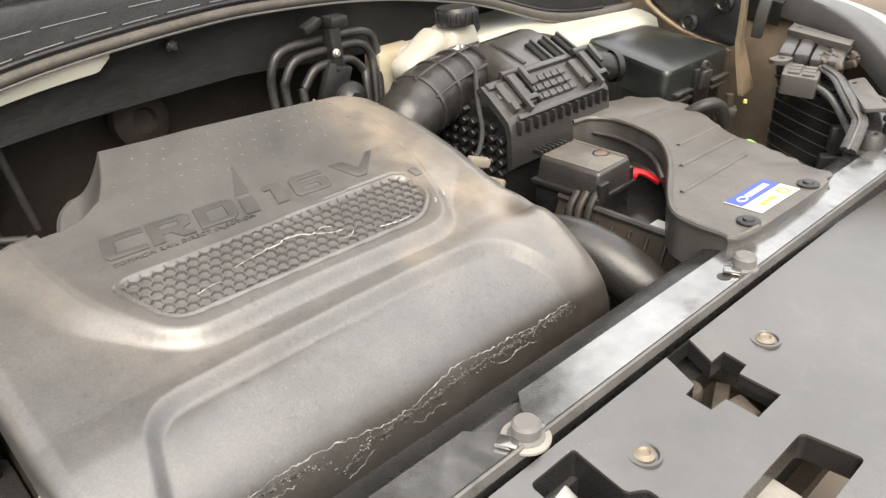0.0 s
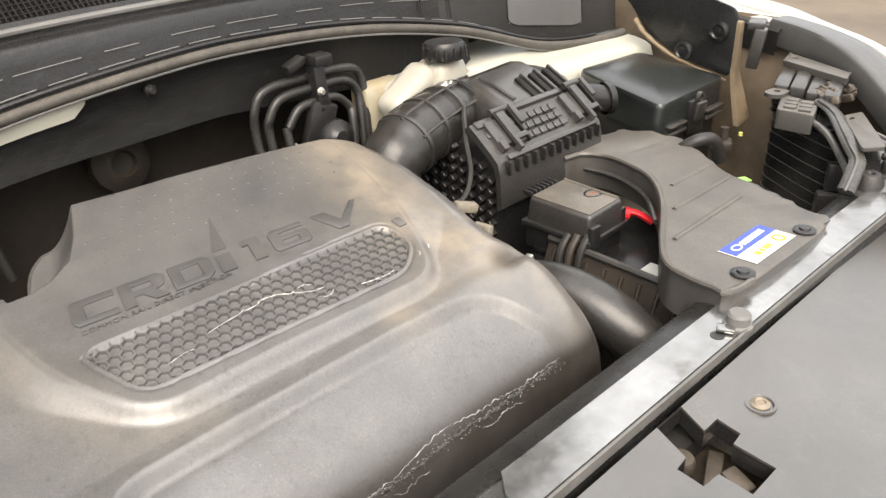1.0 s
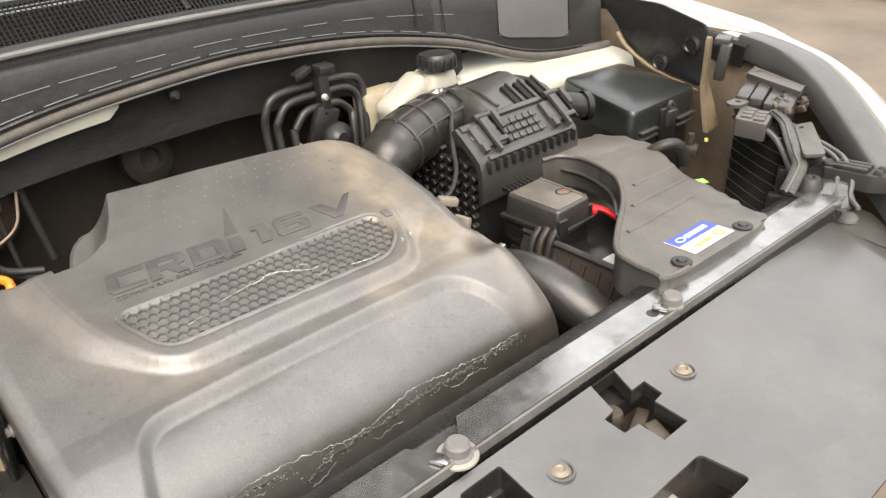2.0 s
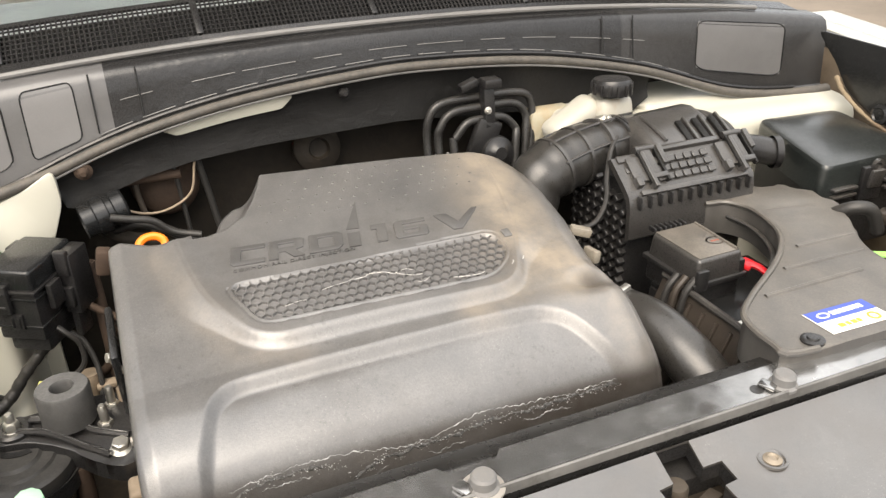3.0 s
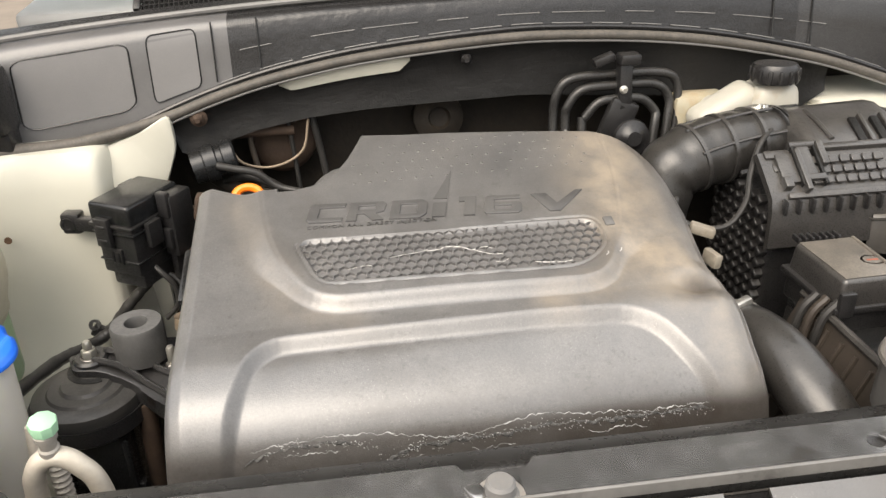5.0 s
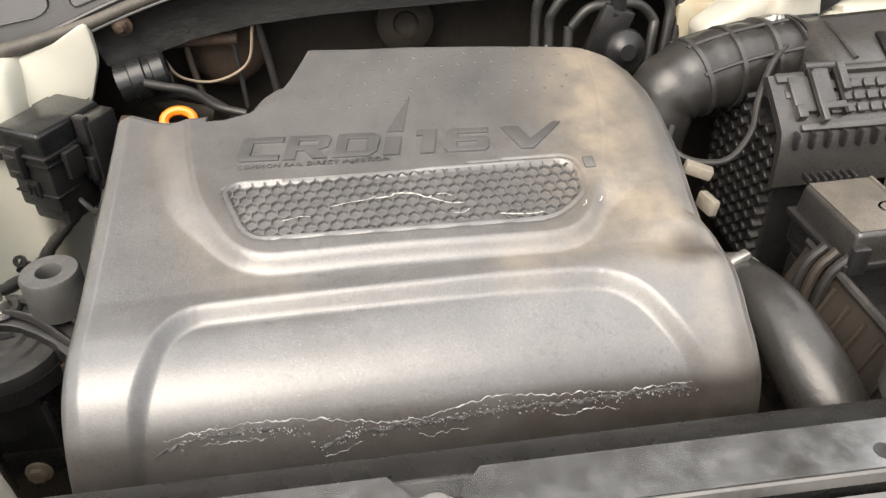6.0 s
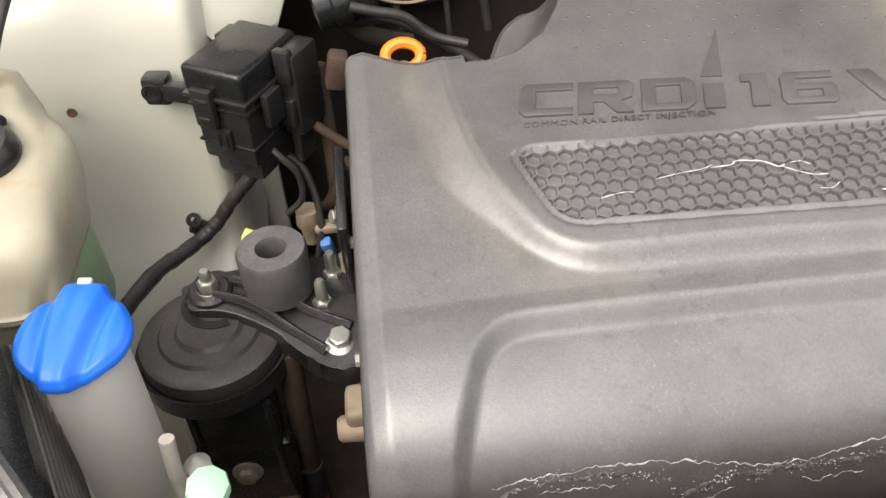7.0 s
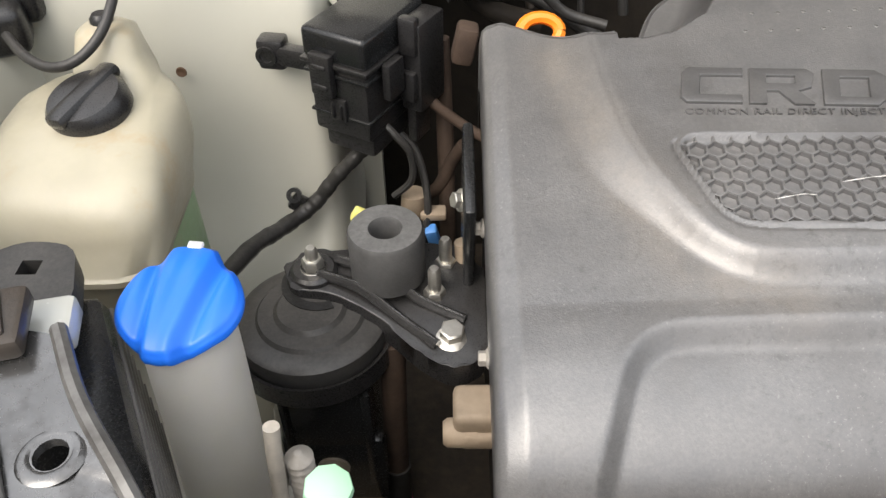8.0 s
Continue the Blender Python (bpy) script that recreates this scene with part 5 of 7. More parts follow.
    for ch, x0, x1 in (("C", -0.168, -0.121), ("R", -0.116, -0.067), ("D", -0.060, -0.012), ("i", -0.004, 0.013), ("1", 0.030, 0.052), ("6", 0.064, 0.114), ("V", 0.126, 0.196)):
        place = lambda p: (x0 + p[0] * (x1 - x0) + 0.22 * 0.037 * p[1], 0.4335 - 0.075 * (x0 + p[0] * (x1 - x0)) + 0.037 * p[1])
        outline, counters = glyphs[ch]
        plate(bm, [place(p) for p in outline], [[place(p) for p in h] for h in counters], lambda x, y: tray_z(y, x) + 0.0024, 0.006, 0.0006)
    part("writing", bm, COVER_RIM, t, "embossed engine writing", 30)
    bm = bmn()
    text_mesh(bm, "COMMON RAIL DIRECT INJECTION", 0.0085, lay(-0.166, 0.4345, 0.0002), 0.0006, 0.0, 0.1, 1.1, 0.168)
    part("small_writing", bm, COVER_RIM, t, "", 30)
    bm = bmn()
    plate(bm, [(0.003, 0.472), (0.022, 0.470), (0.036, 0.532)], (), lambda x, y: tray_z(y, x) + 0.0012, 0.004)
    part("pointer", bm, COVER_RIM, t, "", 30)
    # rows of fine knobs on the upper field
    bm = bmn()
    lathe(bm, [(0.0026, -0.001), (0.0018, 0.0007), (0, 0.0010)], Matrix(), 8)
    places = []
    for r in range(5):
        for c in range(16):
            x, y = -0.10 + c * 0.0215 + (r % 2) * 0.0107, 0.525 + r * 0.021
            if x < 0.235 and y < 0.63 - (0.06 if x < -0.06 else 0):
                places.append(pose(x, y, tray_z(y, x) - 0.0004))
    repeat("knob", bm, COVER_KNOB, t, places)
    # small square boss beside the honeycomb
    bm = bmn()
    box(bm, (0.221, 0.392, tray_z(0.392, 0.221) - 0.002), (0.013, 0.018, 0.008), 0.002, (slope, 0, 0))
    part("boss", bm, COVER_KNOB, t)
    # torn seam across the nose: a dark groove full of grit, and a pale flaking edge above it
    rnd = random.Random(5)

    def on_nose(x, y, lift=0.0):
        return (x, y - 0.4 * lift, lerp(y, sorted(NOSE)) - PANEL_DROP + lift)

    FLAKE = [(-0.235, 0.168), (-0.204, 0.1714), (-0.179, 0.1729), (-0.140, 0.1736), (-0.076, 0.1702), (-0.036, 0.1664), (0.010, 0.1667), (0.047, 0.1711), (0.078, 0.1731), (0.157, 0.1698), (0.211, 0.1692), (0.28, 0.1696)]
    GROOVE = [(-0.245, 0.161), (-0.220, 0.1668), (-0.195, 0.1698), (-0.151, 0.1696), (-0.102, 0.1658), (-0.097, 0.1592), (-0.052, 0.1635), (0.031, 0.1642), (0.078, 0.1671), (0.157, 0.1658), (0.231, 0.1666), (0.275, 0.166)]
    wob = 0.0
    low_lip = [(x, y - 0.0042) for x, y in GROOVE]
    for name, track, m, w, cuts in (
        ("groove", GROOVE, TEAR, 0.0034, ((-0.245, -0.125), (-0.100, 0.06), (0.045, 0.285))),
        ("torn_edge", FLAKE, TORN, 0.0011, ((-0.235, -0.185), (-0.19, -0.075), (-0.085, -0.01), (-0.015, 0.105), (0.09, 0.17), (0.165, 0.28))),
        ("torn_edge", low_lip, TORN, 0.0008, ((-0.20, -0.14), (-0.09, -0.05), (0.0, 0.05), (0.13, 0.20))),
    ):
        for x0, x1 in cuts:
            pts = []
            for x in span(x0, x1, int((x1 - x0) / 0.003) + 3):
                wob = 0.6 * wob + rnd.uniform(-0.0008, 0.0008)
                pts.append(on_nose(x, lerp(x, track) + wob, 0.0004))
            bm = bmn()
            tube(bm, pts, lambda q, w=w, x0=x0: w * (0.30 + 0.70 * abs(math.sin(q * 31 + x0 * 40)) * abs(math.sin(q * 7.3 + 1))) * min(1.0, 8 * q + 0.1, 8 * (1 - q) + 0.1), 6, 2, flat=0.45)
            part(name, bm, m, t, "torn ragged plastic edge" if name == "torn_edge" else "dark tear in the plastic")
    # pale crumbs in the tear
    bm = bmn()
    for k in range(420):
        x = rnd.uniform(-0.22, 0.28)
        px, py, pz = on_nose(x, lerp(x, GROOVE) + rnd.gauss(0, 0.0016), 0.0010)
        s = rnd.uniform(0.0003, 0.0010)
        bmesh.ops.create_cube(bm, size=1.0, matrix=pose(px, py, pz, rnd.uniform(0, 90), rnd.uniform(0, 90), 0) @ Matrix.Diagonal((s * rnd.uniform(1, 2.5), s, s, 1)))
    grit = part("grit", bm, TORN, t, "pale plastic grit in the tear")
    grit["kind"] = "stuff"
    # white fracture lines over the honeycomb, then two painted glints beside it
    for line, w in (
        ([(-0.118, 0.3535), (-0.098, 0.3570), (-0.088, 0.3560)], 0.0006),
        ([(-0.067, 0.3668), (-0.045, 0.3700), (-0.028, 0.3715), (-0.017, 0.3748)], 0.0007),
        ([(-0.019, 0.3722), (-0.002, 0.3728), (0.003, 0.3760), (0.014, 0.3755)], 0.0012),
        ([(0.014, 0.3748), (0.025, 0.3730), (0.036, 0.3660), (0.042, 0.3668)], 0.0013),
        ([(0.040, 0.3650), (0.051, 0.3588), (0.062, 0.3540), (0.074, 0.3530)], 0.0009),
        ([(0.047, 0.3685), (0.056, 0.3690), (0.063, 0.3646)], 0.0008),
        ([(0.062, 0.3400), (0.072, 0.3390), (0.080, 0.3440)], 0.0007),
        ([(0.110, 0.3325), (0.121, 0.3298), (0.134, 0.3279)], 0.0013),
        ([(0.136, 0.3275), (0.147, 0.3270), (0.156, 0.3282)], 0.0010),
        # two short white strokes painted as glints
        ([(0.198, 0.3290), (0.202, 0.3320), (0.203, 0.3360)], 0.0009),
        ([(0.217, 0.3330), (0.220, 0.3360), (0.221, 0.3390)], 0.0008),
    ):
        bm = bmn()
        tube(bm, [(x, y, tray_z(y, x) - (0.0014 if x < 0.19 else 0.0)) for x, y in line], lambda q, w=w: w * (0.25 + 0.6 * abs(math.sin(9 * q + 40 * w))), 6, 6, flat=0.6)
        part("crack_and_glint", bm, CRACK_AND_GLINT, t, "white line, a set of fractures and two painted glints")
    return t


engine_cover()


def engine_under():
    t = thing("engine", (0.0, 0.4, 0.45), "grimy dark engine block below its cover", "engine")
    bm = bmn()
    box(bm, (0.01, 0.40, 0.62), (0.56, 0.40, 0.36), 0.02)
    part("block", bm, DARK, t)
    bm = bmn()
    box(bm, (-0.295, 0.41, 0.72), (0.035, 0.30, 0.22), 0.01)
    part("side_cover", bm, DARK, t)
    for y, z in ((0.30, 0.86), (0.42, 0.885)):
        bm = bmn()
        hexhead(bm, (-0.318, y, z - 0.035), 0.006, 0.010, 1.4, (0, -90, 0))
        part("bolt", bm, SEATM, t)
    bm = bmn()
    box(bm, (-0.331, 0.475, 0.80), (0.010, 0.10, 0.19), 0.004, (14, 0, 0))
    part("side_plate", bm, BLACK_GLOSS, t)
    bm = bmn()
    hexhead(bm, (-0.336, 0.468, 0.842), 0.0075, 0.010, 1.4, (20, -70, 0))
    part("bolt", bm, STEEL, t)
    bm = bmn()
    tube(bm, [(-0.334, 0.47, 0.79), (-0.332, 0.46, 0.74), (-0.330, 0.44, 0.68)], 0.010, 10, 4)
    part("sleeve", bm, TAN, t, "tan metal sleeve")
    # tan casting corner that peeps out at the front
    bm = bmn()
    box(bm, (-0.326, 0.330, 0.722), (0.042, 0.040, 0.024), 0.007, (0, 0, 0), 3)
    lathe(bm, [(0, 0.03), (0.010, 0.03), (0.013, 0.026), (0.014, 0.0)], pose(-0.326, 0.318, 0.704, 0, -90, 0), 16)
    box(bm, (-0.322, 0.322, 0.704), (0.040, 0.034, 0.020), 0.006, (0, 0, 0), 3)
    part("bracket", bm, TAN, t, "tan cast bracket")
    # dipstick loop and pipe behind the shoulder
    d = thing("dipstick", (-0.262, 0.66, 0.86), "orange plastic dipstick ring behind the engine cover", "dipstick")
    bm = bmn()
    ring = [(-0.258 + 0.019 * math.cos(a), 0.622 + 0.010 * math.sin(a), 0.925 + 0.010 * math.sin(a)) for a in span(0, 2 * math.pi, 20)]
    tube(bm, ring, 0.0062, 8, 1, smooth=False)
    part("ring", bm, ORANGE, d)
    bm = bmn()
    tube(bm, [(-0.258, 0.615, 0.92), (-0.258, 0.62, 0.86), (-0.25, 0.61, 0.78)], 0.006, 8, 4)
    part("tube", bm, STEEL, d)


engine_under()

# ---- the battery side ----
DUCT = [(0.862, 0.43), (0.84, 0.472), (0.80, 0.488), (0.745, 0.492), (0.69, 0.482), (0.655, 0.466), (0.690, 0.456), (0.708, 0.415), (0.697, 0.36), (0.668, 0.302), (0.600, 0.241), (0.495, 0.176), (0.449, 0.142), (0.433, 0.112), (0.427, 0.065), (0.44, 0.04), (0.60, 0.032), (0.690, 0.040), (0.712, 0.09), (0.736, 0.15), (0.769, 0.232), (0.815, 0.298), (0.855, 0.365)]


def duct_z(x, y):
    return 0.898 - 0.035 * (y - 0.06)


def intake_duct():
    t = thing("intake_duct", (0.6, 0.18, 0.87), "dusty black plastic air intake duct over the battery", "air duct")
    bm = bmn()
    pts = [tuple(p)[:2] for p in spline([(x, y, 0) for x, y in DUCT + DUCT[:1]], 4)][:-1]
    plate(bm, pts, (), duct_z, 0.060, 0.004)
    part("duct_body", bm, DUCT_MAT, t, "", 45)
    bm = bmn()
    rim = [(x, y, duct_z(x, y) + 0.0005) for x, y in pts[20:62]]
    tube(bm, rim, 0.0048, 8, 1, smooth=False)
    part("rim", bm, DUCT_MAT, t)
    bm = bmn()
    tube(bm, [(0.695, 0.452, 0.858), (0.702, 0.412, 0.858), (0.691, 0.361, 0.859), (0.660, 0.304, 0.860), (0.594, 0.245, 0.862)], 0.004, 8, 5)
    part("ledge", bm, BLACK_DUSTY, t)
    for a, b in (((0.665, 0.266), (0.780, 0.264)), ((0.592, 0.217), (0.745, 0.215)), ((0.508, 0.165), (0.690, 0.167))):
        bm = bmn()
        tube(bm, [(a[0] + (b[0] - a[0]) * u, a[1] + (b[1] - a[1]) * u, duct_z(0, a[1]) - 0.001) for u in (0, 0.5, 1)], 0.0042, 8, 3)
        part("rib", bm, DUCT_MAT, t)
    for x, y in ((0.478, 0.053), (0.637, 0.048)):
        bm = bmn()
        lathe(bm, [(0.015, -0.002), (0.015, 0.003), (0.012, 0.0045), (0.008, 0.004), (0.007, 0.0065), (0, 0.007)], pose(x, y, duct_z(x, y), -2, 0, 0), 24)
        part("screw", bm, BLACK, t, "black push screw")
    s = thing("label", (0.565, 0.078, 0.905), "small white paper label with blue band, writing bars", "label")
    zs = lambda x, y: duct_z(x, y) + 0.0012
    for name, poly, m, h in (("paper", [(0.512, 0.052), (0.616, 0.050), (0.616, 0.103), (0.512, 0.105)], PAPER, 0.0), ("band", [(0.5135, 0.080), (0.6155, 0.078), (0.6155, 0.1025), (0.5135, 0.1045)], LABEL_BLUE, 0.0005)):
        bm = bmn()
        plate(bm, poly, (), lambda x, y, h=h: zs(x, y) + h, 0.0004)
        part(name, bm, m, s)
    for k in range(7):
        bm = bmn()
        x = 0.548 + 0.008 * k
        plate(bm, [(x, 0.0865), (x + 0.006, 0.0865), (x + 0.006, 0.0955), (x, 0.0955)], (), lambda x, y: zs(x, y) + 0.001, 0.0004)
        part("bar", bm, PAPER, s)
    bm = bmn()
    lathe(bm, [(0.008, 0.0), (0.008, 0.0006), (0.0055, 0.0006), (0.0055, 0)], Matrix.Translation((0.534, 0.0905, zs(0, 0.0905) + 0.0008)) @ pose(0, 0, 0, -2, 0, 0) @ Matrix.Diagonal((1.3, 0.8, 1, 1)), 20)
    part("emblem", bm, PAPER, s)
    for x, y, w in ((0.534, 0.064, 0.010), (0.547, 0.064, 0.006), (0.556, 0.064, 0.008), (0.566, 0.064, 0.006)):
        bm = bmn()
        plate(bm, [(x, y - 0.004), (x + w, y - 0.004), (x + w, y + 0.004), (x, y + 0.004)], (), lambda x, y: zs(x, y) + 0.0006, 0.0004)
        part("bar", bm, LABEL_RED, s)
    bm = bmn()
    lathe(bm, [(0.009, 0.0), (0.009, 0.0006), (0.006, 0.0006), (0.006, 0)], pose(0.595, 0.064, zs(0, 0.064) + 0.0005, -2, 0, 0), 20)
    part("ring", bm, LABEL_RED, s)
    s = thing("green_label", (0.80, 0.215, 0.86), "small bright green sticker beside the air duct", "label")
    bm = bmn()
    plate(bm, [(0.785, 0.222), (0.815, 0.208), (0.822, 0.224), (0.795, 0.238)], (), lambda x, y: 0.868, 0.002)
    part("paper", bm, GREEN_ST, s)


intake_duct()


def battery():
    t = thing("battery", (0.52, 0.28, 0.64), "black car battery with a red terminal clamp", "battery")
    bm = bmn()
    box(bm, (0.605, 0.27, 0.70), (0.21, 0.27, 0.18), 0.008)
    part("case", bm, BLACK, t)
    bm = bmn()
    box(bm, (0.605, 0.27, 0.796), (0.208, 0.265, 0.014), 0.004)
    part("lid", bm, BLACK_GLOSS, t)
    bm = bmn()
    tube(bm, [(0.595, 0.345, 0.842), (0.615, 0.325, 0.845), (0.635, 0.305, 0.842), (0.645, 0.28, 0.83)], 0.010, 10, 5, flat=0.55)
    box(bm, (0.622, 0.318, 0.844), (0.026, 0.020, 0.010), 0.003, (10, 0, 30))
    part("terminal_clamp", bm, RED, t, "bright red plastic clamp")
    bm = bmn()
    plate(bm, [(0.535, 0.195), (0.575, 0.195), (0.575, 0.235), (0.535, 0.235)], (), lambda x, y: 0.8045, 0.001)
    part("sticker", bm, PAPER, t)
    # cables down from the terminal box
    for x, y in ((0.475, 0.33), (0.482, 0.318), (0.49, 0.305)):
        bm = bmn()
        tube(bm, [(x + 0.02, y, 0.85), (x, y, 0.82), (x - 0.01, y - 0.005, 0.74), (x - 0.01, y - 0.01, 0.66)], 0.006, 8, 4)
        part("cable", bm, GRIME if y == 0.318 else RUBBER, t)
    s = thing("battery_tray", (0.48, 0.25, 0.6), "dusty black ribbed battery shield", "tray")
    lean = lambda u, v: (0.440 + 0.062 * v, 0.095 + 0.275 * u, 0.66 + 0.165 * v)
    bm = bmn()
    sheet(bm, lean, span(0, 1, 8), span(0, 1, 4), 0.008, (1, 0, -0.3))
    part("wall", bm, GRIME, s)
    for k in range(9):
        bm = bmn()
        u = 0.06 + 0.11 * k
        tube(bm, [tuple(Vector(lean(u, v)) + Vector((-0.002, 0, 0.001))) for v in (0.1, 0.5, 0.93)], 0.0035, 6, 2)
        part("rib", bm, GRIME, s)
    bm = bmn()
    tube(bm, [tuple(Vector(lean(u, 1.0)) + Vector((0.0, 0, 0.002))) for u in (0, 0.5, 1)], 0.006, 8, 3)
    part("rim", bm, BLACK_DUSTY, s)


battery()


def terminal_box():
    t = thing("terminal_cover", (0.55, 0.36, 0.83), "dusty black plastic cover over the battery fuse", "fuse cover")
    bm = bmn()
    box(bm, (0.552, 0.362, 0.858), (0.094, 0.122, 0.046), 0.007, (0, 0, 2), 3, 0.93)
    part("cover", bm, BLACK_DUSTY, t)
    bm = bmn()
    box(bm, (0.552, 0.362, 0.8812), (0.080, 0.106, 0.0012), 0.0005, (0, 0, 2))
    part("lid_top", bm, BOXTOP, t, "brown dust on the lid")
    bm = bmn()
    tube(bm, [(0.590, 0.312, 0.8815), (0.591, 0.415, 0.8815)], 0.003, 8, 2)
    part("lid_ridge", bm, BOXTOP, t)
    bm = bmn()
    box(bm, (0.552, 0.362, 0.838), (0.108, 0.130, 0.010), 0.003, (0, 0, 2))
    part("flange", bm, BLACK, t)
    bm = bmn()
    box(bm, (0.552, 0.364, 0.815), (0.094, 0.118, 0.04), 0.006, (0, 0, 2))
    part("base", bm, BLACK, t)
    for c, sz in (((0.515, 0.298, 0.848), (0.022, 0.010, 0.036)), ((0.598, 0.315, 0.848), (0.012, 0.024, 0.034))):
        bm = bmn()
        box(bm, c, sz, 0.003)
        part("latch", bm, BLACK, t)
    bm = bmn()
    box(bm, (0, 0, 0), (0.004, 0.018, 0.008), 0.001)
    repeat("comb_tooth", bm, BLACK, t, [pose(0.512 + 0.010 * k, 0.424, 0.882) for k in range(7)])
    bm = bmn()
    lathe(bm, [(0.016, 0), (0.016, 0.0006), (0.013, 0.0006), (0.013, 0)], Matrix.Translation((0.578, 0.35, 0.8812)) @ Matrix.Diagonal((1.0, 0.8, 1, 1)), 24)
    box(bm, (0.578, 0.35, 0.8815), (0.016, 0.004, 0.0008), 0.0)
    part("mark", bm, mat("faded_red_print", (0.32, 0.10, 0.06), 0.6, vary=0.2), t, "faded red printed mark")


terminal_box()


def air_filter():
    t = thing("air_filter_box", (0.57, 0.48, 0.7), "black plastic air filter housing with ribbed lid", "air filter box")
    shift = Matrix.Translation((0.052, 0.088, -0.033)) @ Matrix.Translation((0.44, 0, 0)) @ Matrix.Diagonal((1.08, 1, 1, 1)) @ Matrix.Translation((-0.44, 0, 0))

    def fpart(name, bm, *rest):
        turned(bm, bm.verts[:], shift)
        return part(name, bm, *rest)

    bm = bmn()
    box(bm, (0.575, 0.485, 0.84), (0.235, 0.19, 0.25), 0.012)
    fpart("lower_case", bm, BLACK, t)
    # waffle on the side that looks at the engine
    bm = bmn()
    box(bm, (0, 0, 0), (0.014, 0.0135, 0.0125), 0.0015, (38, 0, 0), 1)
    repeat("waffle_cell", bm, BLACK, t, [shift @ pose(0.452, 0.408 + 0.0215 * i, 0.745 + 0.019 * j) for i in range(8) for j in range(12) if 0.745 + 0.019 * j < 0.93 + (0.008 + 0.0215 * i) * 0.3])
    # front step with its flange
    bm = bmn()
    prof = [(0.375, 0.880), (0.378, 0.935), (0.384, 0.955), (0.395, 0.965), (0.430, 0.992), (0.446, 1.003)]
    sheet(bm, lambda x, k: (x, prof[k][0] + 0.01 * (x - 0.44), prof[k][1]), span(0.442, 0.69, 12), range(len(prof)), 0.012, (0, 0.8, -0.6))
    fpart("front_flange", bm, BLACK_DUSTY, t)
    bm = bmn()
    box(bm, (0, 0, 0), (0.004, 0.012, 0.022), 0.001)
    repeat("tooth", bm, BLACK, t, [shift @ pose(0.458 + 0.0195 * k, 0.377, 0.945) for k in range(12)])
    bm = bmn()
    box(bm, (0, 0, 0), (0.0135, 0.0125, 0.004), 0.001, (37, 0, 0), 1)
    repeat("grid_cell", bm, BLACK_DUSTY, t, [shift @ pose(0.512 + 0.0165 * i, 0.400 + 0.0135 * j, 0.974 + 0.75 * 0.0135 * j) for i in range(7) for j in range(3)])
    for x in (0.503, 0.679):
        bm = bmn()
        box(bm, (x, 0.425, 0.992), (0.020, 0.055, 0.014), 0.003, (36, 0, 0))
        box(bm, (x - 0.012, 0.410, 0.985), (0.008, 0.07, 0.02), 0.002, (36, 0, 0))
        box(bm, (x + 0.002, 0.400, 0.978), (0.034, 0.010, 0.012), 0.002, (36, 0, 0))
        lathe(bm, [(0, 0.018), (0.006, 0.018), (0.006, -0.018), (0, -0.018)], pose(x, 0.446, 1.012, 0, 90, 0), 12)
        box(bm, (x - 0.026, 0.418, 0.987), (0.030, 0.050, 0.008), 0.002, (36, 0, 0))
        box(bm, (x - 0.036, 0.398, 0.972), (0.012, 0.018, 0.018), 0.002, (36, 0, 0))
        box(bm, (x + 0.024, 0.432, 1.000), (0.010, 0.040, 0.020), 0.002, (36, 0, 0))
        fpart("clip", bm, BLACK_DUSTY, t, "black spring clip")
    bm = bmn()
    box(bm, (0.57, 0.448, 1.004), (0.17, 0.012, 0.012), 0.002, (20, 0, 0))
    box(bm, (0.57, 0.385, 0.958), (0.21, 0.010, 0.008), 0.002, (36, 0, 0))
    fpart("ledge", bm, BLACK_DUSTY, t)
    # sloping domed lid with deep ribs
    bm = bmn()
    dome = [(0.438, 0.985), (0.443, 1.003), (0.455, 1.010), (0.50, 1.026), (0.54, 1.034), (0.565, 1.030), (0.580, 1.01), (0.585, 0.95)]
    def lid(u, k):
        y, z = dome[k]
        e = min(1.0, u / 0.12, (1 - u) / 0.10)
        return (0.516 + 0.176 * u, y + 0.02 * u, z - 0.045 * (1 - math.sqrt(max(0.0, 1 - (1 - e) ** 2))))
    sheet(bm, lid, span(0, 1, 36), range(len(dome)), 0.004)
    fpart("lid", bm, BLACK_DUSTY, t, "", 50)
    # raised near-black blocks put the shade of recessed slots into colour
    for x in (0.6076, 0.641, 0.676):
        bm = bmn()
        box(bm, (x, 0.478, 1.0145), (0.0125, 0.062, 0.010), 0.003, (22, 0, -6))
        fpart("slot", bm, FELT, t, "deep dark slot")
        bm = bmn()
        box(bm, (x + 0.012, 0.480, 1.0185), (0.006, 0.064, 0.010), 0.002, (21, 0, -6))
        fpart("rib", bm, BLACK_DUSTY, t)
    # stepped ledge beside the left clip, and near-black strips painting shaded gaps along both clips
    for k in range(4):
        bm = bmn()
        box(bm, (0.470 + 0.007 * k, 0.442 - 0.0165 * k, 0.999 - 0.0145 * k), (0.040, 0.0145, 0.010), 0.002, (30, 0, 0))
        fpart("step", bm, BLACK_DUSTY, t)
    for x in (0.488, 0.520, 0.664, 0.6965):
        bm = bmn()
        box(bm, (x, 0.420, 0.9925), (0.0045, 0.074, 0.010), 0.001, (36, 0, 0))
        fpart("gap", bm, FELT, t, "dark gap")
    bm = bmn()
    tube(bm, [(0.560, 0.462, 1.0125), (0.556, 0.50, 1.0265), (0.556, 0.54, 1.0325)], 0.0035, 8, 4)
    fpart("rib", bm, BLACK_DUSTY, t)
    bm = bmn()
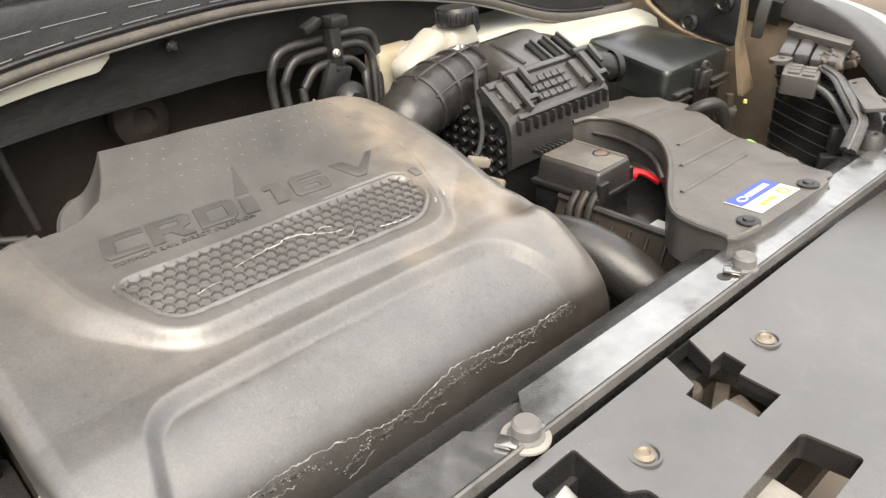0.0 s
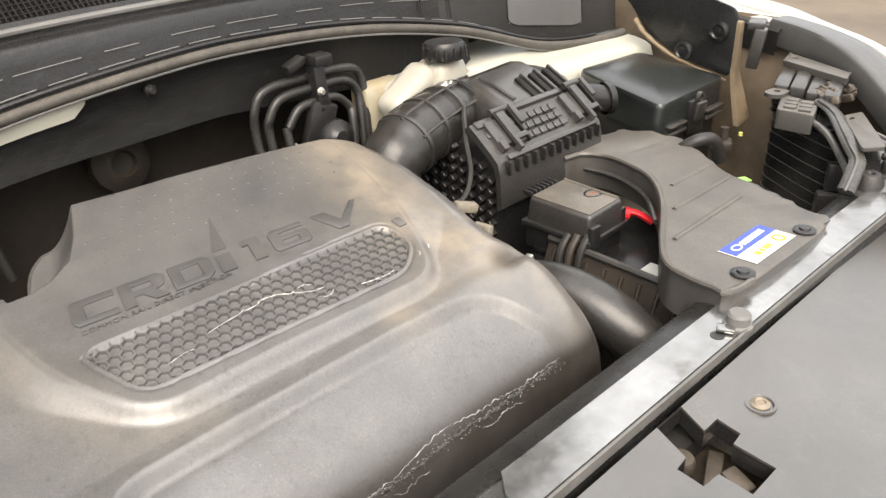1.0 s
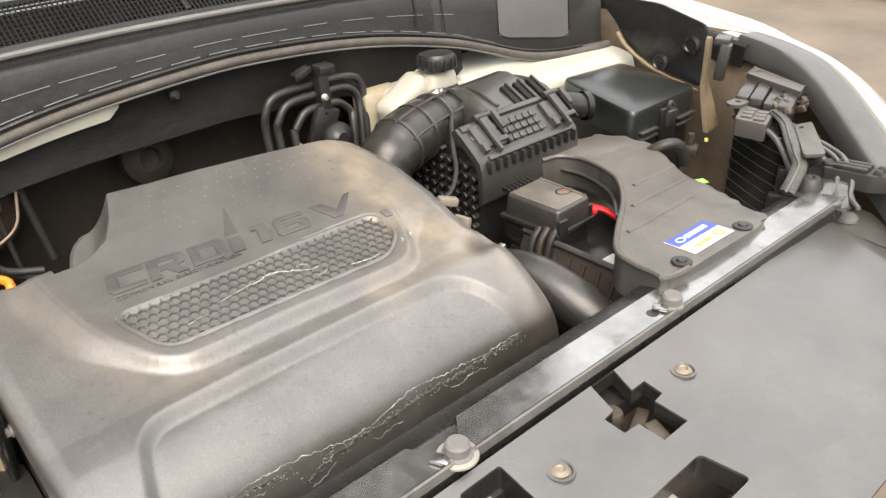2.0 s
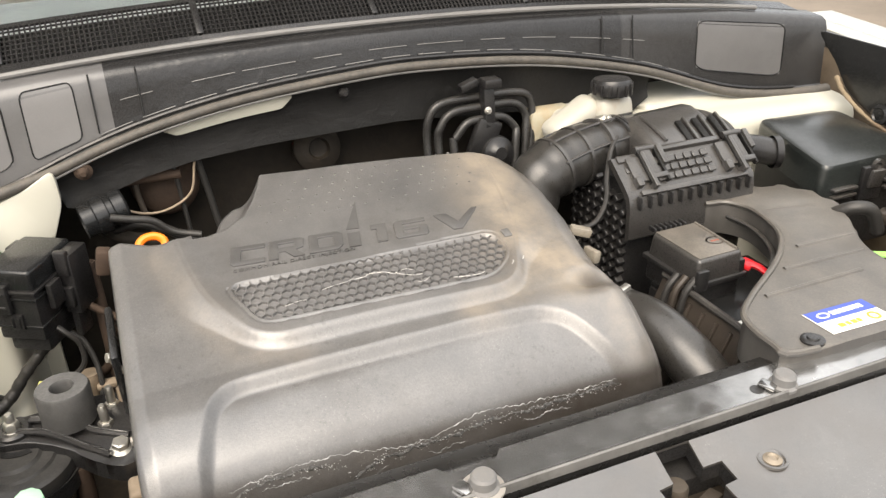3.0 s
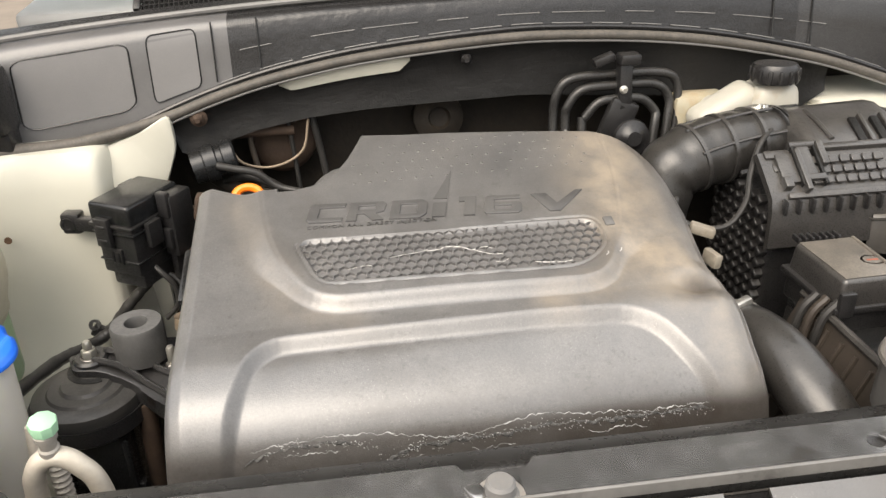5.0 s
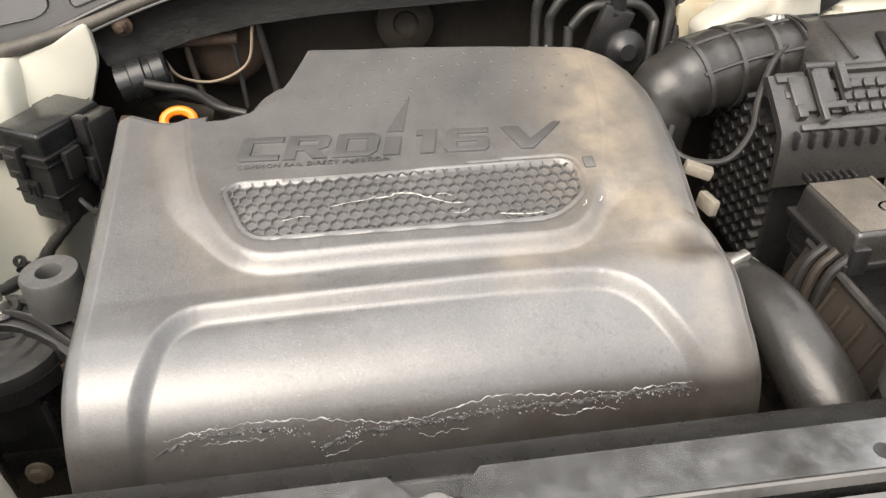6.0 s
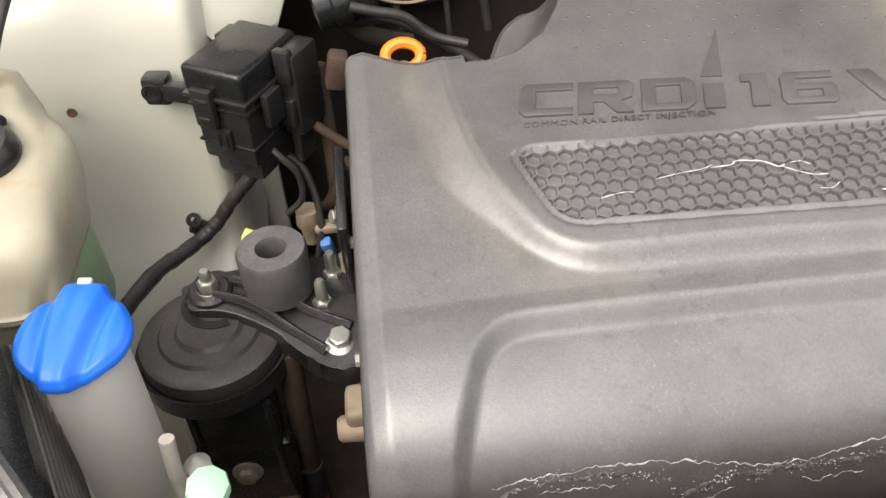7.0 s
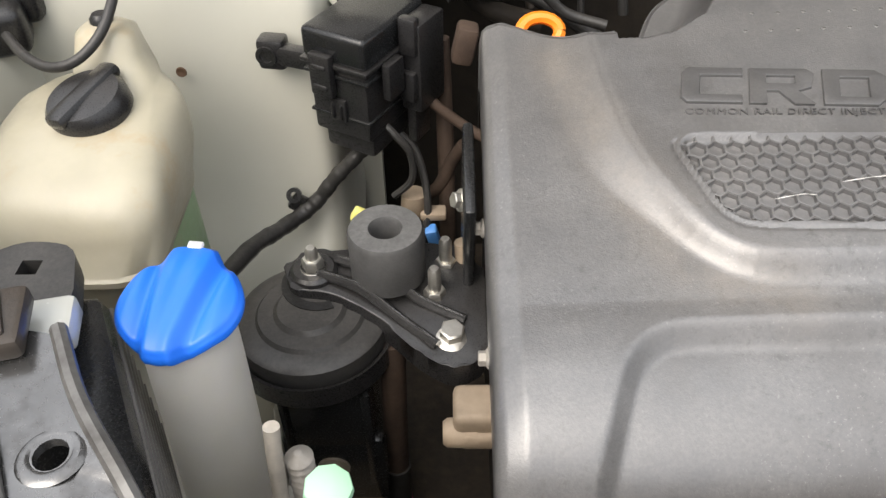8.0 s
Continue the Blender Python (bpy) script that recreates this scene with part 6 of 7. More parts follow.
    tube(bm, [(0.70, 0.45, 0.97), (0.715, 0.50, 1.0), (0.70, 0.56, 1.01), (0.64, 0.585, 1.012), (0.57, 0.59, 1.01)], 0.011, 10, 6)
    fpart("edge_hose", bm, RUBBER, t)
    # sensor outlet neck
    bm = bmn()
    lathe(bm, [(0.048, 0), (0.048, 0.06), (0.040, 0.06), (0.040, 0)], pose(0.555, 0.575, 0.965, 0, -82, 18), 32)
    fpart("outlet", bm, BLACK, t)
    bm = bmn()
    box(bm, (0.545, 0.585, 1.020), (0.04, 0.03, 0.022), 0.004, (0, 0, 20))
    box(bm, (0.552, 0.598, 1.036), (0.026, 0.018, 0.016), 0.004, (0, 0, 20))
    fpart("flow_sensor", bm, BLACK_GLOSS, t)
    # side snorkel toward the fuse box
    bm = bmn()
    tube(bm, [(0.68, 0.47, 0.955), (0.74, 0.47, 0.965), (0.79, 0.45, 0.955)], 0.026, 16, 5)
    fpart("snorkel", bm, BLACK, t)
    bm = bmn()
    lathe(bm, [(0.031, 0), (0.031, 0.012), (0.022, 0.012), (0.022, -0.004), (0, -0.004)], pose(0.785, 0.452, 0.956, 0, 90, -20), 24)
    fpart("snorkel_lip", bm, BLACK, t)


air_filter()


def intake_boot():
    t = thing("intake_boot", (0.45, 0.56, 0.9), "ribbed black rubber intake boot with steel clamp", "intake boot")
    line = [(0.585, 0.650, 0.950), (0.545, 0.634, 0.953), (0.50, 0.626, 0.950), (0.455, 0.618, 0.944), (0.415, 0.610, 0.934), (0.385, 0.603, 0.910), (0.375, 0.596, 0.85)]
    bm = bmn()
    tube(bm, line, lambda q: 0.047 + 0.006 * math.sin(q * 3.1) + 0.0012 * math.sin(q * 44), 32, 8)
    part("boot", bm, HOSE, t)
    pts = spline(line, 8)
    for k in (11, 20, 29):
        d = (pts[k + 1] - pts[k - 1]).normalized()
        bm = bmn()
        lathe(bm, [(0.048, -0.0045), (0.0565, -0.003), (0.0565, 0.003), (0.048, 0.0045)], Matrix.Translation(pts[k]) @ d.to_track_quat("Z", "Y").to_matrix().to_4x4(), 36)
        part("rib", bm, BLACK_DUSTY, t)
    for a in (50, 100, 150):
        bm = bmn()
        rib = []
        for k in range(6, 33, 3):
            d = (pts[k + 1] - pts[k - 1]).normalized()
            s = d.cross(Vector((0, 0, 1))).normalized()
            up = s.cross(d)
            rib.append(pts[k] + 0.0535 * (s * math.cos(radians(a)) + up * math.sin(radians(a))))
        tube(bm, rib, 0.003, 8, 3)
        part("long_rib", bm, BLACK_DUSTY, t)
    for k, w, m, label in ((2, 0.008, STEEL, "steel hose clamp"), (4, 0.004, BLACK, "")):
        d = (pts[k + 1] - pts[k - 1]).normalized()
        bm = bmn()
        lathe(bm, [(0.049, -w / 2), (0.053, -w / 2), (0.053, w / 2), (0.049, w / 2)], Matrix.Translation(pts[k]) @ d.to_track_quat("Z", "Y").to_matrix().to_4x4(), 36)
        part("clamp", bm, m if k > 2 else BLACK, t, label)
    bm = bmn()
    hexhead(bm, (0.548, 0.640, 1.002), 0.007, 0.014, 1.3, (70, 0, 20))
    box(bm, (0.538, 0.642, 1.003), (0.026, 0.012, 0.012), 0.003, (0, 0, 20))
    part("clamp_screw", bm, STEEL, t)
    # thin breather line along the filter
    s = thing("thin_hose", (0.45, 0.5, 0.9), "thin grey rubber hose looping by the air filter", "hose")
    bm = bmn()
    tube(bm, [(0.60, 0.665, 0.99), (0.56, 0.61, 0.985), (0.515, 0.565, 0.972), (0.49, 0.535, 0.94), (0.478, 0.515, 0.90), (0.445, 0.50, 0.872), (0.40, 0.505, 0.872), (0.375, 0.525, 0.885), (0.385, 0.55, 0.90)], 0.0045, 8, 8)
    part("hose", bm, RUBBER, s)
    s = thing("connector", (0.345, 0.42, 0.88), "white plastic connector beside the engine cover", "connector")
    bm = bmn()
    box(bm, (0.362, 0.412, 0.915), (0.034, 0.016, 0.014), 0.003, (0, 15, -20))
    box(bm, (0.368, 0.385, 0.885), (0.012, 0.03, 0.02), 0.003, (0, 10, 10))
    part("plug", bm, mat("white_connector", (0.23, 0.205, 0.165), 0.5, dust=0.5, stain=(0.2, 0.16, 0.11), stain_at=0.5, blotch=60), s)


intake_boot()


def turbo_hose():
    t = thing("turbo_hose", (0.42, 0.2, 0.75), "thick grey-black rubber turbo hose beside the cover", "hose")
    bm = bmn()
    tube(bm, [(0.372, 0.38, 0.77), (0.382, 0.32, 0.812), (0.393, 0.26, 0.824), (0.405, 0.20, 0.812), (0.42, 0.14, 0.775), (0.43, 0.08, 0.71)], 0.038, 28, 8)
    part("hose", bm, HOSE, t)
    bm = bmn()
    lathe(bm, [(0.0385, -0.005), (0.0405, -0.005), (0.0405, 0.005), (0.0385, 0.005)], pose(0.383, 0.315, 0.814, 72, 0, 10), 32)
    part("clamp", bm, STEEL, t)
    bm = bmn()
    box(bm, (0.378, 0.312, 0.857), (0.028, 0.012, 0.010), 0.003, (0, -15, 15))
    part("clamp_screw", bm, STEEL, t)


turbo_hose()


def brake_gear():
    t = thing("brake_reservoir", (0.58, 0.72, 0.93), "stained milky brake fluid reservoir with black cap", "reservoir")
    bm = bmn()
    box(bm, (0.565, 0.735, 0.955), (0.16, 0.11, 0.085), 0.018, (0, 0, 5), 3, 0.9)
    box(bm, (0.595, 0.70, 1.005), (0.085, 0.075, 0.05), 0.016, (0, 0, 5), 3, 0.85)
    box(bm, (0.520, 0.705, 0.985), (0.120, 0.060, 0.050), 0.020, (0, -26, 8), 4)
    part("bottle", bm, BOTTLE, t)
    bm = bmn()
    prof = [(0.034, 0), (0.037, 0.004), (0.037, 0.024), (0.033, 0.03), (0.014, 0.031), (0, 0.031)]
    lathe(bm, prof, pose(0.59, 0.685, 1.032, -4, 0, 0), 40)
    cap = part("cap", bm, BLACK, t, "knurled black screw cap")
    bm = bmn()
    box(bm, (0, 0, 0), (0.005, 0.007, 0.022), 0.002)
    repeat("knurl", bm, BLACK, cap, [pose(0.59 + 0.037 * math.cos(a), 0.685 + 0.037 * math.sin(a), 1.046, 0, 0, math.degrees(a)) for a in span(0, 2 * math.pi, 14)[:-1]])
    t = thing("brake_pipes", (0.36, 0.74, 0.95), "bundle of dark bent pipes on a black bracket", "pipes")
    for k, (w, h, y) in enumerate(((0.110, 0.0, 0.755), (0.092, -0.016, 0.745), (0.066, -0.036, 0.735))):
        c = 0.352
        bm = bmn()
        zt = 1.040 + h
        tube(bm, [(c - w, y - 0.02, 0.90), (c - w + 0.002, y, 0.97), (c - w + 0.006, y, zt - 0.03), (c - w + 0.03, y, zt - 0.004), (c, y, zt), (c + w - 0.03, y, zt - 0.002), (c + w - 0.004, y, zt - 0.025), (c + w - 0.006, y - 0.01, 0.96), (c + w - 0.02, y - 0.03, 0.88)], 0.0075, 10, 8)
        part("pipe", bm, PIPE, t)
    bm = bmn()
    box(bm, (0.356, 0.735, 1.03), (0.022, 0.022, 0.085), 0.003, (-6, 0, 4))
    box(bm, (0.358, 0.728, 1.072), (0.034, 0.03, 0.018), 0.004)
    box(bm, (0.322, 0.745, 1.068), (0.035, 0.02, 0.014), 0.003, (0, -20, 0))
    box(bm, (0.345, 0.73, 0.96), (0.05, 0.02, 0.09), 0.006, (0, 20, 0))
    part("bracket", bm, BLACK, t)
    bm = bmn()
    hexhead(bm, (0.352, 0.724, 1.022), 0.005, 0.008, 1.4, (90, 0, 0))
    part("bolt", bm, STEEL, t)
    bm = bmn()
    lathe(bm, [(0, 0.02), (0.012, 0.02), (0.02, 0.012), (0.03, 0.01), (0.032, 0)], pose(0.37, 0.72, 0.94, 80, 0, 0), 24)
    part("valve", bm, BLACK, t)
    bm = bmn()
    box(bm, (0.50, 0.76, 0.93), (0.10, 0.05, 0.14), 0.015)
    part("shield", bm, IVORY, t, "ivory heat-stained shield")


brake_gear()


def main_fuse_box():
    t = thing("fuse_box", (1.0, 0.54, 0.78), "large black fuse box with a satin lid", "fuse box")
    top = [(0.880, 0.424), (1.122, 0.430), (1.120, 0.632), (0.920, 0.645)]
    bm = bmn()
    rim = rounded(top, 0.022, 5)
    mid = (1.0, 0.53)
    # domed lid: shrinking rings rise from a rolled edge
    rings = []
    for k, dz in ((1.0, -0.060), (1.0, -0.006), (0.993, -0.001), (0.975, 0.003), (0.90, 0.006), (0.70, 0.009), (0.40, 0.011)):
        rings.append([bm.verts.new((mid[0] + (x - mid[0]) * k, mid[1] + (y - mid[1]) * k, 0.925 + 0.09 * ((mid[1] + (y - mid[1]) * k) - 0.425) + dz)) for x, y in rim])
    for a, b in zip(rings, rings[1:]):
        for q in range(len(rim)):
            bm.faces.new((a[q], a[(q + 1) % len(rim)], b[(q + 1) % len(rim)], b[q]))
    bm.faces.new(rings[-1])
    part("lid", bm, FUSELID, t)
    bm = bmn()
    low = [(x + (0.006 if x < 1 else -0.006), y + (0.006 if y < 0.5 else -0.006)) for x, y in top]
    plate(bm, rounded(low, 0.015, 4), (), lambda x, y: 0.872 + 0.09 * (y - 0.425), 0.13, 0.004)
    part("case", bm, BLACK, t)
    # spring latch with its loop, and a rib on each side
    bm = bmn()
    box(bm, (1.000, 0.421, 0.882), (0.050, 0.012, 0.066), 0.003, (0, 0, -4))
    latch = part("latch", bm, BLACK, t)
    bm = bmn()
    box(bm, (1.000, 0.412, 0.893), (0.030, 0.010, 0.038), 0.004, (8, 0, -4))
    part("tongue", bm, BLACK_DUSTY, latch)
    bm = bmn()
    lathe(bm, [(0.012, -0.004), (0.012, 0.004), (0.006, 0.004), (0.006, -0.004)], pose(1.000, 0.414, 0.918, 90, 0, 1), 18)
    part("loop", bm, BLACK_DUSTY, latch)
    for x, w in ((1.070, 0.070), (0.935, 0.060)):
        for z in (0.880, 0.866):
            bm = bmn()
            box(bm, (x, 0.421, z), (w, 0.014, 0.006), 0.002, (0, 0, 1))
            part("rib", bm, BLACK_DUSTY, t)
    bm = bmn()
    tube(bm, [(0.83, 0.36, 0.87), (0.85, 0.33, 0.895), (0.88, 0.315, 0.89), (0.90, 0.31, 0.85)], 0.012, 10, 5)
    part("cable", bm, RUBBER, t)
    t = thing("side_liner", (1.13, 0.55, 0.9), "black plastic liner panel inside the fender", "liner")
    bm = bmn()
    edge = rounded([(0.74, 1.088), (0.668, 1.030), (0.628, 0.985), (0.548, 0.950), (0.424, 0.924), (0.432, 1.055), (0.56, 1.085)], 0.02, 4)
    plate(bm, edge, (), lambda x, y: 0.0, 0.006, 0.001)
    for v in bm.verts:
        v.co = Vector((1.130 - v.co.z + 0.10 * (v.co.y - 0.95), v.co.x, v.co.y))
    part("panel", bm, BLACK_GLOSS, t)
    for y, z in ((0.534, 0.961), (0.463, 1.010)):
        bm = bmn()
        lathe(bm, [(0.021, 0), (0.020, 0.004), (0.014, 0.007), (0.011, 0.004), (0.006, 0.004), (0.005, 0.007), (0, 0.007)], pose(1.129 + 0.10 * (z - 0.95), y, z, 0, -84, 0), 24)
        part("fastener", bm, BLACK_GLOSS, t)
    bm = bmn()
    tube(bm, [(1.128, 0.655, 1.010), (1.126, 0.623, 0.981), (1.124, 0.548, 0.946), (1.122, 0.43, 0.920)], lambda q: 0.0052 - 0.002 * q + 0.0008 * math.sin(37 * q), 8, 6)
    part("dirty_edge", bm, DIRTY, t, "rust-stained lower edge")
    t = thing("hinge_post", (1.12, 0.39, 0.9), "dirty ivory sheet metal post beside the liner", "post")
    bm = bmn()
    outline = [(1.096, 1.045), (1.108, 1.045), (1.112, 0.955), (1.124, 0.905), (1.134, 0.852), (1.082, 0.845), (1.088, 0.905), (1.097, 0.955)]
    plate(bm, rounded(outline, 0.006, 3), (), lambda x, y: 0.0, 0.010, 0.002)
    for v in bm.verts:
        v.co = Vector((v.co.x, 0.40 - v.co.z - 0.3 * max(0.0, 0.945 - v.co.y), v.co.y))
    part("post", bm, DIRTY, t)
    bm = bmn()
    box(bm, (1.082, 0.358, 1.005), (0.026, 0.022, 0.075), 0.004, (6, 0, 20))
    box(bm, (1.092, 0.368, 1.046), (0.045, 0.03, 0.014), 0.003, (0, 0, 20))
    part("stop", bm, BLACK_DUSTY, t)
    t = thing("washer_connector", (0.97, 0.33, 0.85), "brass and black hose fitting behind the headlight", "fitting")
    bm = bmn()
    box(bm, (0.955, 0.335, 0.855), (0.034, 0.034, 0.024), 0.006, (0, 0, 30))
    lathe(bm, [(0, 0.03), (0.007, 0.03), (0.008, 0), (0, 0)], pose(0.955, 0.335, 0.86), 14)
    part("body", bm, GRIME, t)
    bm = bmn()
    lathe(bm, [(0, 0.007), (0.0035, 0.006), (0.004, 0)], pose(0.99, 0.32, 0.868), 14)
    part("tip", bm, YELLOW, t)


main_fuse_box()

# ---- the coolant side ----
def coolant_tank():
    t = thing("coolant_tank", (-0.67, 0.47, 0.72), "yellowed ivory plastic coolant tank with black cap", "coolant tank")
    # body lofted through rounded rectangles, narrowing to the neck
    levels = [(0.770, -0.750, -0.612, 0.405, 0.555), (0.800, -0.760, -0.602, 0.396, 0.562), (0.812, -0.762, -0.598, 0.394, 0.564), (0.814, -0.767, -0.597, 0.389, 0.569), (0.820, -0.767, -0.596, 0.389, 0.569), (0.822, -0.762, -0.596, 0.394, 0.564),
              (0.865, -0.766, -0.587, 0.400, 0.572), (0.885, -0.760, -0.589, 0.408, 0.580), (0.898, -0.746, -0.595, 0.424, 0.588), (0.906, -0.726, -0.604, 0.450, 0.594), (0.910, -0.700, -0.614, 0.505, 0.600), (0.916, -0.694, -0.620, 0.545, 0.606), (0.935, -0.690, -0.628, 0.560, 0.608), (0.952, -0.685, -0.632, 0.566, 0.606), (0.958, -0.676, -0.642, 0.572, 0.600)]
    bm = bmn()
    rows = []
    for z, x0, x1, y0, y1 in levels:
        c = rounded([(x0, y0), (x1, y0), (x1, y1), (x0, y1)], 0.042, 7)
        rows.append([bm.verts.new((x, y, z - 0.12 * max(0.0, 0.50 - y) * (z > 0.86))) for x, y in c])
    for r0, r1 in zip(rows, rows[1:]):
        for i in range(len(r0)):
            bm.faces.new((r0[i], r0[(i + 1) % len(r0)], r1[(i + 1) % len(r1)], r1[i]))
    bm.faces.new(rows[-1])
    bm.faces.new(rows[0][::-1])
    part("tank", bm, IVORY, t, "", 60)
    bm = bmn()
    box(bm, (-0.664, 0.495, 0.765), (0.128, 0.13, 0.15), 0.03, (0, 0, 0), 4)
    part("coolant", bm, COOLANT, t, "green coolant showing through")
    bm = bmn()
    lathe(bm, [(0.030, -0.03), (0.030, 0.0)], pose(-0.664, 0.505, 0.905, 10, -8, 0), 28)
    part("neck", bm, IVORY, t)
    bm = bmn()
    lathe(bm, [(0.026, -0.006), (0.0365, -0.004), (0.0365, 0.010), (0.032, 0.016), (0, 0.019)], pose(-0.662, 0.517, 0.912, 12, -8, 0), 36)
    box(bm, (-0.664, 0.516, 0.926), (0.022, 0.080, 0.014), 0.006, (12, -8, -28))
    part("cap", bm, BLACK, t, "black winged cap")
    bm = bmn()
    lathe(bm, [(0, 0.014), (0.007, 0.014), (0.010, 0.010), (0.011, 0)], pose(-0.662, 0.590, 0.952), 16)
    part("vent", bm, BLACK, t)
    h = thing("overflow_hose", (-0.68, 0.6, 0.95), "thin black hose curving to the coolant tank", "hose")
    bm = bmn()
    tube(bm, [(-0.76, 0.60, 0.94), (-0.73, 0.565, 0.938), (-0.70, 0.545, 0.937), (-0.672, 0.545, 0.945), (-0.650, 0.565, 0.965), (-0.638, 0.61, 1.0), (-0.63, 0.67, 1.025), (-0.615, 0.72, 1.045)], 0.0048, 10, 8)
    part("hose", bm, RUBBER, h)
    bm = bmn()
    box(bm, (-0.625, 0.735, 1.06), (0.045, 0.05, 0.10), 0.008, (0, 0, -10))
    part("nozzle_box", bm, BLACK, h)


coolant_tank()


def washer_filler():
    t = thing("washer_filler", (-0.53, 0.3, 0.6), "milky washer filler tube with a bright blue cap", "washer filler")
    bm = bmn()
    tube(bm, [(-0.532, 0.291, 0.886), (-0.531, 0.284, 0.84), (-0.533, 0.280, 0.76), (-0.537, 0.280, 0.68), (-0.54, 0.284, 0.58)], lambda q: 0.033 + 0.004 * q, 28, 6)
    part("tube", bm, MILKY, t)
    # cap: an oval dished disc with a broad folded grip ending in two squared tongues
    bm = bmn()
    n, rings = 160, 34
    grid = []
    for j in range(rings + 1):
        q = j / rings
        row = []
        for i in range(n):
            a = 2 * math.pi * i / n
            ox, oy = 0.0440 * math.cos(a), 0.0405 * math.sin(a)
            wide = 0.012 + 0.07 * oy
            oy += math.copysign(0.0068, oy) * float(smooth(wide + 0.008, wide - 0.001, abs(ox)))
            x, y = ox * q, oy * q
            ax, half = abs(x), 0.0135 + 0.10 * y
            grip = 0.0064 * float(smooth(half + 0.006, half - 0.003, ax)) - 0.0012 * float(smooth(0.008, 0.0, ax))
            fold = -0.0020 * math.exp(-(((ax - half - 0.0080) / 0.0035) ** 2)) + 0.0016 * math.exp(-(((ax - 0.0315) / 0.005) ** 2))
            z = 0.003 + grip * (1 - 0.35 * q ** 4) + fold + 0.0055 * (1 - q ** 3) - 0.004 * float(smooth(0.90, 1.0, q))
            row.append(bm.verts.new((x, y, float(z))))
        grid.append(row)
    low = [bm.verts.new((v.co.x * 0.99, v.co.y * 0.99, v.co.z - 0.0055)) for v in grid[-1]]
    grid.append(low)
    for a, b in zip(grid, grid[1:]):
        for i in range(n):
            bm.faces.new((a[i], a[(i + 1) % n], b[(i + 1) % n], b[i]))
    bmesh.ops.remove_doubles(bm, verts=bm.verts[:], dist=1e-5)
    turned(bm, bm.verts[:], pose(-0.533, 0.291, 0.897, 9, 0, -7))
    cap = part("cap", bm, BLUE, t, "bright blue snap cap", 60)
    bm = bmn()
    box(bm, (0, 0.0445, 0.0085), (0.011, 0.006, 0.004), 0.0012)
    turned(bm, bm.verts[:], pose(-0.533, 0.291, 0.897, 9, 0, -7))
    part("notch", bm, MILKY, cap, "pale hinge notch")


washer_filler()


def engine_mount():
    t = thing("engine_mount", (-0.44, 0.42, 0.6), "black cast engine mount with rubber bush and bolts", "engine mount")
    m = pose(-0.477, 0.418, 0.748)
    bm = bmn()
    lathe(bm, [(0.0, 0.012), (0.030, 0.012), (0.034, 0.008), (0.048, 0.0075), (0.051, 0.004), (0.064, 0.003), (0.070, -0.001), (0.072, -0.008), (0.072, -0.022), (0.068, -0.030), (0.05, -0.034)], m, 48)
    part("cushion", bm, RUBBER, t, "domed rubber cushion")
    bm = bmn()
    lathe(bm, [(0.073, -0.016), (0.077, -0.014), (0.077, -0.038), (0.070, -0.044), (0, -0.044)], m, 48)
    part("cup", bm, BLACK, t)
    bm = bmn()
    box(bm, (-0.468, 0.402, 0.63), (0.090, 0.07, 0.16), 0.012, (0, 0, 0), 3)
    box(bm, (-0.466, 0.377, 0.565), (0.104, 0.022, 0.11), 0.008)
    part("leg", bm, BLACK_GLOSS, t)
    for x in (-0.507, -0.429):
        bm = bmn()
        box(bm, (x, 0.372, 0.62), (0.010, 0.016, 0.15), 0.004)
        part("rib", bm, BLACK_GLOSS, t)
    bm = bmn()
    hexhead(bm, (-0.4687, 0.366, 0.577), 0.0115, 0.012, 1.45, (90, 0, 0))
    part("bolt", bm, FASTENER, t, "dirty brown flange bolt")
    # arm over the cushion towards the engine
    bm = bmn()
    arm = [(-0.505, 0.455), (-0.485, 0.478), (-0.455, 0.478), (-0.395, 0.490), (-0.345, 0.485), (-0.315, 0.45), (-0.315, 0.365), (-0.345, 0.352), (-0.375, 0.368), (-0.41, 0.400), (-0.455, 0.425), (-0.495, 0.430)]
    plate(bm, rounded(arm, 0.02, 4), (), lambda x, y: 0.775 - 0.30 * max(0.0, 0.44 - y), 0.028, 0.002)
    part("arm", bm, BLACK, t, "", 50)
    bm = bmn()
    tube(bm, [(-0.470, 0.444, 0.777), (-0.43, 0.425, 0.776), (-0.39, 0.395, 0.764), (-0.36, 0.372, 0.758)], 0.005, 8, 5)
    tube(bm, [(-0.455, 0.462, 0.778), (-0.41, 0.442, 0.779), (-0.375, 0.415, 0.770), (-0.335, 0.395, 0.764)], 0.005, 8, 5)
    part("web", bm, BLACK, t)
    # thin metal lines paint the highlights along the arm's polished ridges
    for line in ([(-0.466, 0.442, 0.7815), (-0.43, 0.425, 0.7812), (-0.39, 0.395, 0.7690), (-0.362, 0.374, 0.7630)], [(-0.452, 0.461, 0.7828), (-0.41, 0.442, 0.7838), (-0.375, 0.415, 0.7748), (-0.337, 0.396, 0.7688)]):
        bm = bmn()
        tube(bm, line, lambda q: 0.0009 + 0.0004 * math.sin(q * 23), 8, 8)
        part("edge_highlight", bm, BRACKET, t, "polished metal edge drawn as a highlight line")
    bm = bmn()
    lathe(bm, [(0.0, 0.0), (0.019, 0.0), (0.022, -0.003), (0.023, -0.014)], pose(-0.475, 0.451, 0.7785), 32)
    part("pad", bm, BLACK, t)
    # near-black arc laid on the cushion, painting the shade of its crescent opening
    bm = bmn()
    arc = [(-0.470 + r * math.cos(radians(a)), 0.449 + r * math.sin(radians(a))) for r, steps in ((0.037, range(165, 296, 10)), (0.027, range(295, 164, -10))) for a in steps]
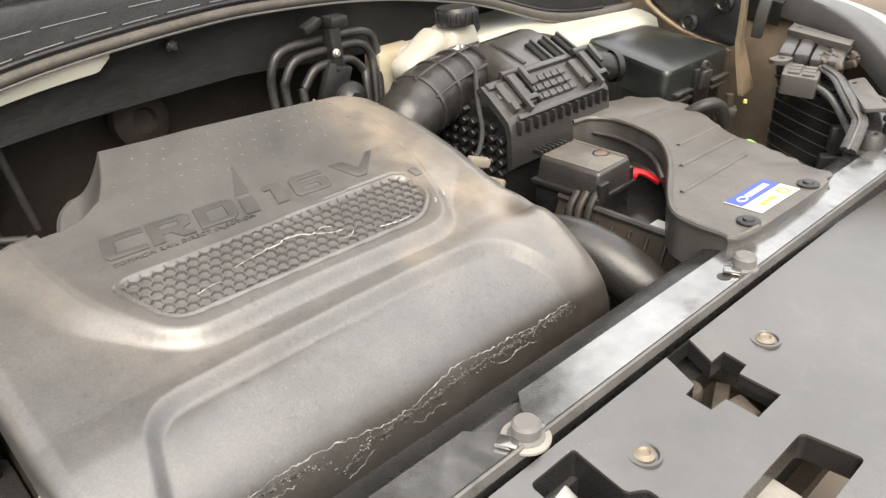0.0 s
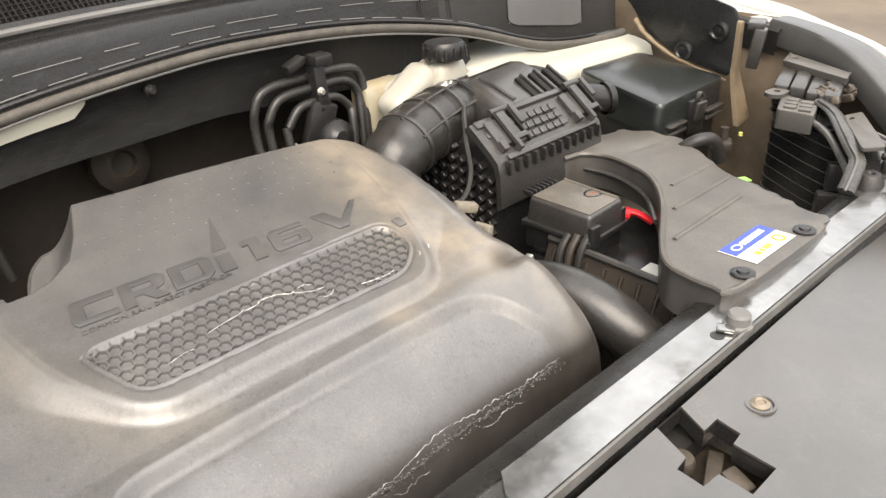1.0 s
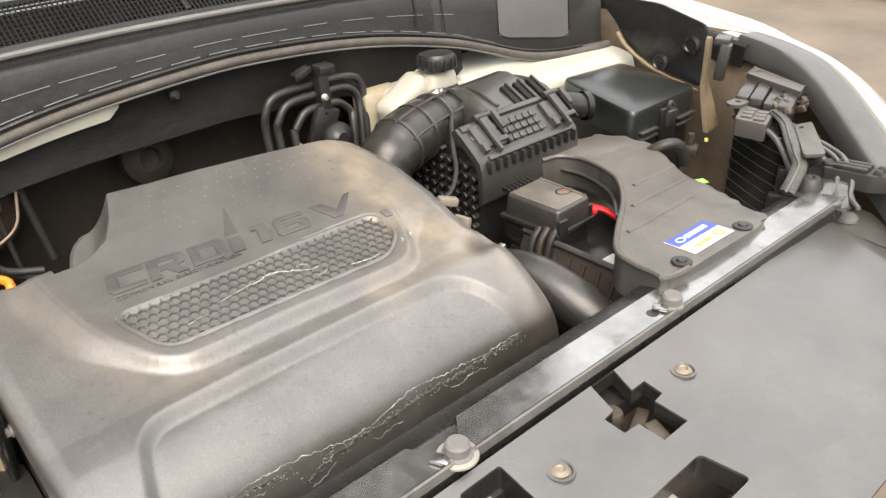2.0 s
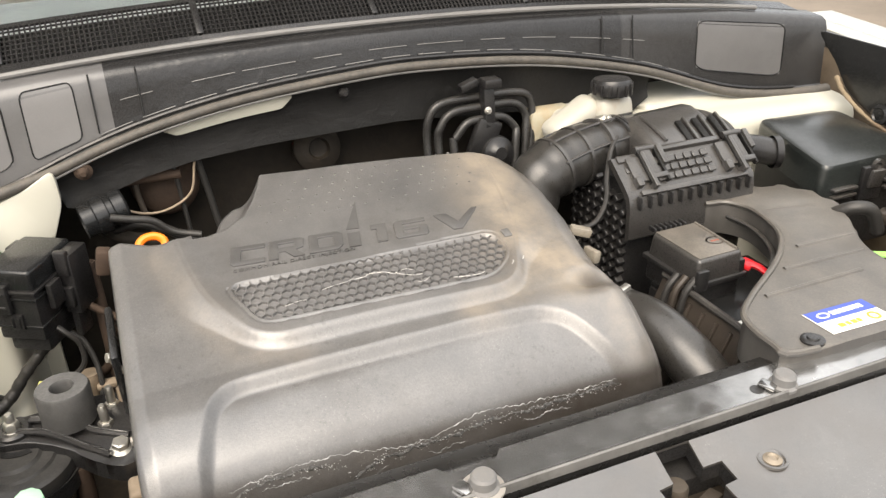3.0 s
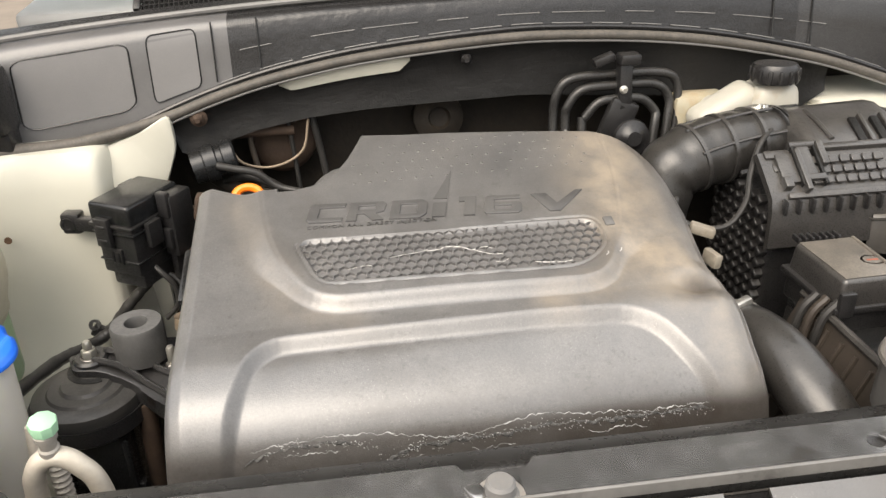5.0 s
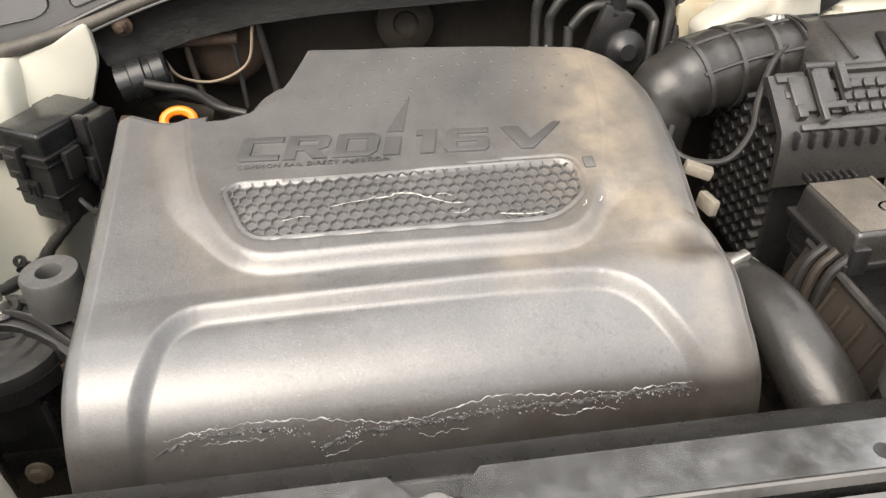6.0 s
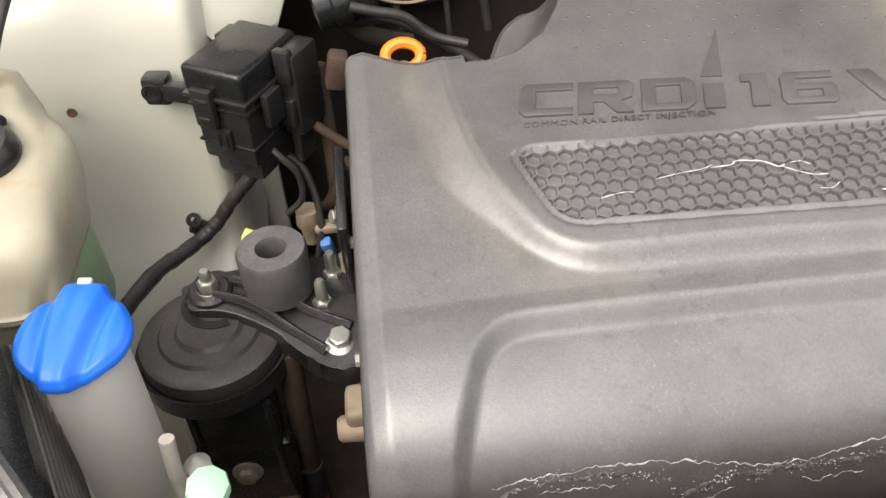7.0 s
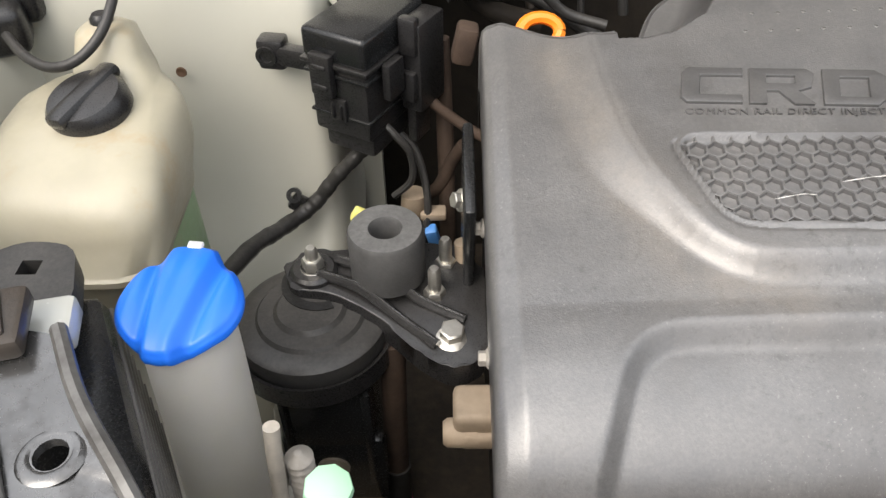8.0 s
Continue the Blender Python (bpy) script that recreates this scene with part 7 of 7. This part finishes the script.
    plate(bm, arc, (), lambda x, y: 0.7612, 0.004, 0.0)
    part("slot", bm, FELT, t, "near-black arc painted as the shaded opening in the cushion")
    bm = bmn()
    c = pose(-0.405, 0.448, 0.774)
    lathe(bm, [(0.0345, 0), (0.0345, 0.050), (0.0325, 0.054), (0.0155, 0.054), (0.0135, 0.050), (0.0135, 0.015), (0, 0.015)], c, 40)
    part("bush", bm, BUSH, t, "ring-shaped grey rubber damper")
    # studs and bolts
    for x, y, z, h in ((-0.475, 0.451, 0.771, 0.032), (-0.362, 0.425, 0.755, 0.045), (-0.352, 0.462, 0.757, 0.045)):
        bm = bmn()
        lathe(bm, [(0.0155, 0), (0.0155, 0.004), (0.012, 0.008), (0.012, 0.010)], pose(x, y, z), 20)
        lathe(bm, [(0.0105, 0.008), (0.0105, 0.017), (0.009, 0.019), (0.0, 0.019)], pose(x, y, z), 6)
        lathe(bm, [(0.006, 0.018), (0.006, h - 0.004), (0.004, h), (0, h)], pose(x, y, z), 14)
        part("stud", bm, STEEL, t, "zinc stud and nut")
    bm = bmn()
    hexhead(bm, (-0.347, 0.384, 0.752), 0.0115, 0.016, 1.42, (8, 0, 15))
    part("flange_bolt", bm, STEEL, t, "zinc flange bolt")


engine_mount()


def side_relay_box():
    t = thing("relay_box", (-0.46, 0.66, 0.78), "black clipped relay box on the strut tower", "relay box")
    m = pose(-0.432, 0.661, 0.008, 0, 0, -30)
    bm = bmn()
    box(bm, (0, 0, 0.848), (0.070, 0.105, 0.085), 0.004)
    turned(bm, bm.verts[:], m)
    part("case", bm, BLACK, t)
    bm = bmn()
    box(bm, (0.002, 0.002, 0.806), (0.062, 0.094, 0.050), 0.005)
    turned(bm, bm.verts[:], m)
    part("base", bm, BLACK, t)
    bm = bmn()
    box(bm, (0, 0, 0.906), (0.076, 0.112, 0.034), 0.006, (0, 0, 0), 3)
    turned(bm, bm.verts[:], m)
    part("lid", bm, BLACK_GLOSS, t)
    bm = bmn()
    box(bm, (0, 0, 0.888), (0.081, 0.117, 0.005), 0.0015)
    turned(bm, bm.verts[:], m)
    part("lid_rim", bm, BLACK, t)
    bm = bmn()
    box(bm, (0, 0, 0.876), (0.078, 0.113, 0.004), 0.0015)
    box(bm, (0, 0, 0.829), (0.074, 0.109, 0.003), 0.001)
    turned(bm, bm.verts[:], m)
    part("seam", bm, BLACK_GLOSS, t)
    bm = bmn()
    box(bm, (0.050, 0.030, 0.868), (0.026, 0.050, 0.100), 0.004)
    box(bm, (0.050, 0.006, 0.905), (0.020, 0.012, 0.040), 0.003)
    box(bm, (0.050, 0.002, 0.850), (0.018, 0.010, 0.034), 0.003)
    turned(bm, bm.verts[:], m)
    part("connector_block", bm, BLACK, t)
    for c, sz in (((-0.012, -0.060, 0.878), (0.026, 0.010, 0.046)), ((0.000, -0.0545, 0.838), (0.020, 0.006, 0.026)), ((-0.005, -0.058, 0.838), (0.004, 0.005, 0.018)), ((0.005, -0.058, 0.838), (0.004, 0.005, 0.018)), ((-0.012, -0.064, 0.888), (0.018, 0.006, 0.006)), ((-0.012, -0.064, 0.866), (0.018, 0.006, 0.006)), ((0.046, -0.02, 0.87), (0.010, 0.028, 0.04)), ((0.046, 0.025, 0.80), (0.012, 0.03, 0.05)), ((-0.034, 0.03, 0.915), (0.02, 0.03, 0.012))):
        bm = bmn()
        box(bm, c, sz, 0.0025)
        turned(bm, bm.verts[:], m)
        part("clip", bm, BLACK, t)
    bm = bmn()
    box(bm, (-0.058, -0.040, 0.876), (0.050, 0.016, 0.022), 0.004, (0, 0, 8))
    box(bm, (-0.088, -0.042, 0.876), (0.030, 0.024, 0.034), 0.005, (0, 0, 20))
    lathe(bm, [(0.011, 0.0), (0.011, 0.003), (0.007, 0.003), (0.007, -0.004), (0, -0.004)], pose(-0.088, -0.054, 0.876, 90, 0, 20), 18)
    turned(bm, bm.verts[:], m)
    part("foot", bm, BLACK, t)


side_relay_box()


def harness():
    t = thing("wiring_harness", (-0.48, 0.6, 0.72), "taped black wiring harness along the strut tower", "wiring harness")
    bm = bmn()
    line = [(-0.60, 0.46, 0.715), (-0.568, 0.56, 0.702), (-0.543, 0.60, 0.695), (-0.520, 0.630, 0.694), (-0.500, 0.642, 0.707), (-0.480, 0.648, 0.731), (-0.458, 0.652, 0.754), (-0.435, 0.655, 0.776)]
    tube(bm, line, lambda q: 0.0102 + 0.0005 * math.sin(q * 60) + 0.0003 * math.sin(q * 143) - 0.002 * q, 12, 12)
    part("loom", bm, RUBBER, t)
    bm = bmn()
    box(bm, (-0.522, 0.642, 0.700), (0.026, 0.012, 0.022), 0.004, (0, 35, 0))
    lathe(bm, [(0.009, 0), (0.009, 0.006), (0.004, 0.006), (0.004, 0)], pose(-0.528, 0.644, 0.712, 60, 0, 0), 16)
    part("clip", bm, BLACK, t)
    for pts, r in (([(-0.425, 0.635, 0.826), (-0.404, 0.622, 0.808), (-0.389, 0.620, 0.785), (-0.389, 0.620, 0.750), (-0.410, 0.620, 0.727)], 0.0042), ([(-0.42, 0.66, 0.80), (-0.385, 0.65, 0.77), (-0.372, 0.62, 0.71), (-0.385, 0.60, 0.65)], 0.0045)):
        bm = bmn()
        tube(bm, pts, r, 8, 6)
        part("wire", bm, RUBBER, t)
    s = thing("sensor_plug", (-0.365, 0.585, 0.66), "small blue wire connector on a tan plug", "connector")
    bm = bmn()
    box(bm, (-0.367, 0.611, 0.674), (0.014, 0.014, 0.034), 0.003, (15, -10, 0))
    part("connector", bm, BLUE_TAG, s)
    bm = bmn()
    lathe(bm, [(0, 0.05), (0.014, 0.05), (0.016, 0.03), (0.011, 0.02), (0.011, 0)], pose(-0.388, 0.632, 0.672), 18)
    box(bm, (-0.366, 0.622, 0.700), (0.03, 0.02, 0.01), 0.003)
    part("plug", bm, TAN, s)
    s = thing("yellow_tag", (-0.425, 0.51, 0.76), "tiny yellow plastic tag behind the bush", "tag")
    bm = bmn()
    box(bm, (-0.435, 0.50, 0.80), (0.012, 0.01, 0.014), 0.002, (0, 30, 0))
    part("tag", bm, YELLOW, s)
    # ribbed filler pipe by the relay box and brown bits behind
    s = thing("oil_filler", (-0.36, 0.67, 0.85), "round black ribbed breather cap beside the relay box", "cap")
    bm = bmn()
    prof = [(0, 0.07), (0.026, 0.07), (0.030, 0.066), (0.030, 0.05), (0.026, 0.048), (0.026, 0.04), (0.031, 0.038), (0.031, 0.02), (0.027, 0.018), (0.027, 0)]
    lathe(bm, prof, pose(-0.352, 0.735, 0.932, 0, 80, 12), 32)
    part("cap", bm, BLACK_GLOSS, s)
    bm = bmn()
    box(bm, (-0.330, 0.640, 0.905), (0.022, 0.026, 0.040), 0.005, (0, 12, 0))
    part("stem", bm, OLD_RUST, s, "brown stained stub")
    s = thing("rear_pipes", (-0.25, 0.8, 0.9), "rusty pipes and wires in the dark behind the engine", "pipes")
    for pts, r, m in (
        ([(-0.36, 0.80, 0.955), (-0.27, 0.80, 0.965), (-0.19, 0.80, 0.965)], 0.009, OLD_RUST),
        ([(-0.30, 0.79, 0.95), (-0.28, 0.79, 0.915), (-0.23, 0.79, 0.905), (-0.18, 0.79, 0.93), (-0.165, 0.79, 0.985)], 0.0022, TAN),
        ([(-0.31, 0.76, 0.90), (-0.26, 0.74, 0.91), (-0.20, 0.72, 0.88), (-0.15, 0.70, 0.85)], 0.008, RUBBER),
        ([(-0.16, 0.80, 0.99), (-0.15, 0.80, 0.93), (-0.14, 0.79, 0.86)], 0.006, RUBBER),
        ([(-0.35, 0.78, 0.92), (-0.30, 0.77, 0.88), (-0.24, 0.77, 0.86)], 0.012, DARK),
        ([(-0.395, 0.68, 0.845), (-0.366, 0.66, 0.826), (-0.331, 0.65, 0.801), (-0.300, 0.64, 0.785)], 0.006, OLD_RUST),
        ([(-0.395, 0.67, 0.680), (-0.362, 0.66, 0.706), (-0.344, 0.66, 0.745), (-0.330, 0.65, 0.775)], 0.008, OLD_RUST),
        ([(-0.355, 0.70, 0.88), (-0.352, 0.69, 0.80), (-0.350, 0.66, 0.70), (-0.350, 0.64, 0.58)], 0.010, OLD_RUST),
        ([(-0.31, 0.70, 0.947), (-0.285, 0.70, 0.940), (-0.25, 0.70, 0.930), (-0.222, 0.70, 0.906), (-0.18, 0.69, 0.896)], 0.006, RUBBER),
        ([(-0.265, 0.80, 0.985), (-0.262, 0.80, 0.93), (-0.25, 0.79, 0.87)], 0.005, GRIME),
        ([(-0.20, 0.80, 0.99), (-0.195, 0.80, 0.93), (-0.19, 0.79, 0.86)], 0.004, RUBBER),
    ):
        bm = bmn()
        tube(bm, pts, r, 10, 6)
        part("pipe", bm, m, s)
    s = thing("starter_cover", (0.05, 0.82, 0.9), "grimy round heat shield in the dark behind the engine", "heat shield")
    bm = bmn()
    lathe(bm, [(0.0, 0.010), (0.016, 0.012), (0.020, 0.022), (0.030, 0.018), (0.044, 0.008), (0.046, -0.01)], pose(0.06, 0.85, 0.955, 78, 0, 0), 32)
    part("shield", bm, DARK, s, "grimy round shield")
    bm = bmn()
    lathe(bm, [(0.0, 0.02), (0.030, 0.018), (0.050, 0.010), (0.058, 0.0), (0.060, -0.02)], pose(-0.215, 0.845, 0.935, 80, 0, 0), 32)
    part("housing", bm, OLD_RUST, s, "rust-brown round housing")


harness()


def ac_pipes():
    t = thing("air_con_pipe", (-0.42, 0.16, 0.7), "pale aluminium pipe with a mint green service cap", "pipe")
    bm = bmn()
    tube(bm, [(-0.446, 0.15, 0.62), (-0.445, 0.15, 0.80), (-0.438, 0.148, 0.846), (-0.419, 0.147, 0.864), (-0.396, 0.148, 0.850), (-0.380, 0.15, 0.80), (-0.374, 0.15, 0.62)], 0.0105, 16, 8)
    part("pipe", bm, ALU, t)
    bm = bmn()
    lathe(bm, [(0.010, -0.006), (0.010, 0.004), (0.008, 0.006), (0.009, 0.016), (0.011, 0.018), (0.011, 0.024), (0.008, 0.026)], pose(-0.418, 0.147, 0.872, 8, 4, 0), 20)
    part("valve", bm, SEATM, t)
    bm = bmn()
    lathe(bm, [(0.0110, 0), (0.0128, 0.0015), (0.0138, 0.011), (0.0130, 0.0145), (0.009, 0.0165), (0, 0.017)], pose(-0.4155, 0.144, 0.898, 10, 6, 0), 9)
    part("cap", bm, MINT, t, "mint green cap")
    s = thing("service_stub", (-0.46, 0.15, 0.75), "short pale metal pipe stub with ribbed hose", "pipe")
    bm = bmn()
    tube(bm, [(-0.4705, 0.232, 0.838), (-0.472, 0.226, 0.80), (-0.474, 0.214, 0.70), (-0.476, 0.212, 0.60)], 0.0060, 12, 4)
    part("stub", bm, ALU, s)
    bm = bmn()
    lathe(bm, [(0.0060 + 0.0046 * (k % 2), 0.0042 * k) for k in range(20)] + [(0.0030, 0.086), (0.0, 0.087)], pose(-0.458, 0.236, 0.715), 18)
    part("spring", bm, SEATM, s, "", 20)
    s = thing("coolant_hose", (-0.405, 0.40, 0.4), "dull brown pipe in a black sleeve with magenta tape", "pipe")
    bm = bmn()
    tube(bm, [(-0.402, 0.402, 0.73), (-0.405, 0.400, 0.64), (-0.408, 0.398, 0.52)], 0.0125, 16, 4)
    part("pipe", bm, OLD_RUST, s)
    bm = bmn()
    tube(bm, [(-0.408, 0.398, 0.53), (-0.409, 0.396, 0.47), (-0.410, 0.394, 0.38)], 0.0150, 16, 4)
    part("sleeve", bm, RUBBER, s, "black rubber sleeve")
    bm = bmn()
    lathe(bm, [(0.0150, 0.0), (0.0158, 0.001), (0.0158, 0.017), (0.0150, 0.018)], pose(-0.4093, 0.3955, 0.452), 20)
    part("tape", bm, MAGENTA, s, "band of magenta tape")


ac_pipes()


def bonnet_hinge():
    bm = bmn()
    box(bm, (-0.672, 0.745, 1.055), (0.07, 0.05, 0.04), 0.006, (10, 0, 10))
    t = part("hinge", bm, PAINT, car, "dirty white painted bonnet hinge")
    bm = bmn()
    tube(bm, [(-0.675, 0.735, 1.075), (-0.690, 0.735, 1.11), (-0.684, 0.738, 1.14), (-0.700, 0.742, 1.18), (-0.69, 0.75, 1.24)], 0.020, 10, 5, flat=0.5)
    part("arm", bm, STEEL, t)
    bm = bmn()
    box(bm, (-0.70, 0.80, 1.05), (0.14, 0.012, 0.26), 0.004)
    box(bm, (-0.86, 0.86, 1.15), (0.30, 0.012, 0.5), 0.004, (0, 0, 10))
    box(bm, (-0.69, 0.738, 1.012), (0.17, 0.045, 0.060), 0.006)
    part("backing", bm, BLACK, t)
    bm = bmn()
    box(bm, (-0.795, 0.700, 0.965), (0.085, 0.090, 0.085), 0.010, (0, 0, 0), 3)
    box(bm, (-0.785, 0.640, 0.93), (0.05, 0.05, 0.05), 0.012, (0, 0, 20), 3)
    part("hinge_cover", bm, BLACK, t, "black plastic cover beside the hinge")
    bm = bmn()
    hexhead(bm, (-0.655, 0.72, 1.065), 0.009, 0.012, 1.4, (60, 0, 0))
    part("bolt", bm, STEEL, t)
    s = thing("gas_strut", (-0.774, 0.70, 0.98), "black bonnet gas strut rising from the fender", "gas strut")
    bm = bmn()
    tube(bm, [(-0.83, 0.655, 0.89), (-0.774, 0.70, 0.979), (-0.698, 0.76, 1.098), (-0.655, 0.794, 1.165)], 0.012, 14, 3)
    part("cylinder", bm, BLACK, s)


bonnet_hinge()


def tower_marks():
    bm = bmn()
    box(bm, (-0.461, 0.785, 0.58), (0.052, 0.012, 0.34), 0.004)
    part("post", bm, PAINT, car, "narrow ivory sheet metal post")
    # folded sheet beside the mount's leg, and the ledge that the leg stands on
    bm = bmn()
    box(bm, (-0.570, 0.424, 0.53), (0.070, 0.010, 0.26), 0.003)
    part("inner_panel", bm, PAINT, car, "ivory inner panel beside the mount")
    bm = bmn()
    box(bm, (-0.531, 0.405, 0.53), (0.008, 0.048, 0.25), 0.003, (0, 6, 0))
    part("panel_fold", bm, PAINT, car, "ivory folded flange")
    bm = bmn()
    box(bm, (-0.50, 0.345, 0.500), (0.155, 0.085, 0.022), 0.006)
    part("ledge", bm, DIRTY, car, "dirty ivory rail under the mount")
    bm = bmn()
    lathe(bm, [(0.006, 0.0), (0.0055, 0.0015), (0.003, 0.001), (0, 0.0005)], pose(-0.634, 0.6755, 0.857, 88, 0, 0), 14)
    part("hole_rim", bm, RUST, car, "rust-edged small hole")


tower_marks()


# ---- beyond the car: another car parked on the bare ground ----
def parked_car():
    t = thing("parked_car", (7.6, 3.2, 0.0), "white hatchback parked further off on the bare ground", "car")
    side = [(0.9, 0.30), (0.95, 0.62), (1.25, 0.80), (2.05, 0.92), (2.75, 1.42), (4.20, 1.45), (5.0, 1.02), (5.25, 0.92), (5.28, 0.35), (4.9, 0.26), (1.3, 0.26)]
    bm = bmn()
    plate(bm, rounded(side, 0.14, 4), (), lambda x, y: 0.82, 1.64, 0.05)
    for v in bm.verts:
        lean = 0.16 * max(0.0, v.co.y - 0.92) / 0.5 * (1 if v.co.z > 0 else -1)
        v.co = Vector((7.75 + v.co.z - lean, v.co.x, v.co.y))
    body = part("body", bm, WHITE_PAINT, t)
    for sgn in (-1, 1):
        bm = bmn()
        glass = [(2.25, 0.98), (2.82, 1.34), (4.10, 1.37), (4.72, 1.02)]
        plate(bm, rounded(glass, 0.05, 3), (), lambda x, y: 0.0, 0.012, 0.0)
        for v in bm.verts:
            v.co = Vector((7.75 + sgn * (0.829 + v.co.z - 0.32 * (v.co.y - 0.92)), v.co.x, v.co.y))
        part("side_window", bm, BLACK_GLOSS, body)
    bm = bmn()
    box(bm, (7.75, 3.1, 0.23), (1.5, 4.0, 0.12), 0.03)
    part("underbody", bm, DARK, t)
    for x in (6.99, 8.51):
        for y in (1.75, 4.35):
            m = pose(x, y, 0.31, 0, 90, 0)
            bm = bmn()
            lathe(bm, [(0.20, -0.09), (0.28, -0.10), (0.31, -0.07), (0.31, 0.07), (0.28, 0.10), (0.20, 0.09)], m, 32)
            tyre = part("wheel", bm, RUBBER, t, "black rubber tyre")
            bm = bmn()
            lathe(bm, [(0, -0.06), (0.08, -0.07), (0.20, -0.085), (0.20, 0.085), (0.08, 0.07), (0, 0.06)], m, 28)
            part("rim", bm, ALU, tyre, "dull alloy rim")


parked_car()
